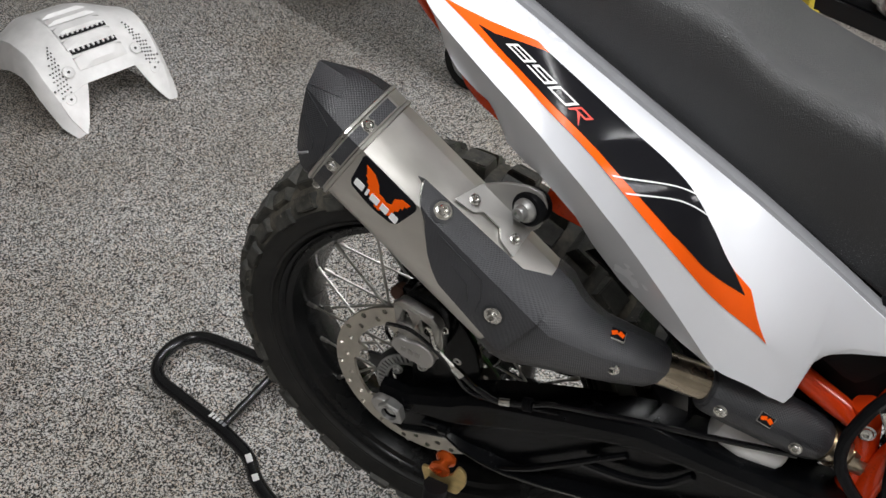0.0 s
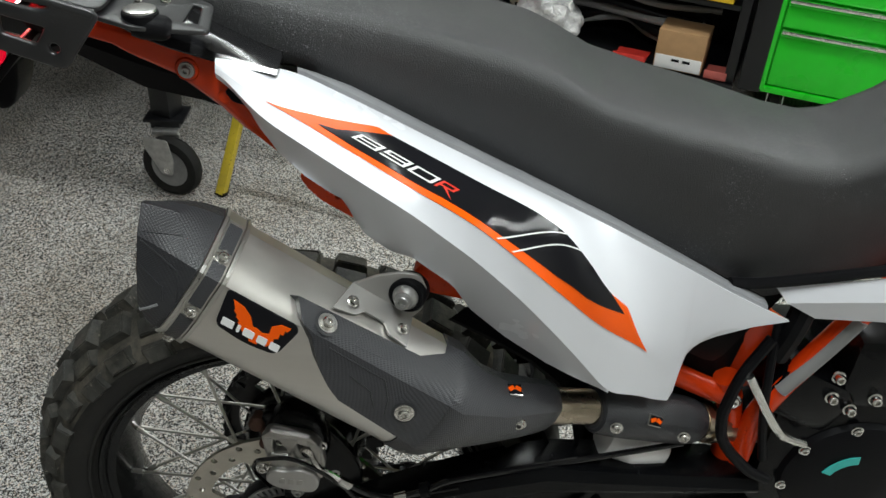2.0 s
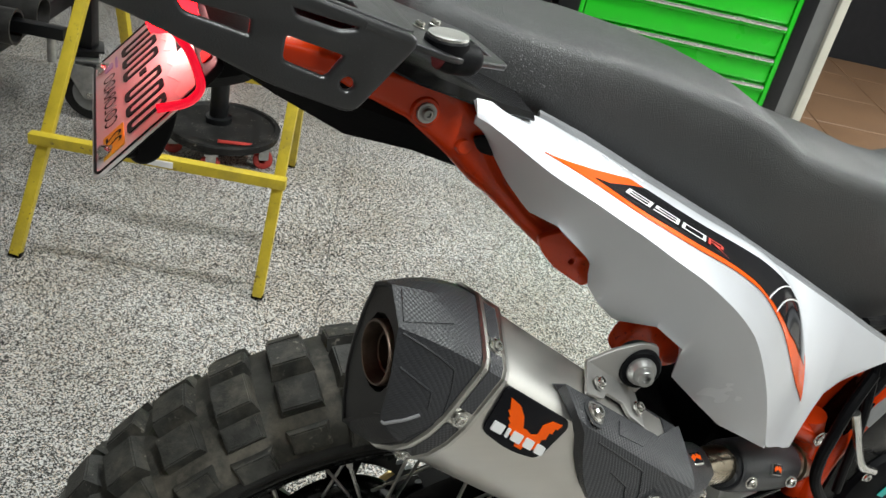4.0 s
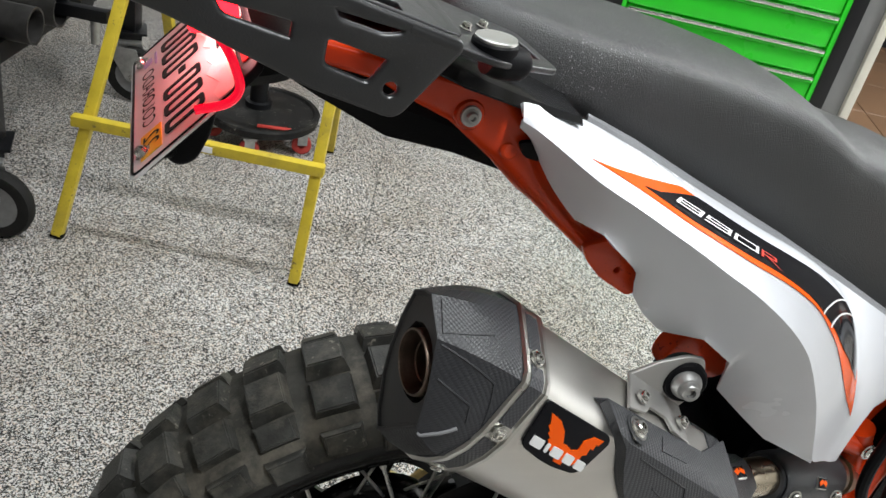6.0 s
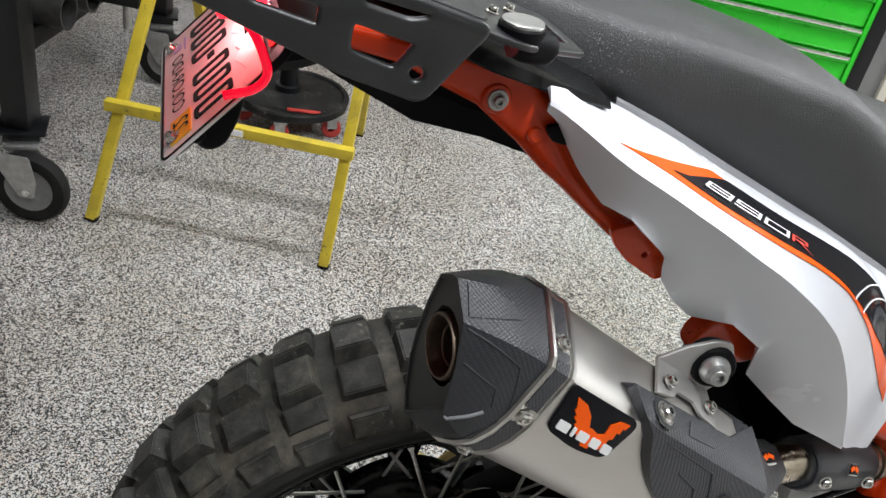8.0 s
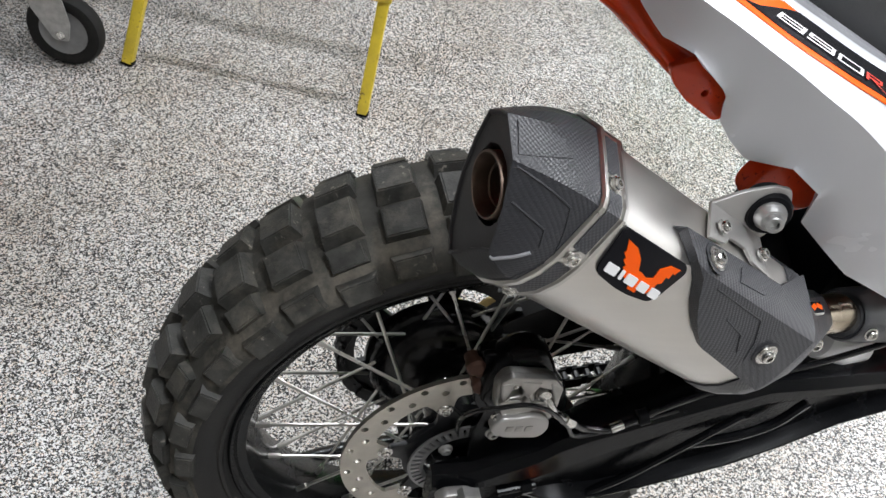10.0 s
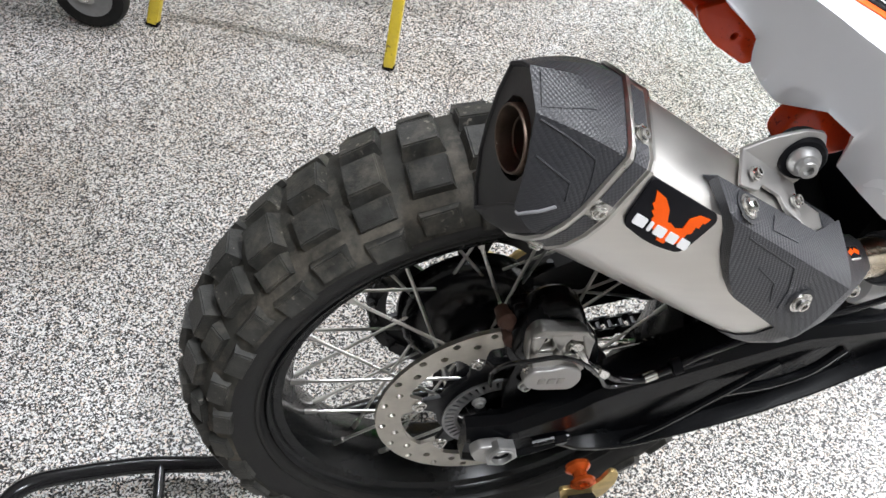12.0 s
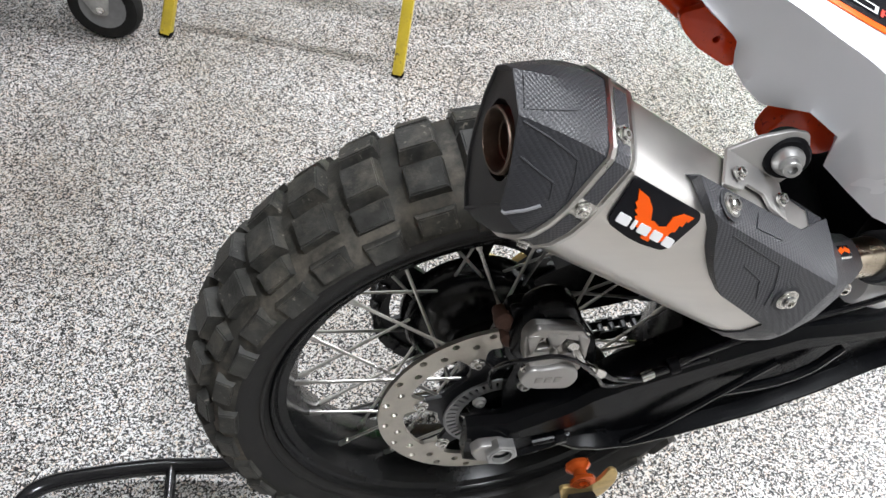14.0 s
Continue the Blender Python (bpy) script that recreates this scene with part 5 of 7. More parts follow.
def build_seat():
    crest = [(-0.075, 1.082), (-0.06, 1.094), (-0.03, 1.09), (0.04, 1.074), (0.11, 1.066), (0.17, 1.054), (0.24, 1.038), (0.27, 1.024), (0.305, 1.004), (0.36, 0.989), (0.43, 0.973), (0.49, 0.956), (0.535, 0.949), (0.56, 0.954), (0.6, 0.977), (0.64, 1.012)]
    rows = []
    for i in range(61):
        x = -0.075 + 0.715 * i / 60
        zt = float(np.interp(x, [c[0] for c in crest], [c[1] for c in crest]))
        zb = at_x(TOP, max(x, 0.03)).z - 0.004 if x < 0.5 else at_x(TOP, 0.5).z - 0.004 + (x - 0.5) * 0.35
        zb = min(zb, 1.03 + (0.03 - x) * 0.2 if x < 0.03 else zb)
        e = 0.5 if i == 0 else (0.85 if i == 1 else 1.0)
        wide = float(np.interp(x, [-0.075, 0.0, 0.1, 0.3, 0.5, 0.64], [0.062, 0.074, 0.08, 0.088, 0.082, 0.07])) * (0.8 if i == 0 else 1)
        h = (zt - zb) * e
        half = [(wide - 0.012, zb), (wide - 0.008, zb + h * 0.06), (wide - 0.0085, zb + h * 0.3), (wide - 0.0105, zb + h * 0.55), (wide - 0.0145, zb + h * 0.8), (wide - 0.02, zb + h * 0.905), (wide - 0.03, zb + h * 0.94), (wide * 0.45, zb + h * 0.98), (wide * 0.22, zb + h * 0.995)]
        rows.append([(x, 0.073 - y, z) for y, z in half] + [(x, 0.073, zb + h)] + [(x, 0.073 + y * 1.18, z + (0.03 * h if 0.85 * h < z - zb < 0.97 * h else 0.0)) for y, z in reversed(half)])
    bm = sheet(rows, close_v=True, caps=True)
    part("seat", bm, M_SEAT, bike, "long matt black vinyl seat with pale scuffs", 60)
    cover = [[(x, y, z) for y, z in ((0.02, zr + 0.004), (yr, zr), (-0.0265, (zr + zl) / 2 + 0.002), (-0.0305, zl + 0.0015), (-0.03, zl), (-0.012, zl - 0.002), (0.158, zl - 0.002), (0.176, zl), (0.1765, zl + 0.0015), (0.1725, (zr + zl) / 2 + 0.002), (0.146 - yr, zr), (0.126, zr + 0.004))] for x, zl, zr, yr in ((-0.1, 1.0615, 1.068, -0.012), (-0.084, 1.0537, 1.066, -0.012), (-0.0644, 1.0461, 1.0605, -0.013), (-0.045, 1.0408, 1.053, -0.018), (-0.026, 1.0355, 1.0465, -0.021), (0.0, 1.03, 1.038, -0.018), (0.022, 1.026, 1.031, -0.006))]
    part("tail_cover", sheet(cover, close_v=True, caps=True), M_BLACK_GLOSS, bike, "gloss black plastic tail cover", 25)


def build_frame():
    # pressed rear subframe
    topl = [(-0.158, 1.06), (-0.115, 1.056), (-0.06, 1.046), (-0.03, 1.04), (-0.008, 1.02), (0.004, 0.999), (0.014, 0.984), (0.036, 0.96), (0.075, 0.938), (0.099, 0.926)]
    botl = [(-0.158, 1.046), (-0.115, 1.04), (-0.065, 1.018), (-0.03, 0.992), (-0.02, 0.983), (-0.01, 0.974), (0.002, 0.966), (0.03, 0.9435), (0.058, 0.922), (0.09, 0.906)]
    rows = []
    last = len(topl) - 1
    for i in range(46):
        k = last * i / 45
        x, zt, xb, zb = (float(np.interp(k, range(last + 1), [p[c] for p in line])) for line, c in ((topl, 0), (topl, 1), (botl, 0), (botl, 1)))
        y = -0.019 - 0.014 * max(0, (x + 0.06)) / 0.14 + 0.25 * max(0, -0.1 - x)
        # flat by the bolt, rounded like a tube further down, with a step along the upper edge
        full = min(max((x + 0.045) / 0.05, 0.0), 1.0)
        row = [(x, y + 0.02, zt + 0.003)]
        for j in range(13):
            f = j / 12
            rise = (0.003 + 0.007 * full) * (1 - abs(2 * f - 1) ** (6 - 3.2 * full)) - 0.003 * full * math.exp(-((f - 0.3) / 0.07) ** 2)
            row.append((x + (xb - x) * f, y - rise + 0.003, zt + (zb - zt) * f))
        rows.append(row + [(xb, y + 0.02, zb - 0.002)])
    sub = part("subframe", thicken(sheet(rows), 0.004), M_ORANGE, bike, "orange powder-coated rear subframe", 60)
    part("bolt_boss", revolve([(-0.006, 0.0105), (-0.001, 0.0102), (0.0005, 0.0092), (0.0005, 0.0001)], (-0.054, -0.022, 1.025), (0, -1, 0.1), 28), M_ORANGE, sub, "", 40)
    part("weld_boss", revolve([(-0.004, 0.0065), (-0.0015, 0.006), (-0.0004, 0.0045), (-0.0012, 0.0001)], (-0.0235, -0.0285, 1.004), (0, -1, 0.2), 20), M_ORANGE, sub, "", 40)
    # black patch, slightly proud, gives the shade of a hole in the subframe
    part("subframe_hole_patch", slab(rounded([(-0.021, 1.013), (-0.008, 1.015), (-0.001, 1.008), (-0.004, 1.001), (-0.015, 1.004)], 0.003), 0.004, plane_at((0, -0.0325, 0), (1, 0, 0), (0, 0, 1)), 0.0008), M_BLACK_PLASTIC, sub, "black patch standing in for a dark hole")
    part("subframe_bolt", merge(bolt((-0.054, -0.024, 1.025), (0, -1, 0.1), 0.004, 0.004), revolve([(-0.002, 0.0072), (0.0015, 0.0068), (0.0015, 0.005)], (-0.054, -0.023, 1.025), (0, -1, 0.1), 24)), M_GALV, sub)
    tab = slab(rounded([(0.04, 0.944), (0.047, 0.932), (0.06, 0.9195), (0.088, 0.9025), (0.099, 0.909), (0.092, 0.928), (0.06, 0.95)], 0.004), 0.006, plane_at((0, -0.047, 0), (1, 0, 0), (0, 0, 1)), 0.001, [ring2(0.0036, 14, 0.0723, 0.9246)])
    part("subframe_tab", tab, M_ORANGE, sub)
    part("subframe_far_side", thicken(sheet([[(p[0], 0.146 - p[1], p[2]) for p in (Vector(q) for q in r)] for r in rows]), 0.005), M_ORANGE, sub)
    # link to the muffler mount
    arm = rounded([(0.143, 0.838), (0.146, 0.85), (0.153, 0.858), (0.168, 0.862), (0.203, 0.846), (0.24, 0.84), (0.24, 0.812), (0.209, 0.826), (0.195, 0.82), (0.174, 0.824), (0.15, 0.829)], 0.006)
    part("mount_arm", slab(arm, 0.02, plane_at((0, -0.043, 0), (1, 0, 0), (0, 0, 1)), 0.004), M_ORANGE, sub)
    # main frame
    part("frame_tube", tube([(0.39, 0.012, 0.698), (0.433, 0.012, 0.676), (0.466, 0.012, 0.66), (0.508, 0.012, 0.642)], 0.0128, 14), M_ORANGE, bike, "orange frame tube")
    part("frame_tube", tube([(0.492, 0.015, 0.672), (0.5, 0.015, 0.645), (0.508, 0.015, 0.613), (0.515, 0.015, 0.566), (0.516, 0.015, 0.532), (0.514, 0.015, 0.47)], 0.015, 16), M_ORANGE, bike, "upright orange frame tube")
    part("frame_tube", tube([(0.655, 0.0, 0.87), (0.615, 0.0, 0.805), (0.578, 0.0, 0.735), (0.562, 0.0, 0.703), (0.548, 0.0, 0.675), (0.534, 0.0, 0.638), (0.53, 0.002, 0.607), (0.53, 0.004, 0.564), (0.528, 0.006, 0.5)], 0.0128, 16), M_ORANGE, bike, "orange frame tube with grey scuff guard")
    part("frame_guard", tube([(0.6, -0.0065, 0.778), (0.576, -0.0065, 0.731), (0.556, -0.0065, 0.695), (0.545, -0.006, 0.675)], 0.009, 12), M_TRIM_GREY, bike)
    part("frame_bolt", bolt((0.5, -0.002, 0.65), (0, -1, 0.1), 0.0075), M_CHROME, bike)
    part("frame_plate", slab(rounded([(0, 0), (0.05, 0.02), (0.11, -0.02), (0.13, -0.07), (0.08, -0.11), (0.02, -0.1)], 0.01), 0.01, plane_at((0.445, 0.038, 0.75), (1, 0, 0), (0, 0, 1)), 0.002), M_ORANGE, bike)
    part("frame_mount", merge(bolt((0.478, 0.03, 0.737), (0, -1, 0.2), 0.011, 0.008), revolve([(0.0, 0.018), (0.004, 0.017), (0.004, 0.012)], (0.478, 0.031, 0.737), (0, -1, 0.2), 20)), M_BLACK_PLASTIC, bike)
    part("frame_tag", block((0.503, 0.028, 0.748), (0.01, 0.002, 0.026), Matrix.Rotation(radians(-8), 3, "Y"), 0.001), M_WHITE_INK, bike, "small white tag")
    # the fender also runs on down and forward to blacken the gap there
    near = [(0.18, 0.752), (0.225, 0.727), (0.27, 0.698), (0.305, 0.665), (0.33, 0.61), (0.35, 0.52)]
    far = [(0.33, 0.75), (0.335, 0.735), (0.345, 0.72), (0.355, 0.67), (0.37, 0.6), (0.38, 0.52)]
    well = [[(a[0] + (b[0] - a[0]) * k / 6, 0.165 * k / 6, a[1] + (b[1] - a[1]) * k / 6) for k in range(7)] for a, b in zip(near, far)]
    part("inner_fender", thicken(sheet(well), 0.005), M_BLACK_PLASTIC, bike, "black plastic inner fender above the tyre")
    # block added so no bright floor shows through the dark gap
    part("engine_rear_filler", block((0.432, 0.092, 0.62), (0.13, 0.13, 0.24), Matrix.Rotation(radians(8), 3, "Y"), 0.02), M_BLACK_PLASTIC, bike, "black block added to fill the dark gap behind the linkage")
    part("airbox", block((0.4, 0.075, 0.8), (0.24, 0.13, 0.14), Matrix.Rotation(radians(27), 3, "Y"), 0.02), M_BLACK_PLASTIC, bike)
    part("linkage", revolve([(-0.05, 0.012), (-0.046, 0.026), (-0.01, 0.03), (0.03, 0.02), (0.036, 0.012), (0.036, 0.0001)], (0.41, 0.006, 0.57), (0.93, 0, -0.36), 28, True), M_ALU_PALE, bike, "bare aluminium suspension linkage", 40)
    # engine beside the frame
    eng = part("clutch_cover", revolve([(0.06, 0.085), (0.0, 0.085), (-0.012, 0.08), (-0.018, 0.066), (-0.02, 0.03), (-0.02, 0.0001)], (0.66, 0.0, 0.545), (0, 1, 0), 40), M_BLACK_PLASTIC, bike, "matt black clutch cover with a teal mark")
    for k in range(8):
        t = 2 * math.pi * k / 8 + 0.2
        part("cover_bolt", bolt((0.66 + 0.079 * math.cos(t), -0.013, 0.545 + 0.079 * math.sin(t)), (0, -1, 0), 0.0055), M_CHROME, eng)
    arc = [[Vector((0.66 + r * math.cos(t), -0.0215, 0.545 + r * math.sin(t))) for r in (0.032, 0.044)] for t in [radians(95 + 9 * k) for k in range(8)]]
    part("cover_mark", thicken(sheet(arc), 0.001), pbr("teal_print", (0.05, 0.55, 0.5), 0.4, bump=0.0), eng)
    part("engine_case", merge(block((0.66, 0.075, 0.56), (0.22, 0.16, 0.24), None, 0.03), block((0.58, 0.03, 0.66), (0.1, 0.08, 0.07), Matrix.Rotation(radians(25), 3, "Y"), 0.015), block((0.68, 0.05, 0.7), (0.14, 0.12, 0.1), None, 0.02)), M_SWING, bike, "black engine casing")
    for p in ((0.6, -0.012, 0.672), (0.625, -0.012, 0.655), (0.648, -0.012, 0.672), (0.6, -0.01, 0.7)):
        part("casing_bolt", bolt(p, (0, -1, 0.1), 0.006, 0.008), M_CHROME, bike)
    for pts, r, m in (
        ([(0.515, -0.01, 0.75), (0.492, -0.02, 0.71), (0.483, -0.025, 0.675), (0.482, -0.026, 0.646), (0.493, -0.026, 0.609), (0.529, -0.025, 0.567), (0.557, -0.022, 0.548)], 0.0065, M_BLACK_PLASTIC),
        ([(0.52, 0.0, 0.77), (0.52, -0.02, 0.7), (0.53, -0.022, 0.64), (0.545, -0.02, 0.58)], 0.005, M_BLACK_PLASTIC),
        ([(0.54, -0.004, 0.79), (0.535, -0.006, 0.76), (0.53, 0.0, 0.72)], 0.013, M_BLACK_PLASTIC),
        ([(0.497, -0.025, 0.71), (0.513, -0.026, 0.684), (0.533, -0.026, 0.652), (0.556, -0.025, 0.623), (0.585, -0.022, 0.608)], 0.005, M_CHROME),
    ):
        part("hose" if m is M_BLACK_PLASTIC else "metal_line", tube(pts, r, 10), m, bike)
    # tank fairing that begins past the seat
    fair = [[(0.5, -0.012, 0.818), (0.58, -0.03, 0.845), (0.7, -0.05, 0.88)], [(0.512, -0.02, 0.805), (0.58, -0.04, 0.825), (0.7, -0.065, 0.85)], [(0.545, -0.02, 0.787), (0.6, -0.034, 0.797), (0.7, -0.055, 0.81)]]
    part("tank_fairing", thicken(sheet(fair), 0.004), M_WHITE, bike, "white tank fairing", 40)
    part("fairing_trim", tube([(0.45, -0.018, 0.826), (0.49, -0.014, 0.825), (0.58, -0.028, 0.853), (0.7, -0.045, 0.89)], 0.006, 8), M_BLACK_PLASTIC, bike)


def build_tail():
    # rear rack: right cheek, top plate, clamp knob
    cheek = rounded([(-0.125, 1.052), (-0.094, 1.094), (-0.15, 1.109), (-0.32, 1.158), (-0.34, 1.13), (-0.242, 1.098), (-0.17, 1.066)], 0.006)
    holes = [rounded([(-0.167, 1.094), (-0.13, 1.084), (-0.141, 1.067), (-0.168, 1.076)], 0.005), rounded([(-0.181, 1.1), (-0.182, 1.087), (-0.218, 1.097), (-0.224, 1.108)], 0.004), rounded([(-0.24, 1.118), (-0.24, 1.105), (-0.29, 1.122), (-0.295, 1.134)], 0.004), ring2(0.0062, 18, -0.1295, 1.067), rounded([(-0.166, 1.1085), (-0.1625, 1.1), (-0.1375, 1.0938), (-0.127, 1.0955), (-0.125, 1.1)], 0.003)]
    rack = part("luggage_rack", slab(cheek, 0.005, Matrix.Translation((0, -0.088, 0)) @ Matrix.Rotation(radians(90), 4, "X"), 0.0024, holes), M_RACK, bike, "black powder-coated luggage rack")
    slope = Vector((-0.966, 0, 0.259))
    topm = plane_at((-0.094, -0.0865, 1.0955), (0, 1, 0), slope)
    tops = [rounded([(0.003, 0.034), (0.019, 0.034), (0.019, 0.073), (0.003, 0.073)], 0.004), rounded([(0.05, 0.02), (0.075, 0.035), (0.075, 0.1), (0.05, 0.1)], 0.008), rounded([(0.1, 0.03), (0.22, 0.03), (0.2, 0.09), (0.12, 0.09)], 0.012), rounded([(0.012, 0.11), (0.03, 0.11), (0.03, 0.19), (0.012, 0.19)], 0.008), ring2(0.008, 16, 0.09, 0.015)]
    part("rack_top", slab(rounded([(0, 0), (0.32, 0), (0.32, 0.23), (0, 0.23)], 0.012), 0.004, topm, 0.001, tops), M_RACK, rack)
    for p, q in (((-0.097, 1.0925), (-0.124, 1.1)), ((-0.168, 1.1117), (-0.318, 1.155))):
        part("rack_bend", tube([(p[0], -0.0865, p[1]), (q[0], -0.0865, q[1])], 0.0046, 14, bend=False), M_RACK, rack)
    foot = plane_at((-0.1, -0.09, 1.091), (1, 0, -0.24), (0, 1, 0))
    part("rack_foot", slab(rounded([(0.0, 0.006), (0.03, 0.004), (0.079, 0.03), (0.071, 0.082), (0.0, 0.1)], 0.005), 0.004, foot, 0.0012, [rounded([(0.058, 0.032), (0.071, 0.037), (0.066, 0.072), (0.057, 0.074)], 0.003)]), M_RACK, rack)
    part("clamp_lever", tube([(-0.074, -0.074, 1.083), (-0.066, -0.073, 1.0815), (-0.052, -0.07, 1.079), (-0.0475, -0.069, 1.078)], [0.009, 0.0105, 0.0095, 0.006], 16), M_BLACK_PLASTIC, rack)
    part("clamp_knob", revolve([(-0.0075, 0.01), (-0.0065, 0.0135), (0.0, 0.0135), (0.0012, 0.0125)], (-0.069, -0.07, 1.091), (0, 0.0, 1), 28, True), M_BLACK_PLASTIC, rack)
    part("knob_cap", revolve([(0.001, 0.0125), (0.0026, 0.012), (0.003, 0.0098), (0.003, 0.0001)], (-0.069, -0.07, 1.091), (0, 0, 1), 28), M_HANDLE, rack, "pale metal knob cap")
    for x, y, z in ((-0.078, -0.044, 1.0875), (-0.062, -0.028, 1.0845)):
        part("rack_bolt", bolt((x, y, z), (0.23, 0, 1), 0.0032), M_CHROME, rack)
    # under-tail
    under = [[(x, 0.0, zt), (x, -0.006, (zt + zb) / 2), (x, 0.002, zb - 0.006), (x, 0.144, zb - 0.006), (x, 0.15, (zt + zb) / 2), (x, 0.146, zt)] for x, zt, zb in ((-0.19, 1.06, 1.052), (-0.165, 1.058, 1.037), (-0.15, 1.05, 1.028), (-0.1, 1.04, 1.002), (-0.05, 1.02, 0.992), (0.0, 1.0, 0.976), (0.05, 0.975, 0.958))]
    part("under_tail", sheet(under, close_v=True, caps=True), M_BLACK_PLASTIC, bike, "black plastic under-tail")
    # plate: tilted back, seen from above
    a, top = Vector((-0.257, -0.03, 0.972)), Vector((-0.2, -0.03, 1.034))
    ey = (top - a).normalized()
    m = plane_at(a, (0, 1, 0), ey)  # x across the bike, y up the plate
    nz = m.to_3x3() @ Vector((0, 0, 1))
    s = 1 if nz.z > 0 else -1
    lift = lambda d: Matrix.Translation(nz * s * d) @ m
    holder = part("plate_holder", merge(slab(rounded([(0.02, 0.0), (0.16, 0.0), (0.16, 0.1), (0.02, 0.1)], 0.01), 0.006, lift(-0.006), 0.001), tube([m @ Vector((0.09, 0.07, -s * 0.008)), m @ Vector((0.09, 0.1, -s * 0.03)), (-0.16, 0.073, 1.03)], 0.02, 10)), M_BLACK_PLASTIC, bike, "black plate holder")
    part("number_plate", slab(rounded([(0, 0), (0.178, 0), (0.178, 0.088), (0, 0.088)], 0.008), 0.0016, lift(0), 0.0), M_PLATE, holder, "white number plate lit red by the tail light")
    plate = holder
    part("plate_border", slab(rounded([(0.002, 0.002), (0.176, 0.002), (0.176, 0.086), (0.002, 0.086)], 0.007), 0.0008, lift(0.0012), 0.0, [rounded([(0.0035, 0.0035), (0.1745, 0.0035), (0.1745, 0.0845), (0.0035, 0.0845)], 0.006)]), M_BLACK_VINYL, plate)
    for i in range(6):
        x = 0.019 + i * 0.0232 + (0.012 if i > 2 else 0)
        part("plate_bar", slab(rounded([(x, 0.03), (x + 0.015, 0.03), (x + 0.015, 0.062), (x, 0.062)], 0.004), 0.0008, lift(0.0012), 0.0, [rounded([(x + 0.0033, 0.0335), (x + 0.0117, 0.0335), (x + 0.0117, 0.0585), (x + 0.0033, 0.0585)], 0.003)]), M_BLACK_VINYL, plate)
    part("plate_bar", slab([(0.0885, 0.044), (0.0955, 0.044), (0.0955, 0.05), (0.0885, 0.05)], 0.0008, lift(0.0012)), M_BLACK_VINYL, plate)
    lilac = pbr("lilac_print", (0.5, 0.47, 0.75), 0.4, bump=0.0)
    for x0, x1, y0, y1 in ((0.146, 0.156, 0.013, 0.021), (0.14, 0.16, 0.0235, 0.0255)):
        part("plate_mark", slab(rounded([(x0, y0), (x1, y0), (x1, y1), (x0, y1)], 0.002), 0.0006, lift(0.0013)), lilac, plate)
    # stickers on the holder above the plate
    for x0, x1, y0, y1, ink in ((0.136, 0.154, 0.0915, 0.098, M_PLATE), (0.104, 0.13, 0.0895, 0.099, M_TRIM_GREY), (0.086, 0.1, 0.0905, 0.098, M_PLATE), (0.062, 0.08, 0.0905, 0.099, M_TRIM_GREY), (0.036, 0.054, 0.0905, 0.098, M_RED_LENS)):
        part("holder_sticker", slab(rounded([(x0, y0), (x1, y0), (x1, y1), (x0, y1)], 0.0015), 0.0008, lift(-0.0022)), ink, plate)
    part("holder_sticker", slab([(0.0905, 0.0925), (0.0955, 0.0925), (0.0955, 0.096), (0.0905, 0.096)], 0.0006, lift(-0.0015)), M_TRIM_GREY, plate)
    plate_words(plate, lift(0.0018), "COLORADO", 0.05, 0.012, 0.011, 0.085, M_BLACK_VINYL)
    part("plate_sticker", slab([(0.012, 0.01), (0.042, 0.01), (0.042, 0.027), (0.012, 0.027)], 0.0006, lift(0.0012)), M_YELLOW_BIN, plate)
    plate_words(plate, lift(0.0018), "22", 0.02, 0.0125, 0.013, 0.017, M_BLACK_VINYL)
    ridge = [(0.006, 0.072), (0.02, 0.069), (0.028, 0.074), (0.04, 0.07), (0.052, 0.0655), (0.06, 0.071), (0.072, 0.067), (0.085, 0.0725), (0.097, 0.066), (0.108, 0.07), (0.12, 0.0655), (0.132, 0.072), (0.145, 0.068), (0.158, 0.073), (0.172, 0.07), (0.172, 0.0843), (0.006, 0.0843)]
    part("plate_print", slab(ridge, 0.0006, lift(0.0011)), pbr("plate_white_print", (0.95, 0.95, 0.93), 0.4, bump=0.0), plate)
    for x in (0.02, 0.158):
        p = lift(0.001) @ Vector((x, 0.012, 0))
        part("plate_bolt", revolve([(0, 0.0058), (0.001, 0.0058), (0.0012, 0.0042), (0.0042, 0.0036), (0.0055, 0.002), (0.0055, 0.0001)], p, nz * s, 16), M_CHROME, plate)
    for x in (0.03, 0.15):
        part("plate_bumper", revolve([(0, 0.0055), (0.007, 0.0055), (0.01, 0.003)], lift(-0.005) @ Vector((x, 0.02, 0)), nz * -s, 12, True), M_BLACK_PLASTIC, plate)
    flap = rounded([(-0.21, 1.014), (-0.214, 0.992), (-0.221, 0.975), (-0.229, 0.971), (-0.237, 0.979), (-0.226, 0.998)], 0.004)
    part("plate_flap", slab(flap, 0.04, plane_at((0, 0.02, 0), (1, 0, 0), (0, 0, 1)), 0.004), M_BLACK_PLASTIC, holder)
    # tail light above the plate
    light = part("tail_light", block((-0.215, 0.05, 1.072), (0.03, 0.12, 0.026), Matrix.Rotation(radians(-12), 3, "Y"), 0.006), M_TAIL, bike, "red tail light, lit")
    part("tail_light_hood", merge(block((-0.195, 0.05, 1.09), (0.07, 0.14, 0.012), Matrix.Rotation(radians(15), 3, "Y"), 0.004)), M_BLACK_PLASTIC, bike)
    # unseen lamp, added to brighten the plate and tinted pink
    lamp_at = m @ Vector((0.085, 0.094, 0)) + nz * s * 0.022
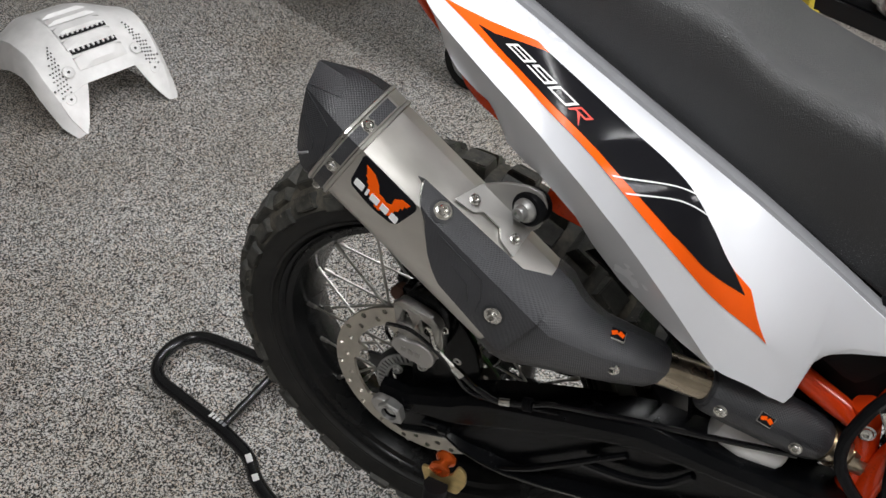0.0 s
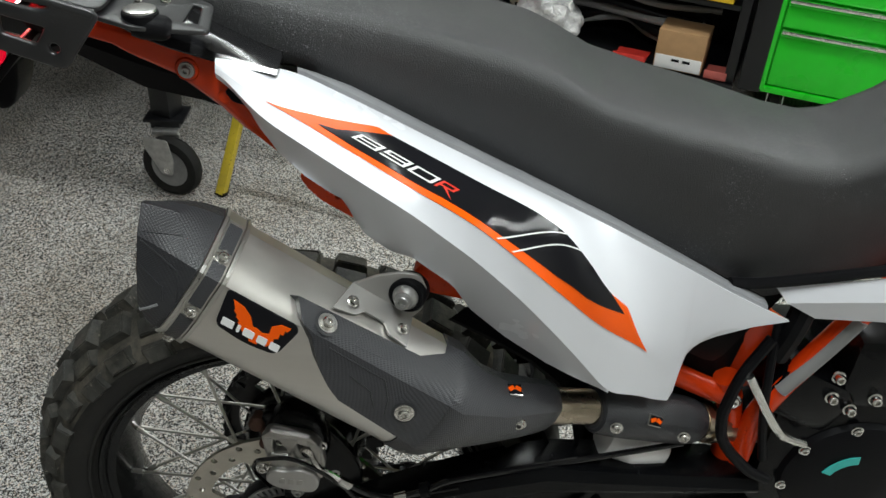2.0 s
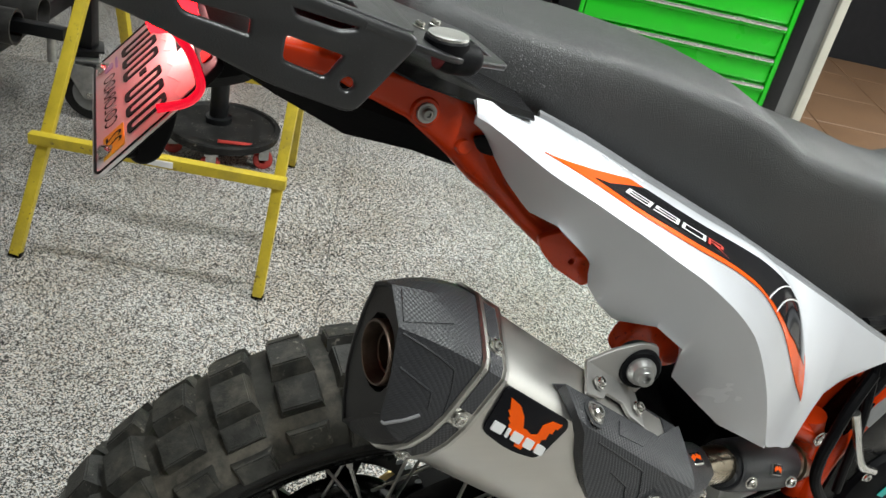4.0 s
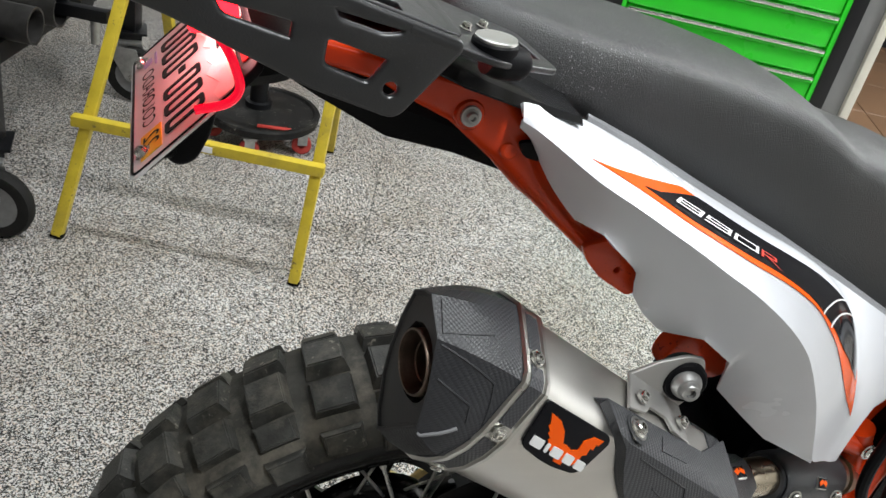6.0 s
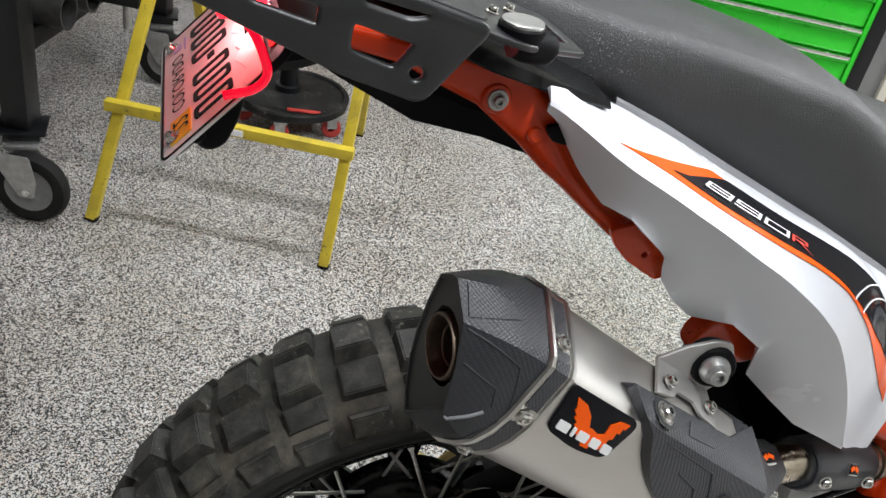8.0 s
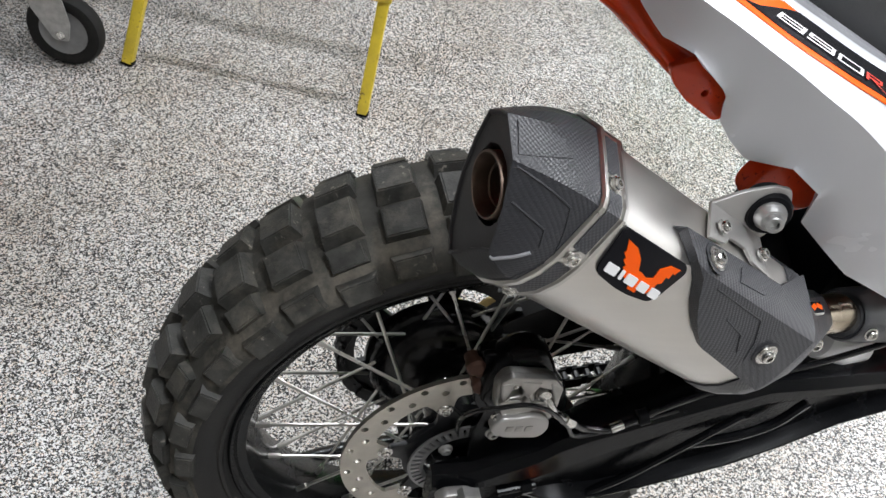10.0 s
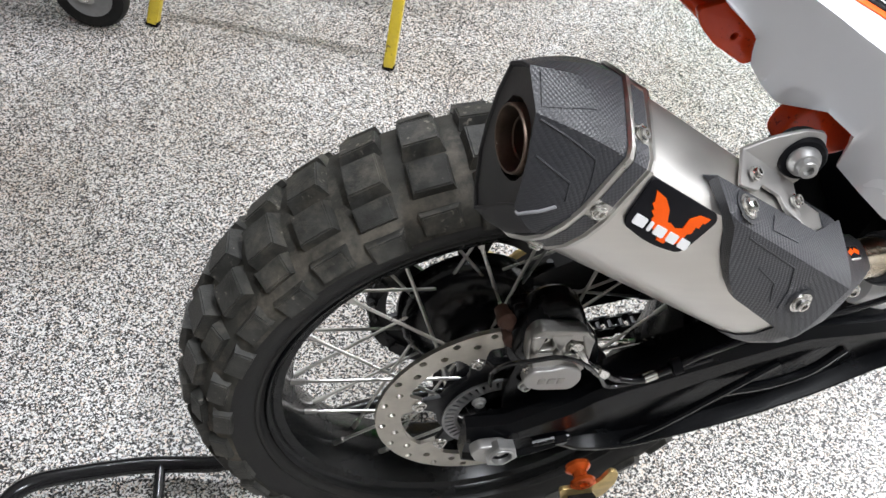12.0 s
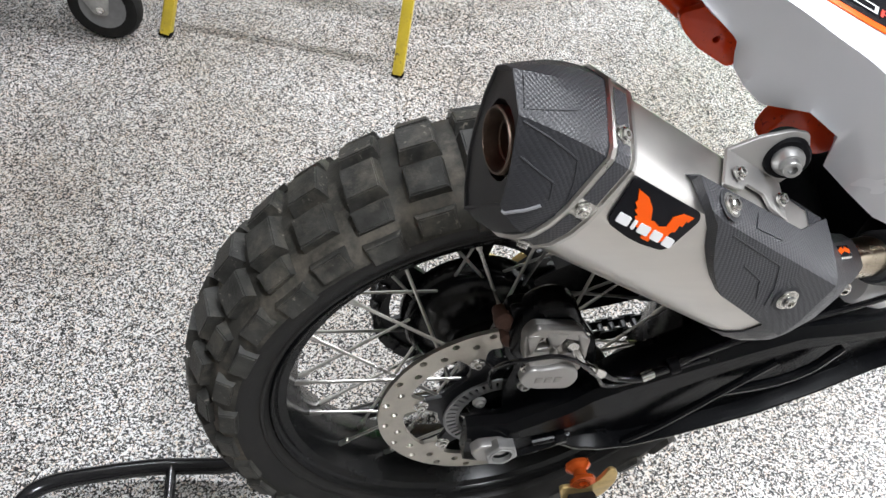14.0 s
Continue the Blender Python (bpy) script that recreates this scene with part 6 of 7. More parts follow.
    plate_lamp = part("plate_lamp", block(lamp_at + nz * s * 0.004, (0.07, 0.014, 0.006), m.to_3x3(), 0.002), M_BLACK_PLASTIC, holder, "small unseen lamp added over the number plate")
    part("lens", block(lamp_at, (0.06, 0.01, 0.003), m.to_3x3(), 0.001), glow("plate_lamp_pink", (1.0, 0.5, 0.5), 42.0), plate_lamp)
    # plate frame edge, no lamp: the red light it catches is given as emission
    rim = [(-0.223, -0.032, 1.022), (-0.206, -0.032, 1.027), (-0.199, -0.031, 1.036), (-0.202, -0.031, 1.048), (-0.207, -0.028, 1.058), (-0.214, -0.014, 1.064)]
    part("plate_frame_glow", tube(rim, 0.0027, 8), M_TAIL_EDGE, bike, "red plate frame edge with the tail light's glow put in")


def plate_words(owner, m, words, x, y, height, width, material):
    cu = bpy.data.curves.new("t", "FONT")
    cu.body = words
    ob = new("t", cu)
    me = bpy.data.meshes.new_from_object(ob.evaluated_get(bpy.context.evaluated_depsgraph_get()))
    bm = bmesh.new()
    bm.from_mesh(me)
    bpy.data.objects.remove(ob)
    bpy.data.curves.remove(cu)
    bpy.data.meshes.remove(me)
    w, h = max(v.co.x for v in bm.verts), max(v.co.y for v in bm.verts)
    for v in bm.verts:
        v.co = m @ Vector((x + width * v.co.x / w, y + height * v.co.y / h, 0))
    part("plate_lettering", bm, material, owner)


build_wheel()
build_brake()
build_swingarm()
build_exhaust()
side_panel = build_panel()
build_seat()
build_frame()
build_tail()

# ---- paddock stand ----
def build_stand():
    st = thing("paddock_stand", (-0.3, 0.08, 0.0), "gloss black tubular rear paddock stand holding the wheel up", "paddock stand")
    loop = [(0.06, -0.125, 0.04), (-0.1, -0.1, 0.035), (-0.22, -0.055, 0.032), (-0.285, -0.025, 0.032), (-0.33, 0.01, 0.032), (-0.415, 0.037, 0.032), (-0.5, 0.055, 0.032), (-0.572, 0.07, 0.032), (-0.602, 0.095, 0.032), (-0.612, 0.135, 0.032), (-0.602, 0.175, 0.032), (-0.57, 0.2, 0.032), (-0.5, 0.207, 0.032), (-0.42, 0.208, 0.032), (-0.36, 0.2, 0.034), (-0.3, 0.19, 0.045), (-0.22, 0.215, 0.05), (-0.1, 0.255, 0.045), (0.06, 0.275, 0.04)]
    part("handle_loop", tube(loop, 0.0125, 16, 5), M_BLACK_GLOSS, st)
    part("crossbar", tube([(-0.405, 0.045, 0.034), (-0.395, 0.2, 0.034)], 0.008, 12, bend=False), M_BLACK_GLOSS, st)
    for y, s in ((-0.118, 1), (0.264, -1)):
        part("upright", tube([(0.05, y, 0.04), (0.075, y, 0.2), (0.078, y + s * 0.012, 0.372)], 0.014, 12), M_BLACK_GLOSS, st)
        part("wheel", revolve([(-0.014, 0.012), (-0.014, 0.032), (-0.01, 0.038), (0.01, 0.038), (0.014, 0.032), (0.014, 0.012)], (0.07, y - s * 0.03, 0.038), (0, 1, 0), 24), M_CASTER, st)
    hook = slab(rounded([(-0.022, -0.034), (0.022, -0.036), (0.034, -0.01), (0.034, 0.012), (0.025, 0.02), (0.017, 0.0), (0.0, -0.014), (-0.017, -0.004), (-0.027, -0.004)], 0.006), 0.005, plane_at((0.08, -0.094, 0.408), (1, 0, 0.1), (0, 0, 1)), 0.0008)
    part("hook", hook, M_GOLD, st, "gold passivated steel hook")
    part("hook", slab(rounded([(-0.03, -0.04), (0.03, -0.045), (0.04, -0.01), (0.02, 0.0), (0.0, -0.018), (-0.02, 0.0), (-0.036, 0.01)], 0.006), 0.005, plane_at((0.08, 0.24, 0.408), (1, 0, 0.1), (0, 0, 1)), 0.0008), M_GOLD, st)
    part("hook_socket", tube([(0.079, -0.106, 0.36), (0.079, -0.104, 0.388)], 0.016, 14, bend=False), M_BLACK_PLASTIC, st)
    # maker's sleeve and stickers, lettering as plain bars
    d = Vector((-0.085, 0.018, 0)).normalized()
    a = Vector((-0.415, 0.037, 0.032))
    across = Vector((-d.y, d.x, 0))
    for i, (w, hgt) in enumerate(((0.006, 0.011), (0.0045, 0.0085), (0.0055, 0.008), (0.005, 0.0075), (0.0065, 0.007))):
        c = a + d * (0.019 - i * 0.0085) + across * -0.004 + Vector((0, 0, 0.0126))
        part("label_bar", block(c, (w, hgt, 0.0012), axes(d, across, (0, 0, 1)), 0.0004), M_PLATE if i < 3 else M_STRIP_GREY, st)
    for p, q in (((-0.318, 0.0, 0.0455), (0.018, 0.011, 0.001)), ((-0.285, -0.027, 0.0455), (0.014, 0.011, 0.001))):
        part("sticker", block(p, q, Matrix.Rotation(radians(-40), 3, "Z"), 0.0003), M_PLATE, st)


# ---- aluminium skid plate on the floor ----
def build_skid_plate():
    c = Vector((-1.2735, 0.7745, 0))
    across = Vector((0.266, 0.964, 0)).normalized()
    back = Vector((-0.964, 0.266, 0)).normalized()
    rise = ((0.0, 0.004), (0.03, 0.058), (0.057, 0.11), (0.088, 0.14), (0.12, 0.166), (0.165, 0.192), (0.204, 0.205), (0.254, 0.207), (0.32, 0.196), (0.4, 0.165))

    def at(u, v, lift=0.0):
        """A place on the plate: u up its length, v across."""
        z = float(np.interp(u, [r[0] for r in rise], [r[1] for r in rise]))
        fall = float(np.interp(u, (0.0, 0.05, 0.15, 0.25, 0.4), (0.0, 0.36, 0.08, 0.3, 0.6)))
        return c + back * u + across * v + Vector((0, 0, z - fall * max(0.0, abs(v) - 0.075) + lift))

    def out(u, v):
        a = at(u + 0.008, v) - at(u - 0.008, v)
        b = at(u, v + 0.004) - at(u, v - 0.004)
        n = a.cross(b).normalized()
        return n if n.z > 0 else -n

    def wide(u):
        return float(np.interp(u, (0.0, 0.03, 0.1, 0.2, 0.4), (0.131, 0.148, 0.163, 0.168, 0.15)))

    thg = thing("skid_plate", tuple(c), "bare aluminium engine skid plate lying on the floor", "skid plate")
    us = (0.057, 0.07, 0.088, 0.104, 0.12, 0.142, 0.165, 0.185, 0.204, 0.23, 0.254, 0.285, 0.32, 0.36, 0.4)
    rows = [[at(u, wide(u) * k) for k in (-1, -0.85, -0.7, -0.55, -0.45, -0.22, 0, 0.22, 0.45, 0.55, 0.7, 0.85, 1)] for u in us]
    body = part("body", thicken(sheet(rows), 0.004), M_ALU_PALE, thg, "", 24)
    for s in (-1, 1):
        leg = []
        for i in range(7):
            u = 0.057 * i / 6
            inner = 0.126 - 0.056 * (i / 6) ** 0.9
            leg.append([at(u, s * (inner + (wide(u) - inner) * k / 4)) for k in range(5)])
        part("leg", thicken(sheet(leg), 0.004), M_ALU_PALE, thg, "", 24)
        edge = []
        for u in (0.0, 0.02, 0.04, *us):
            drop = float(np.interp(u, (0.0, 0.06, 0.15, 0.3, 0.4), (0.004, 0.04, 0.055, 0.07, 0.07)))
            edge.append([at(u, s * wide(u)), at(u, s * (wide(u) + 0.011), -drop * 0.3), at(u, s * (wide(u) + 0.022), -drop)])
        part("side_flange", thicken(sheet(edge), 0.004), M_ALU_PALE, thg, "", 24)
        for u, v in ((0.088, 0.099), (0.051, 0.126)):
            part("dimple", revolve([(0.0015, 0.0165), (0.003, 0.0145), (0.001, 0.011), (0.0006, 0.004)], at(u, s * v, 0.005), out(u, s * v), 24), M_ALU_PALE, thg)
            # dark discs on the surface stand in for the shaded insides of holes
            part("dimple_hole_dark", revolve([(0.0018, 0.0035), (0.0026, 0.003), (0.0026, 0.0001)], at(u, s * v, 0.005), out(u, s * v), 12), M_DARK, thg)
        for u, v in ((0.052, 0.08), (0.02, 0.115), (0.03, 0.142), (0.075, 0.153), (0.012, 0.13)):
            part("bolt_hole_dark", revolve([(0.002, 0.003), (0.0026, 0.0028), (0.0026, 0.0001)], at(u, s * v, 0.001), out(u, s * v), 10), M_DARK, thg)
        # the vent rows too are dark discs in place of shaded holes
        dots = []
        for i in range(15):
            for j in range(4):
                u = 0.052 + i * 0.0074
                v = 0.114 + j * 0.0086 + (i % 2) * 0.0043 - i * 0.0003
                if j > 3.2 - max(0, i - 7) * 0.42:
                    continue
                dots.append(revolve([(0.001, 0.0022), (0.0032, 0.0021), (0.0032, 0.0001)], at(u, s * v, 0.0012), out(u, s * v), 8))
        part("vent_hole_dots", merge(*dots), M_DARK, body, "rows of dark discs standing in for small drilled holes")
    # pressed louvres across the top, two of them with a row of slots
    for u, w in ((0.098, 0.07), (0.143, 0.07), (0.186, 0.068), (0.23, 0.066), (0.27, 0.062)):
        shape = []
        for k in range(7):
            v = w * (k / 3 - 1)
            lift = 0.009 if abs(k - 3) < 3 else 0.0
            shape.append([at(u - 0.017, v, 0.003), at(u - 0.012, v, 0.004 + lift), at(u + 0.006, v, 0.004 + lift), at(u + 0.012, v, 0.003)])
        part("louvre", sheet(shape), M_ALU_PALE, body, "", 30)
    for u in (0.121, 0.166):
        # black sheet gives the slots their inner shade
        part("slot_shade", thicken(sheet([[at(u - 0.006, v, 0.0035), at(u + 0.007, v, 0.0035)] for v in (-0.066, -0.03, 0, 0.03, 0.066)]), 0.001), M_DARK, body)
        for k in range(9):
            v = -0.058 + k * 0.0145
            part("slot_tooth", block(at(u + 0.001, v, 0.006), (0.008, 0.006, 0.005), axes(at(u + 0.01, v) - at(u - 0.01, v), across, out(u, v)), 0.001, 1), M_ALU_PALE, body)


# ---- yellow folding sawhorse ----
def build_sawhorse():
    th = thing("sawhorse", (-0.16, 1.45, 0.0), "worn yellow steel folding sawhorse", "sawhorse")
    fr, fl = Vector((0.107, 1.215, 0)), Vector((-0.433, 1.415, 0))
    d = (fl - fr).normalized()
    b = Vector((0.3473, 0.9377, 0))
    rise = Vector((b.x * 0.176, b.y * 0.176, 1))
    hgt = 0.78

    def bar(name, p, q, w=0.026, h=0.026):
        part(name, beam(p, q, w, h, tuple(b), 0.003), M_YELLOW, th)

    tr, tl = Vector((0.174, 1.361, 0.439)), Vector((-0.29, 1.572, 0.539))
    lr, ll = (tr - fr) / tr.z, (tl - fl) / tl.z
    bar("leg", fr + Vector((0, 0, 0.004)), fr + lr * hgt)
    bar("leg", fl + Vector((0, 0, 0.004)), fl + ll * hgt)
    out = -b * 0.024
    bar("crossbar", fr + lr * 0.28 - d * 0.02 + out, fl + ll * 0.28 + d * 0.03 + out)
    part("crossbar_label", block((fr + lr * 0.28).lerp(fl + ll * 0.28, 0.5) + out * 1.58, (0.06, 0.002, 0.016), axes(d, b, (0, 0, 1)), 0.0005), M_ALU_PALE, th)
    # rear pair
    rr, rl = fr + b * 0.75 + d * 0.05, fl + b * 0.75 - d * 0.05
    kr, kl = (fr + lr * hgt - rr) / hgt, (fl + ll * hgt - rl) / hgt
    bar("leg", rr + Vector((0, 0, 0.004)), rr + kr * (hgt - 0.01))
    bar("leg", rl + Vector((0, 0, 0.004)), rl + kl * (hgt - 0.01))
    bar("crossbar", rr + kr * 0.33 - d * 0.02 + b * 0.024, rl + kl * 0.33 + d * 0.02 + b * 0.024)
    bar("top_rail", fr + lr * hgt - d * 0.06, fl + ll * hgt + d * 0.06, 0.04, 0.05)
    for p, l in ((fr, lr), (fl, ll), (rr, kr), (rl, kl)):
        part("foot_cap", beam(p, p + l.normalized() * 0.012, 0.028, 0.028, tuple(b), 0.002), M_BLACK_PLASTIC, th)


# ---- round dolly ----
def build_dolly():
    c = Vector((0.11, 2.0, 0))
    th = thing("drum_dolly", tuple(c), "round black dolly on small red-wheeled casters", "dolly")
    part("base", revolve([(0.075, 0.0001), (0.075, 0.165), (0.078, 0.172), (0.1, 0.176), (0.105, 0.172), (0.105, 0.16), (0.098, 0.155), (0.098, 0.0001)], tuple(c), (0, 0, 1), 48), M_DOLLY, th)
    part("post", revolve([(0.098, 0.04), (0.115, 0.04), (0.118, 0.028), (0.26, 0.028), (0.26, 0.05), (0.3, 0.05), (0.3, 0.0001)], tuple(c + Vector((-0.01, 0.03, 0))), (0, 0, 1), 28), M_BLACK_STEEL, th)
    part("print_strip", block(c + Vector((0.02, -0.13, 0.1005)), (0.1, 0.02, 0.002), Matrix.Rotation(radians(-10), 3, "Z"), 0.0005), M_RED_WHEEL, th)
    for k in range(5):
        t = radians(250 + k * 72)
        p = c + Vector((0.145 * math.cos(t), 0.145 * math.sin(t), 0))
        w = part("caster", merge(block(p + Vector((0, 0, 0.068)), (0.04, 0.04, 0.008), None, 0.002), block(p + Vector((0.0, -0.014, 0.05)), (0.03, 0.003, 0.035), None, 0.001), block(p + Vector((0.0, 0.014, 0.05)), (0.03, 0.003, 0.035), None, 0.001)), M_GALV, th)
        part("caster_wheel", revolve([(-0.011, 0.01), (-0.011, 0.026), (-0.008, 0.03), (0.008, 0.03), (0.011, 0.026), (0.011, 0.01)], tuple(p + Vector((0, 0, 0.03))), (0.2, 1, 0), 24), M_RED_WHEEL, w)


# ---- steel cart with big casters, pipes lying on it ----
def build_cart():
    th = thing("steel_cart", (-0.8, 2.0, 0.0), "black steel workshop cart on large rubber casters", "cart")
    leg = Vector((-0.58, 1.5, 0))
    aside, deep = Vector((-0.938, 0.347, 0)), Vector((0.347, 0.938, 0))
    turn = axes(-aside, deep, (0, 0, 1))
    for s, d in ((0, 0), (0, 0.86), (0.95, 0), (0.95, 0.86)):
        p = leg + aside * s + deep * d
        part("leg", block(p + Vector((0, 0, 0.51)), (0.062, 0.062, 0.6), turn, 0.004), M_BLACK_STEEL, th)
        part("caster_plate", merge(block(p + Vector((0, 0, 0.206)), (0.11, 0.1, 0.008), None, 0.002), block(p + Vector((0, 0, 0.19)), (0.08, 0.075, 0.022), None, 0.004)), M_BLACK_STEEL, th)
        w = p + Vector((0.02, -0.08, 0.088))
        ax = Vector((-0.3, -0.95, 0)).normalized()
        # pressed fork: two cheeks that narrow towards the axle, and a crown above the tyre
        cheeks = []
        for e in (-1, 1):
            m = plane_at(w + ax * e * 0.028, ax.cross(Vector((0, 0, 1))), (0, 0, 1))
            fore = 1 if (m.to_3x3() @ Vector((1, 0, 0))).dot(p - w) > 0 else -1
            cheeks.append(slab(rounded([(fore * -0.016, -0.014), (fore * 0.016, -0.014), (fore * 0.062, 0.06), (fore * 0.062, 0.092), (fore * -0.012, 0.092), (fore * -0.024, 0.03)], 0.008), 0.0035, m, 0.0008))
        fk = part("caster_fork", merge(*cheeks, block(p + Vector((0.004, -0.02, 0.178)), (0.07, 0.085, 0.012), None, 0.003)), M_GALV, th)
        part("caster_tyre", revolve([(-0.017, 0.056), (-0.021, 0.07), (-0.018, 0.082), (-0.008, 0.088), (0.008, 0.088), (0.018, 0.082), (0.021, 0.07), (0.017, 0.056)], tuple(w), tuple(ax), 36), M_CASTER, fk)
        part("caster_core", revolve([(-0.014, 0.0001), (-0.02, 0.012), (-0.017, 0.018), (-0.012, 0.045), (-0.017, 0.057), (0.017, 0.057), (0.012, 0.045), (0.017, 0.018), (0.02, 0.012), (0.014, 0.0001)], tuple(w), tuple(ax), 30), M_GREY_WHEEL, fk)
        part("axle_nut", revolve([(-0.034, 0.009), (-0.032, 0.011), (0.032, 0.011), (0.034, 0.009)], tuple(w), tuple(ax), 6, True), M_CHROME, fk)
    mid = leg + aside * 0.475 + deep * 0.43
    part("deck", block(mid + Vector((0, 0, 0.83)), (1.03, 0.94, 0.04), turn, 0.004), M_BLACK_STEEL, th)
    for d in (0.0, 0.86):
        part("deck_rail", block(leg + aside * 0.475 + deep * d + Vector((0, 0, 0.39)), (0.9, 0.05, 0.05), turn, 0.004), M_BLACK_STEEL, th)
    for s in (0.02, 0.93):
        part("deck_rail", block(leg + aside * s + deep * 0.43 + Vector((0, 0, 0.39)), (0.05, 0.8, 0.05), turn, 0.004), M_BLACK_STEEL, th)
    part("shelf", block(mid + Vector((0, 0, 0.4)), (0.88, 0.8, 0.006), turn, 0.002), M_BLACK_STEEL, th)
    # pipes poke out past the legs
    for x, y, z, r in ((-0.474, 1.6, 0.452, 0.044), (-0.43, 1.74, 0.447, 0.044), (-0.375, 1.86, 0.447, 0.044)):
        e = Vector((x, y, z))
        lone("steel_pipe", thicken(tube([e, e + aside * 0.95], r, 24, bend=False, cap=False), 0.006), M_PIPE_DARK, "length of dark steel pipe lying on the cart", "pipe", "pipes on the cart")
    hang = leg + deep * 0.3 - aside * 0.13
    part("drop_bolt", tube([hang + Vector((0, 0, 0.37)), hang + Vector((0, 0, 0.44))], 0.011, 12, bend=False), M_GALV, th)
    part("side_bracket", block(leg - aside * 0.09 + deep * 0.3 + Vector((0, 0, 0.445)), (0.15, 0.03, 0.03), turn, 0.003), M_BLACK_STEEL, th)


# ---- green tool chest ----
def build_chest():
    th = thing("tool_chest", tuple(wall_place(0.36, 0.25)), "bright green roller tool chest with black corners and chrome drawer rails", "tool chest")
    rot = axes(ALONG, INTO, (0, 0, 1))

    def box(s0, s1, d0, d1, z0, z1, bevel=0.003):
        return block(wall_place((s0 + s1) / 2, (d0 + d1) / 2, (z0 + z1) / 2), (s1 - s0, d1 - d0, z1 - z0), rot, bevel)

    part("carcass", box(0.012, 0.718, 0.03, 0.5, 0.085, 1.0), M_GREEN, th)
    part("corner_post", box(-0.075, 0.005, 0.0, 0.5, 0.07, 1.0, 0.008), M_BLACK_STEEL, th)
    part("corner_post", box(0.73, 0.782, -0.005, 0.5, 0.07, 1.0, 0.008), M_BLACK_STEEL, th)
    part("face_frame", box(0.0, 0.015, 0.0, 0.05, 0.085, 1.0, 0.002), M_GREEN, th)
    part("face_frame", box(0.715, 0.733, 0.0, 0.05, 0.085, 1.0, 0.002), M_GREEN, th)
    part("base_rail", box(-0.04, 0.75, 0.005, 0.5, 0.075, 0.1, 0.004), M_GREEN, th)
    rails = (0.299, 0.405, 0.502, 0.618, 0.735, 0.85, 0.965)
    low = 0.105
    for z in rails:
        dr = part("drawer", box(0.02, 0.712, 0.008, 0.04, low, z - 0.018, 0.004), M_GREEN, th)
        part("drawer_lip", box(0.02, 0.712, -0.004, 0.03, z - 0.016, z - 0.004, 0.004), M_GREEN, dr)
        part("drawer_rail", box(0.024, 0.708, -0.014, 0.004, z - 0.004, z + 0.009, 0.004), M_HANDLE, dr, "polished full-width drawer rail")
        low = z + 0.014
    for s in (0.06, 0.67):
        cs = part("caster", merge(box(s - 0.04, s + 0.04, 0.04, 0.12, 0.066, 0.075, 0.002), box(s - 0.03, s - 0.025, 0.05, 0.11, 0.025, 0.068, 0.001), box(s + 0.025, s + 0.03, 0.05, 0.11, 0.025, 0.068, 0.001)), M_GALV, th)
        part("caster_wheel", revolve([(-0.018, 0.008), (-0.018, 0.028), (-0.014, 0.032), (0.014, 0.032), (0.018, 0.028), (0.018, 0.008)], tuple(wall_place(s, 0.08, 0.032)), tuple(ALONG), 24), M_CASTER, cs)


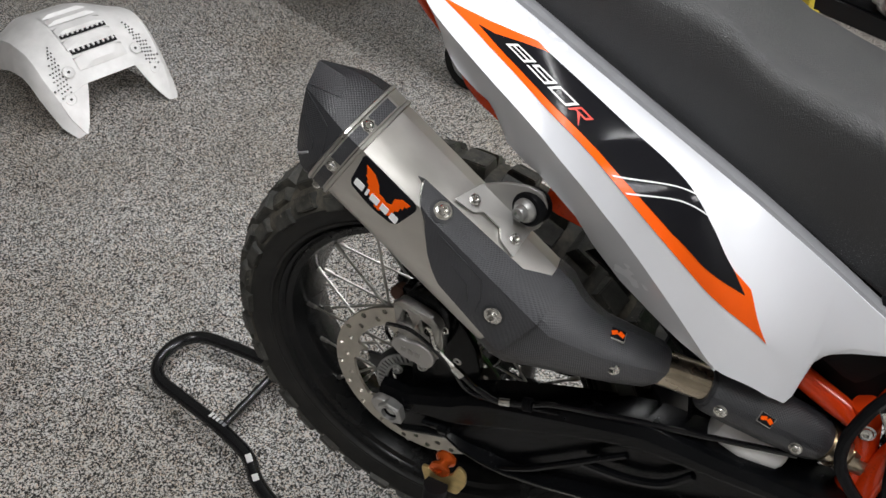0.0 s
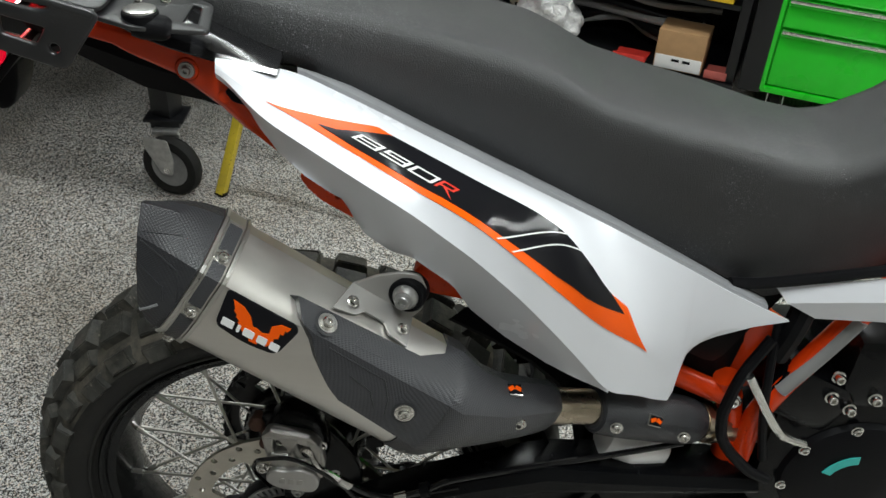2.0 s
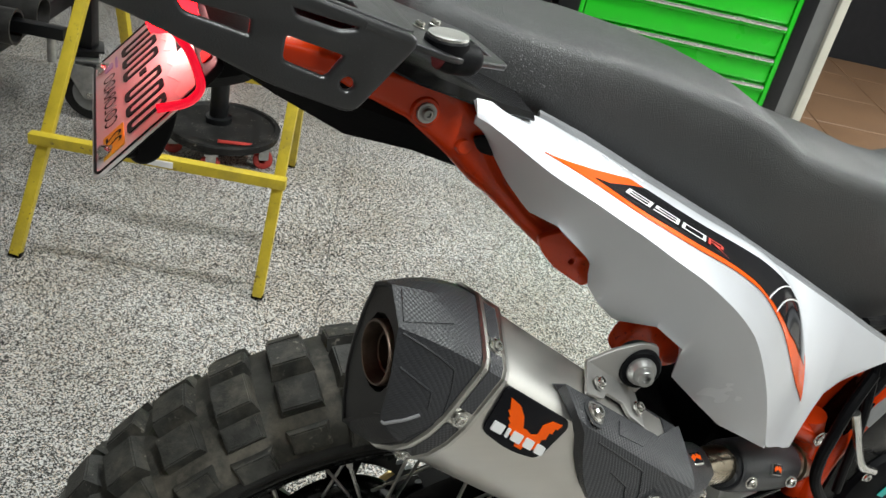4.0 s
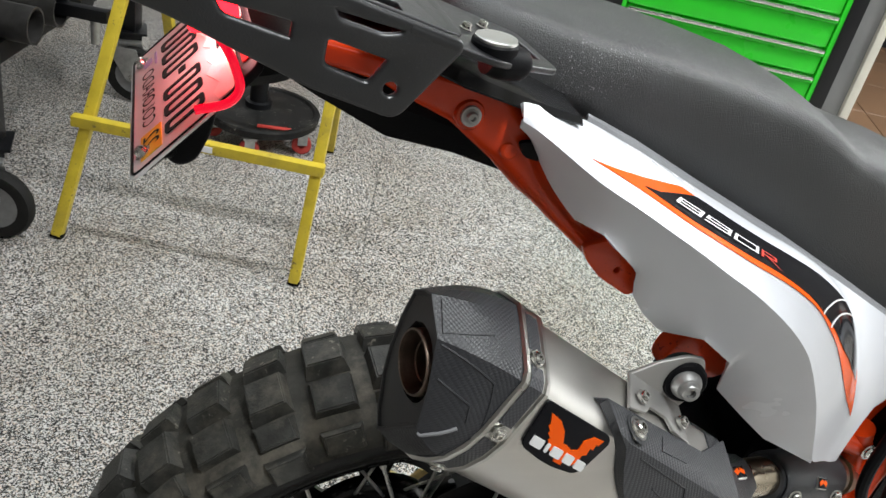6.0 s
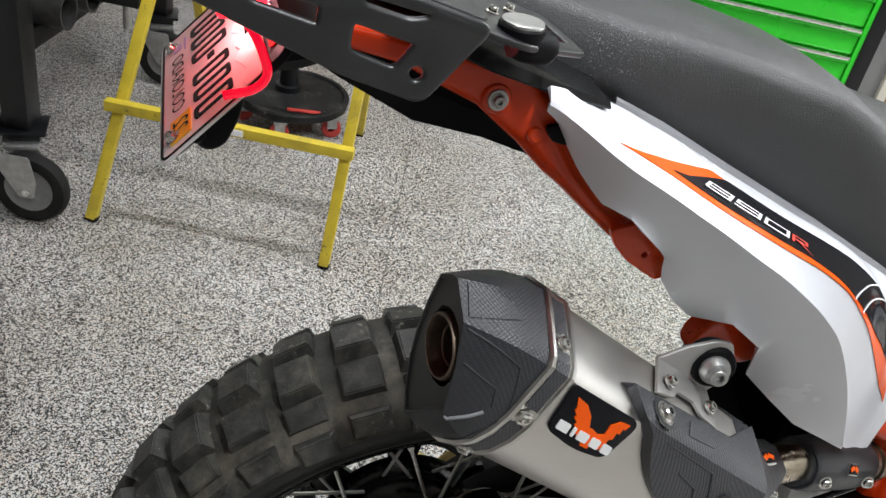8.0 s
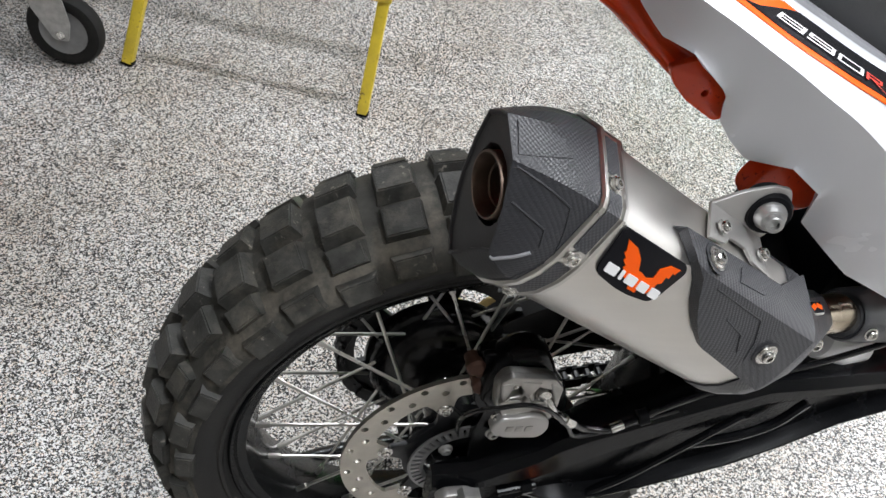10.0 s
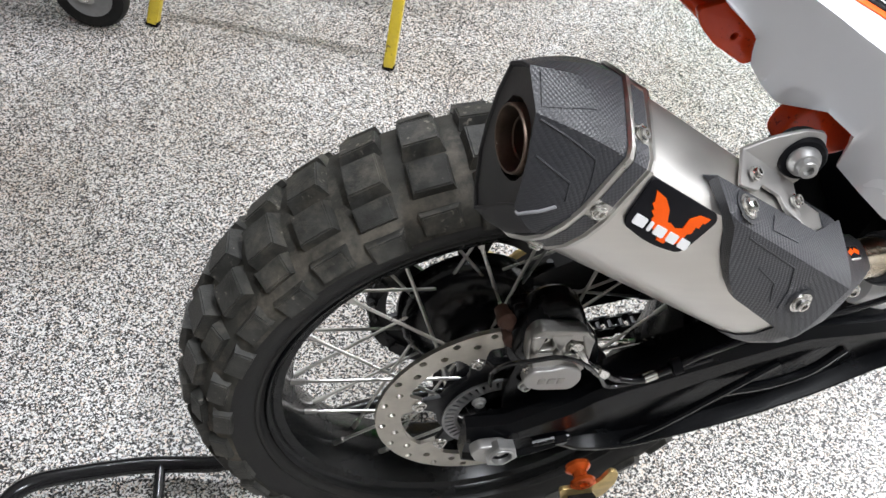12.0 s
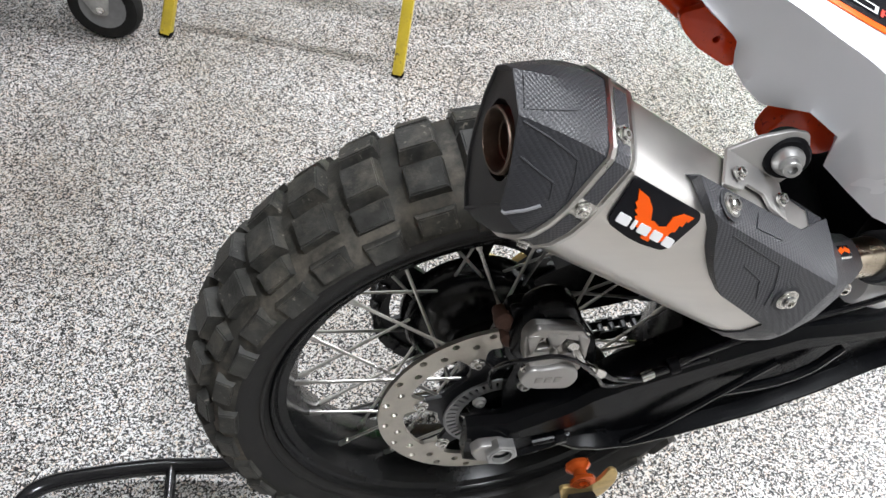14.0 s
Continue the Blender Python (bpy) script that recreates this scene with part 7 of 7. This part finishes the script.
# ---- clutter left of the chest ----
def build_clutter():
    rot = axes(ALONG, INTO, (0, 0, 1))
    rack = thing("storage_rack", tuple(wall_place(-0.6, 0.25)), "black steel storage rack full of dark odds and ends", "storage rack")
    for z in (0.055, 0.33, 0.7):
        part("shelf", block(wall_place(-0.62, 0.27, z), (1.05, 0.42, 0.02), rot, 0.003), M_BLACK_STEEL, rack)
    for s in (-1.13, -0.11):
        for d in (0.06, 0.46):
            part("post", block(wall_place(s, d, 0.5), (0.035, 0.035, 0.98), rot, 0.003), M_BLACK_STEEL, rack)
    part("back_panel", block(wall_place(-0.62, 0.49, 0.5), (1.06, 0.01, 0.98), rot, 0.0), M_DARK, rack)
    part("kick_plate", block(wall_place(-0.62, 0.03, 0.034), (1.06, 0.012, 0.064), rot, 0.002), M_BLACK_STEEL, rack)
    board = block(wall_place(-1.175, 0.0, 0.2), (0.03, 0.09, 0.4), rot @ Matrix.Rotation(radians(6), 3, "Y"), 0.004)
    lone("orange_board", board, M_ORANGE_VINYL, "bright orange board leaning on the storage rack", "board")
    pipe = merge(tube([wall_place(-1.06, 0.13, 0.115), wall_place(-0.9, 0.16, 0.118)], 0.032, 20, bend=False), tube([wall_place(-1.068, 0.13, 0.115), wall_place(-1.05, 0.131, 0.115)], 0.038, 20, bend=False))
    lone("plastic_pipe", pipe, M_TRIM_GREY, "short grey plastic pipe lying on the rack", "pipe")
    lean = rot @ Matrix.Rotation(radians(28), 3, "X") @ Matrix.Rotation(radians(-14), 3, "Y")
    carton = thing("paper_carton", tuple(wall_place(-0.9, 0.22, 0.066)), "cream paper carton with a black printed frame on the rack", "box")
    part("carton", block(wall_place(-0.9, 0.26, 0.17), (0.2, 0.15, 0.18), lean, 0.006), pbr("cream_card", (0.62, 0.58, 0.47), 0.7, var=0.1, scale=20.0), carton)
    for dx, dz, w, h in ((-0.03, 0.045, 0.1, 0.006), (-0.03, -0.03, 0.1, 0.006), (-0.077, 0.008, 0.006, 0.08)):
        part("print_bar", block(wall_place(-0.9, 0.26, 0.17) + lean @ Vector((dx, -0.0755, dz)), (w, 0.001, h), lean, 0.0), M_BLACK_VINYL, carton)
    box = thing("cardboard_box", tuple(wall_place(-0.3, 0.1, 0.066)), "small brown cardboard box with a white label", "box")
    part("carton", block(wall_place(-0.3, 0.12, 0.14), (0.175, 0.14, 0.145), rot, 0.003), M_CARDBOARD, box)
    part("box_label", block(wall_place(-0.3, 0.049, 0.096), (0.168, 0.002, 0.05), rot, 0.0005), M_PLATE, box)
    for i in range(2):
        part("label_bar", block(wall_place(-0.31 + i * 0.04, 0.0475, 0.106), (0.028, 0.001, 0.01), rot, 0.0), M_BLACK_VINYL, box)
    for i in range(4):
        s = -0.12 - i * 0.15
        bin_ = thing("parts_bin", tuple(wall_place(s, 0.12, 0.341)), "yellow plastic parts bin", "bin", "yellow parts bins")
        shell = merge(block(wall_place(s - 0.1, 0.14, 0.352), (0.13, 0.2, 0.012), rot, 0.003), block(wall_place(s - 0.1, 0.045, 0.372), (0.13, 0.012, 0.05), rot, 0.004), block(wall_place(s - 0.16, 0.14, 0.39), (0.008, 0.2, 0.08), rot, 0.003), block(wall_place(s - 0.04, 0.14, 0.39), (0.008, 0.2, 0.08), rot, 0.003), block(wall_place(s - 0.1, 0.235, 0.4), (0.13, 0.01, 0.1), rot, 0.003))
        part("shell", shell, M_YELLOW_BIN, bin_)
    tray = lambda s, w: merge(block(wall_place(s, 0.1, 0.072), (w, 0.12, 0.01), rot, 0.003), block(wall_place(s, 0.042, 0.084), (w, 0.006, 0.03), rot, 0.002))
    lone("red_tray", tray(-0.48, 0.12), pbr("red_plastic", (0.6, 0.04, 0.03), 0.4), "small red plastic tray on the shelf", "tray", "red trays")
    lone("red_tray", tray(-0.16, 0.08), pbr("faded_red_plastic", (0.5, 0.12, 0.1), 0.4), "faded red plastic tray on the shelf", "tray", "red trays")
    # hoses lying in the rack
    rng = random.Random(4)
    for i in range(7):
        z = 0.12 + 0.025 * i
        pts = [wall_place(-1.0 + 0.19 * k + rng.uniform(-0.04, 0.04), 0.25 + rng.uniform(-0.1, 0.1), z + rng.uniform(-0.03, 0.03)) for k in range(5)]
        pts = [Vector((p.x, p.y, max(p.z, 0.08))) for p in pts]
        lone("hose_coil", tube(pts, 0.012 + 0.004 * (i % 2), 10), M_BLACK_PLASTIC if i % 3 else M_TRIM_GREY, "black rubber hose heaped on the rack", "hose", "hoses on the rack")
    # clear bag of metal parts
    bag = bmesh.new()
    bmesh.ops.create_icosphere(bag, subdivisions=4, radius=1.0)
    c = wall_place(-0.82, 0.085, 0.15)
    for v in bag.verts:
        n = noise.noise(v.co * 2.2) * 0.25 + noise.noise(v.co * 6) * 0.12
        q = v.co * (1 + n)
        v.co = c + ALONG * q.x * 0.13 + INTO * q.y * 0.08 + Vector((0, 0, max(q.z * 0.1, -0.083)))
    lone("plastic_bag", bag, M_CLEAR_BAG, "crumpled pale plastic bag of metal parts", "bag", angle=60)


build_stand()
build_skid_plate()
build_sawhorse()
build_dolly()
build_cart()
build_chest()
build_clutter()
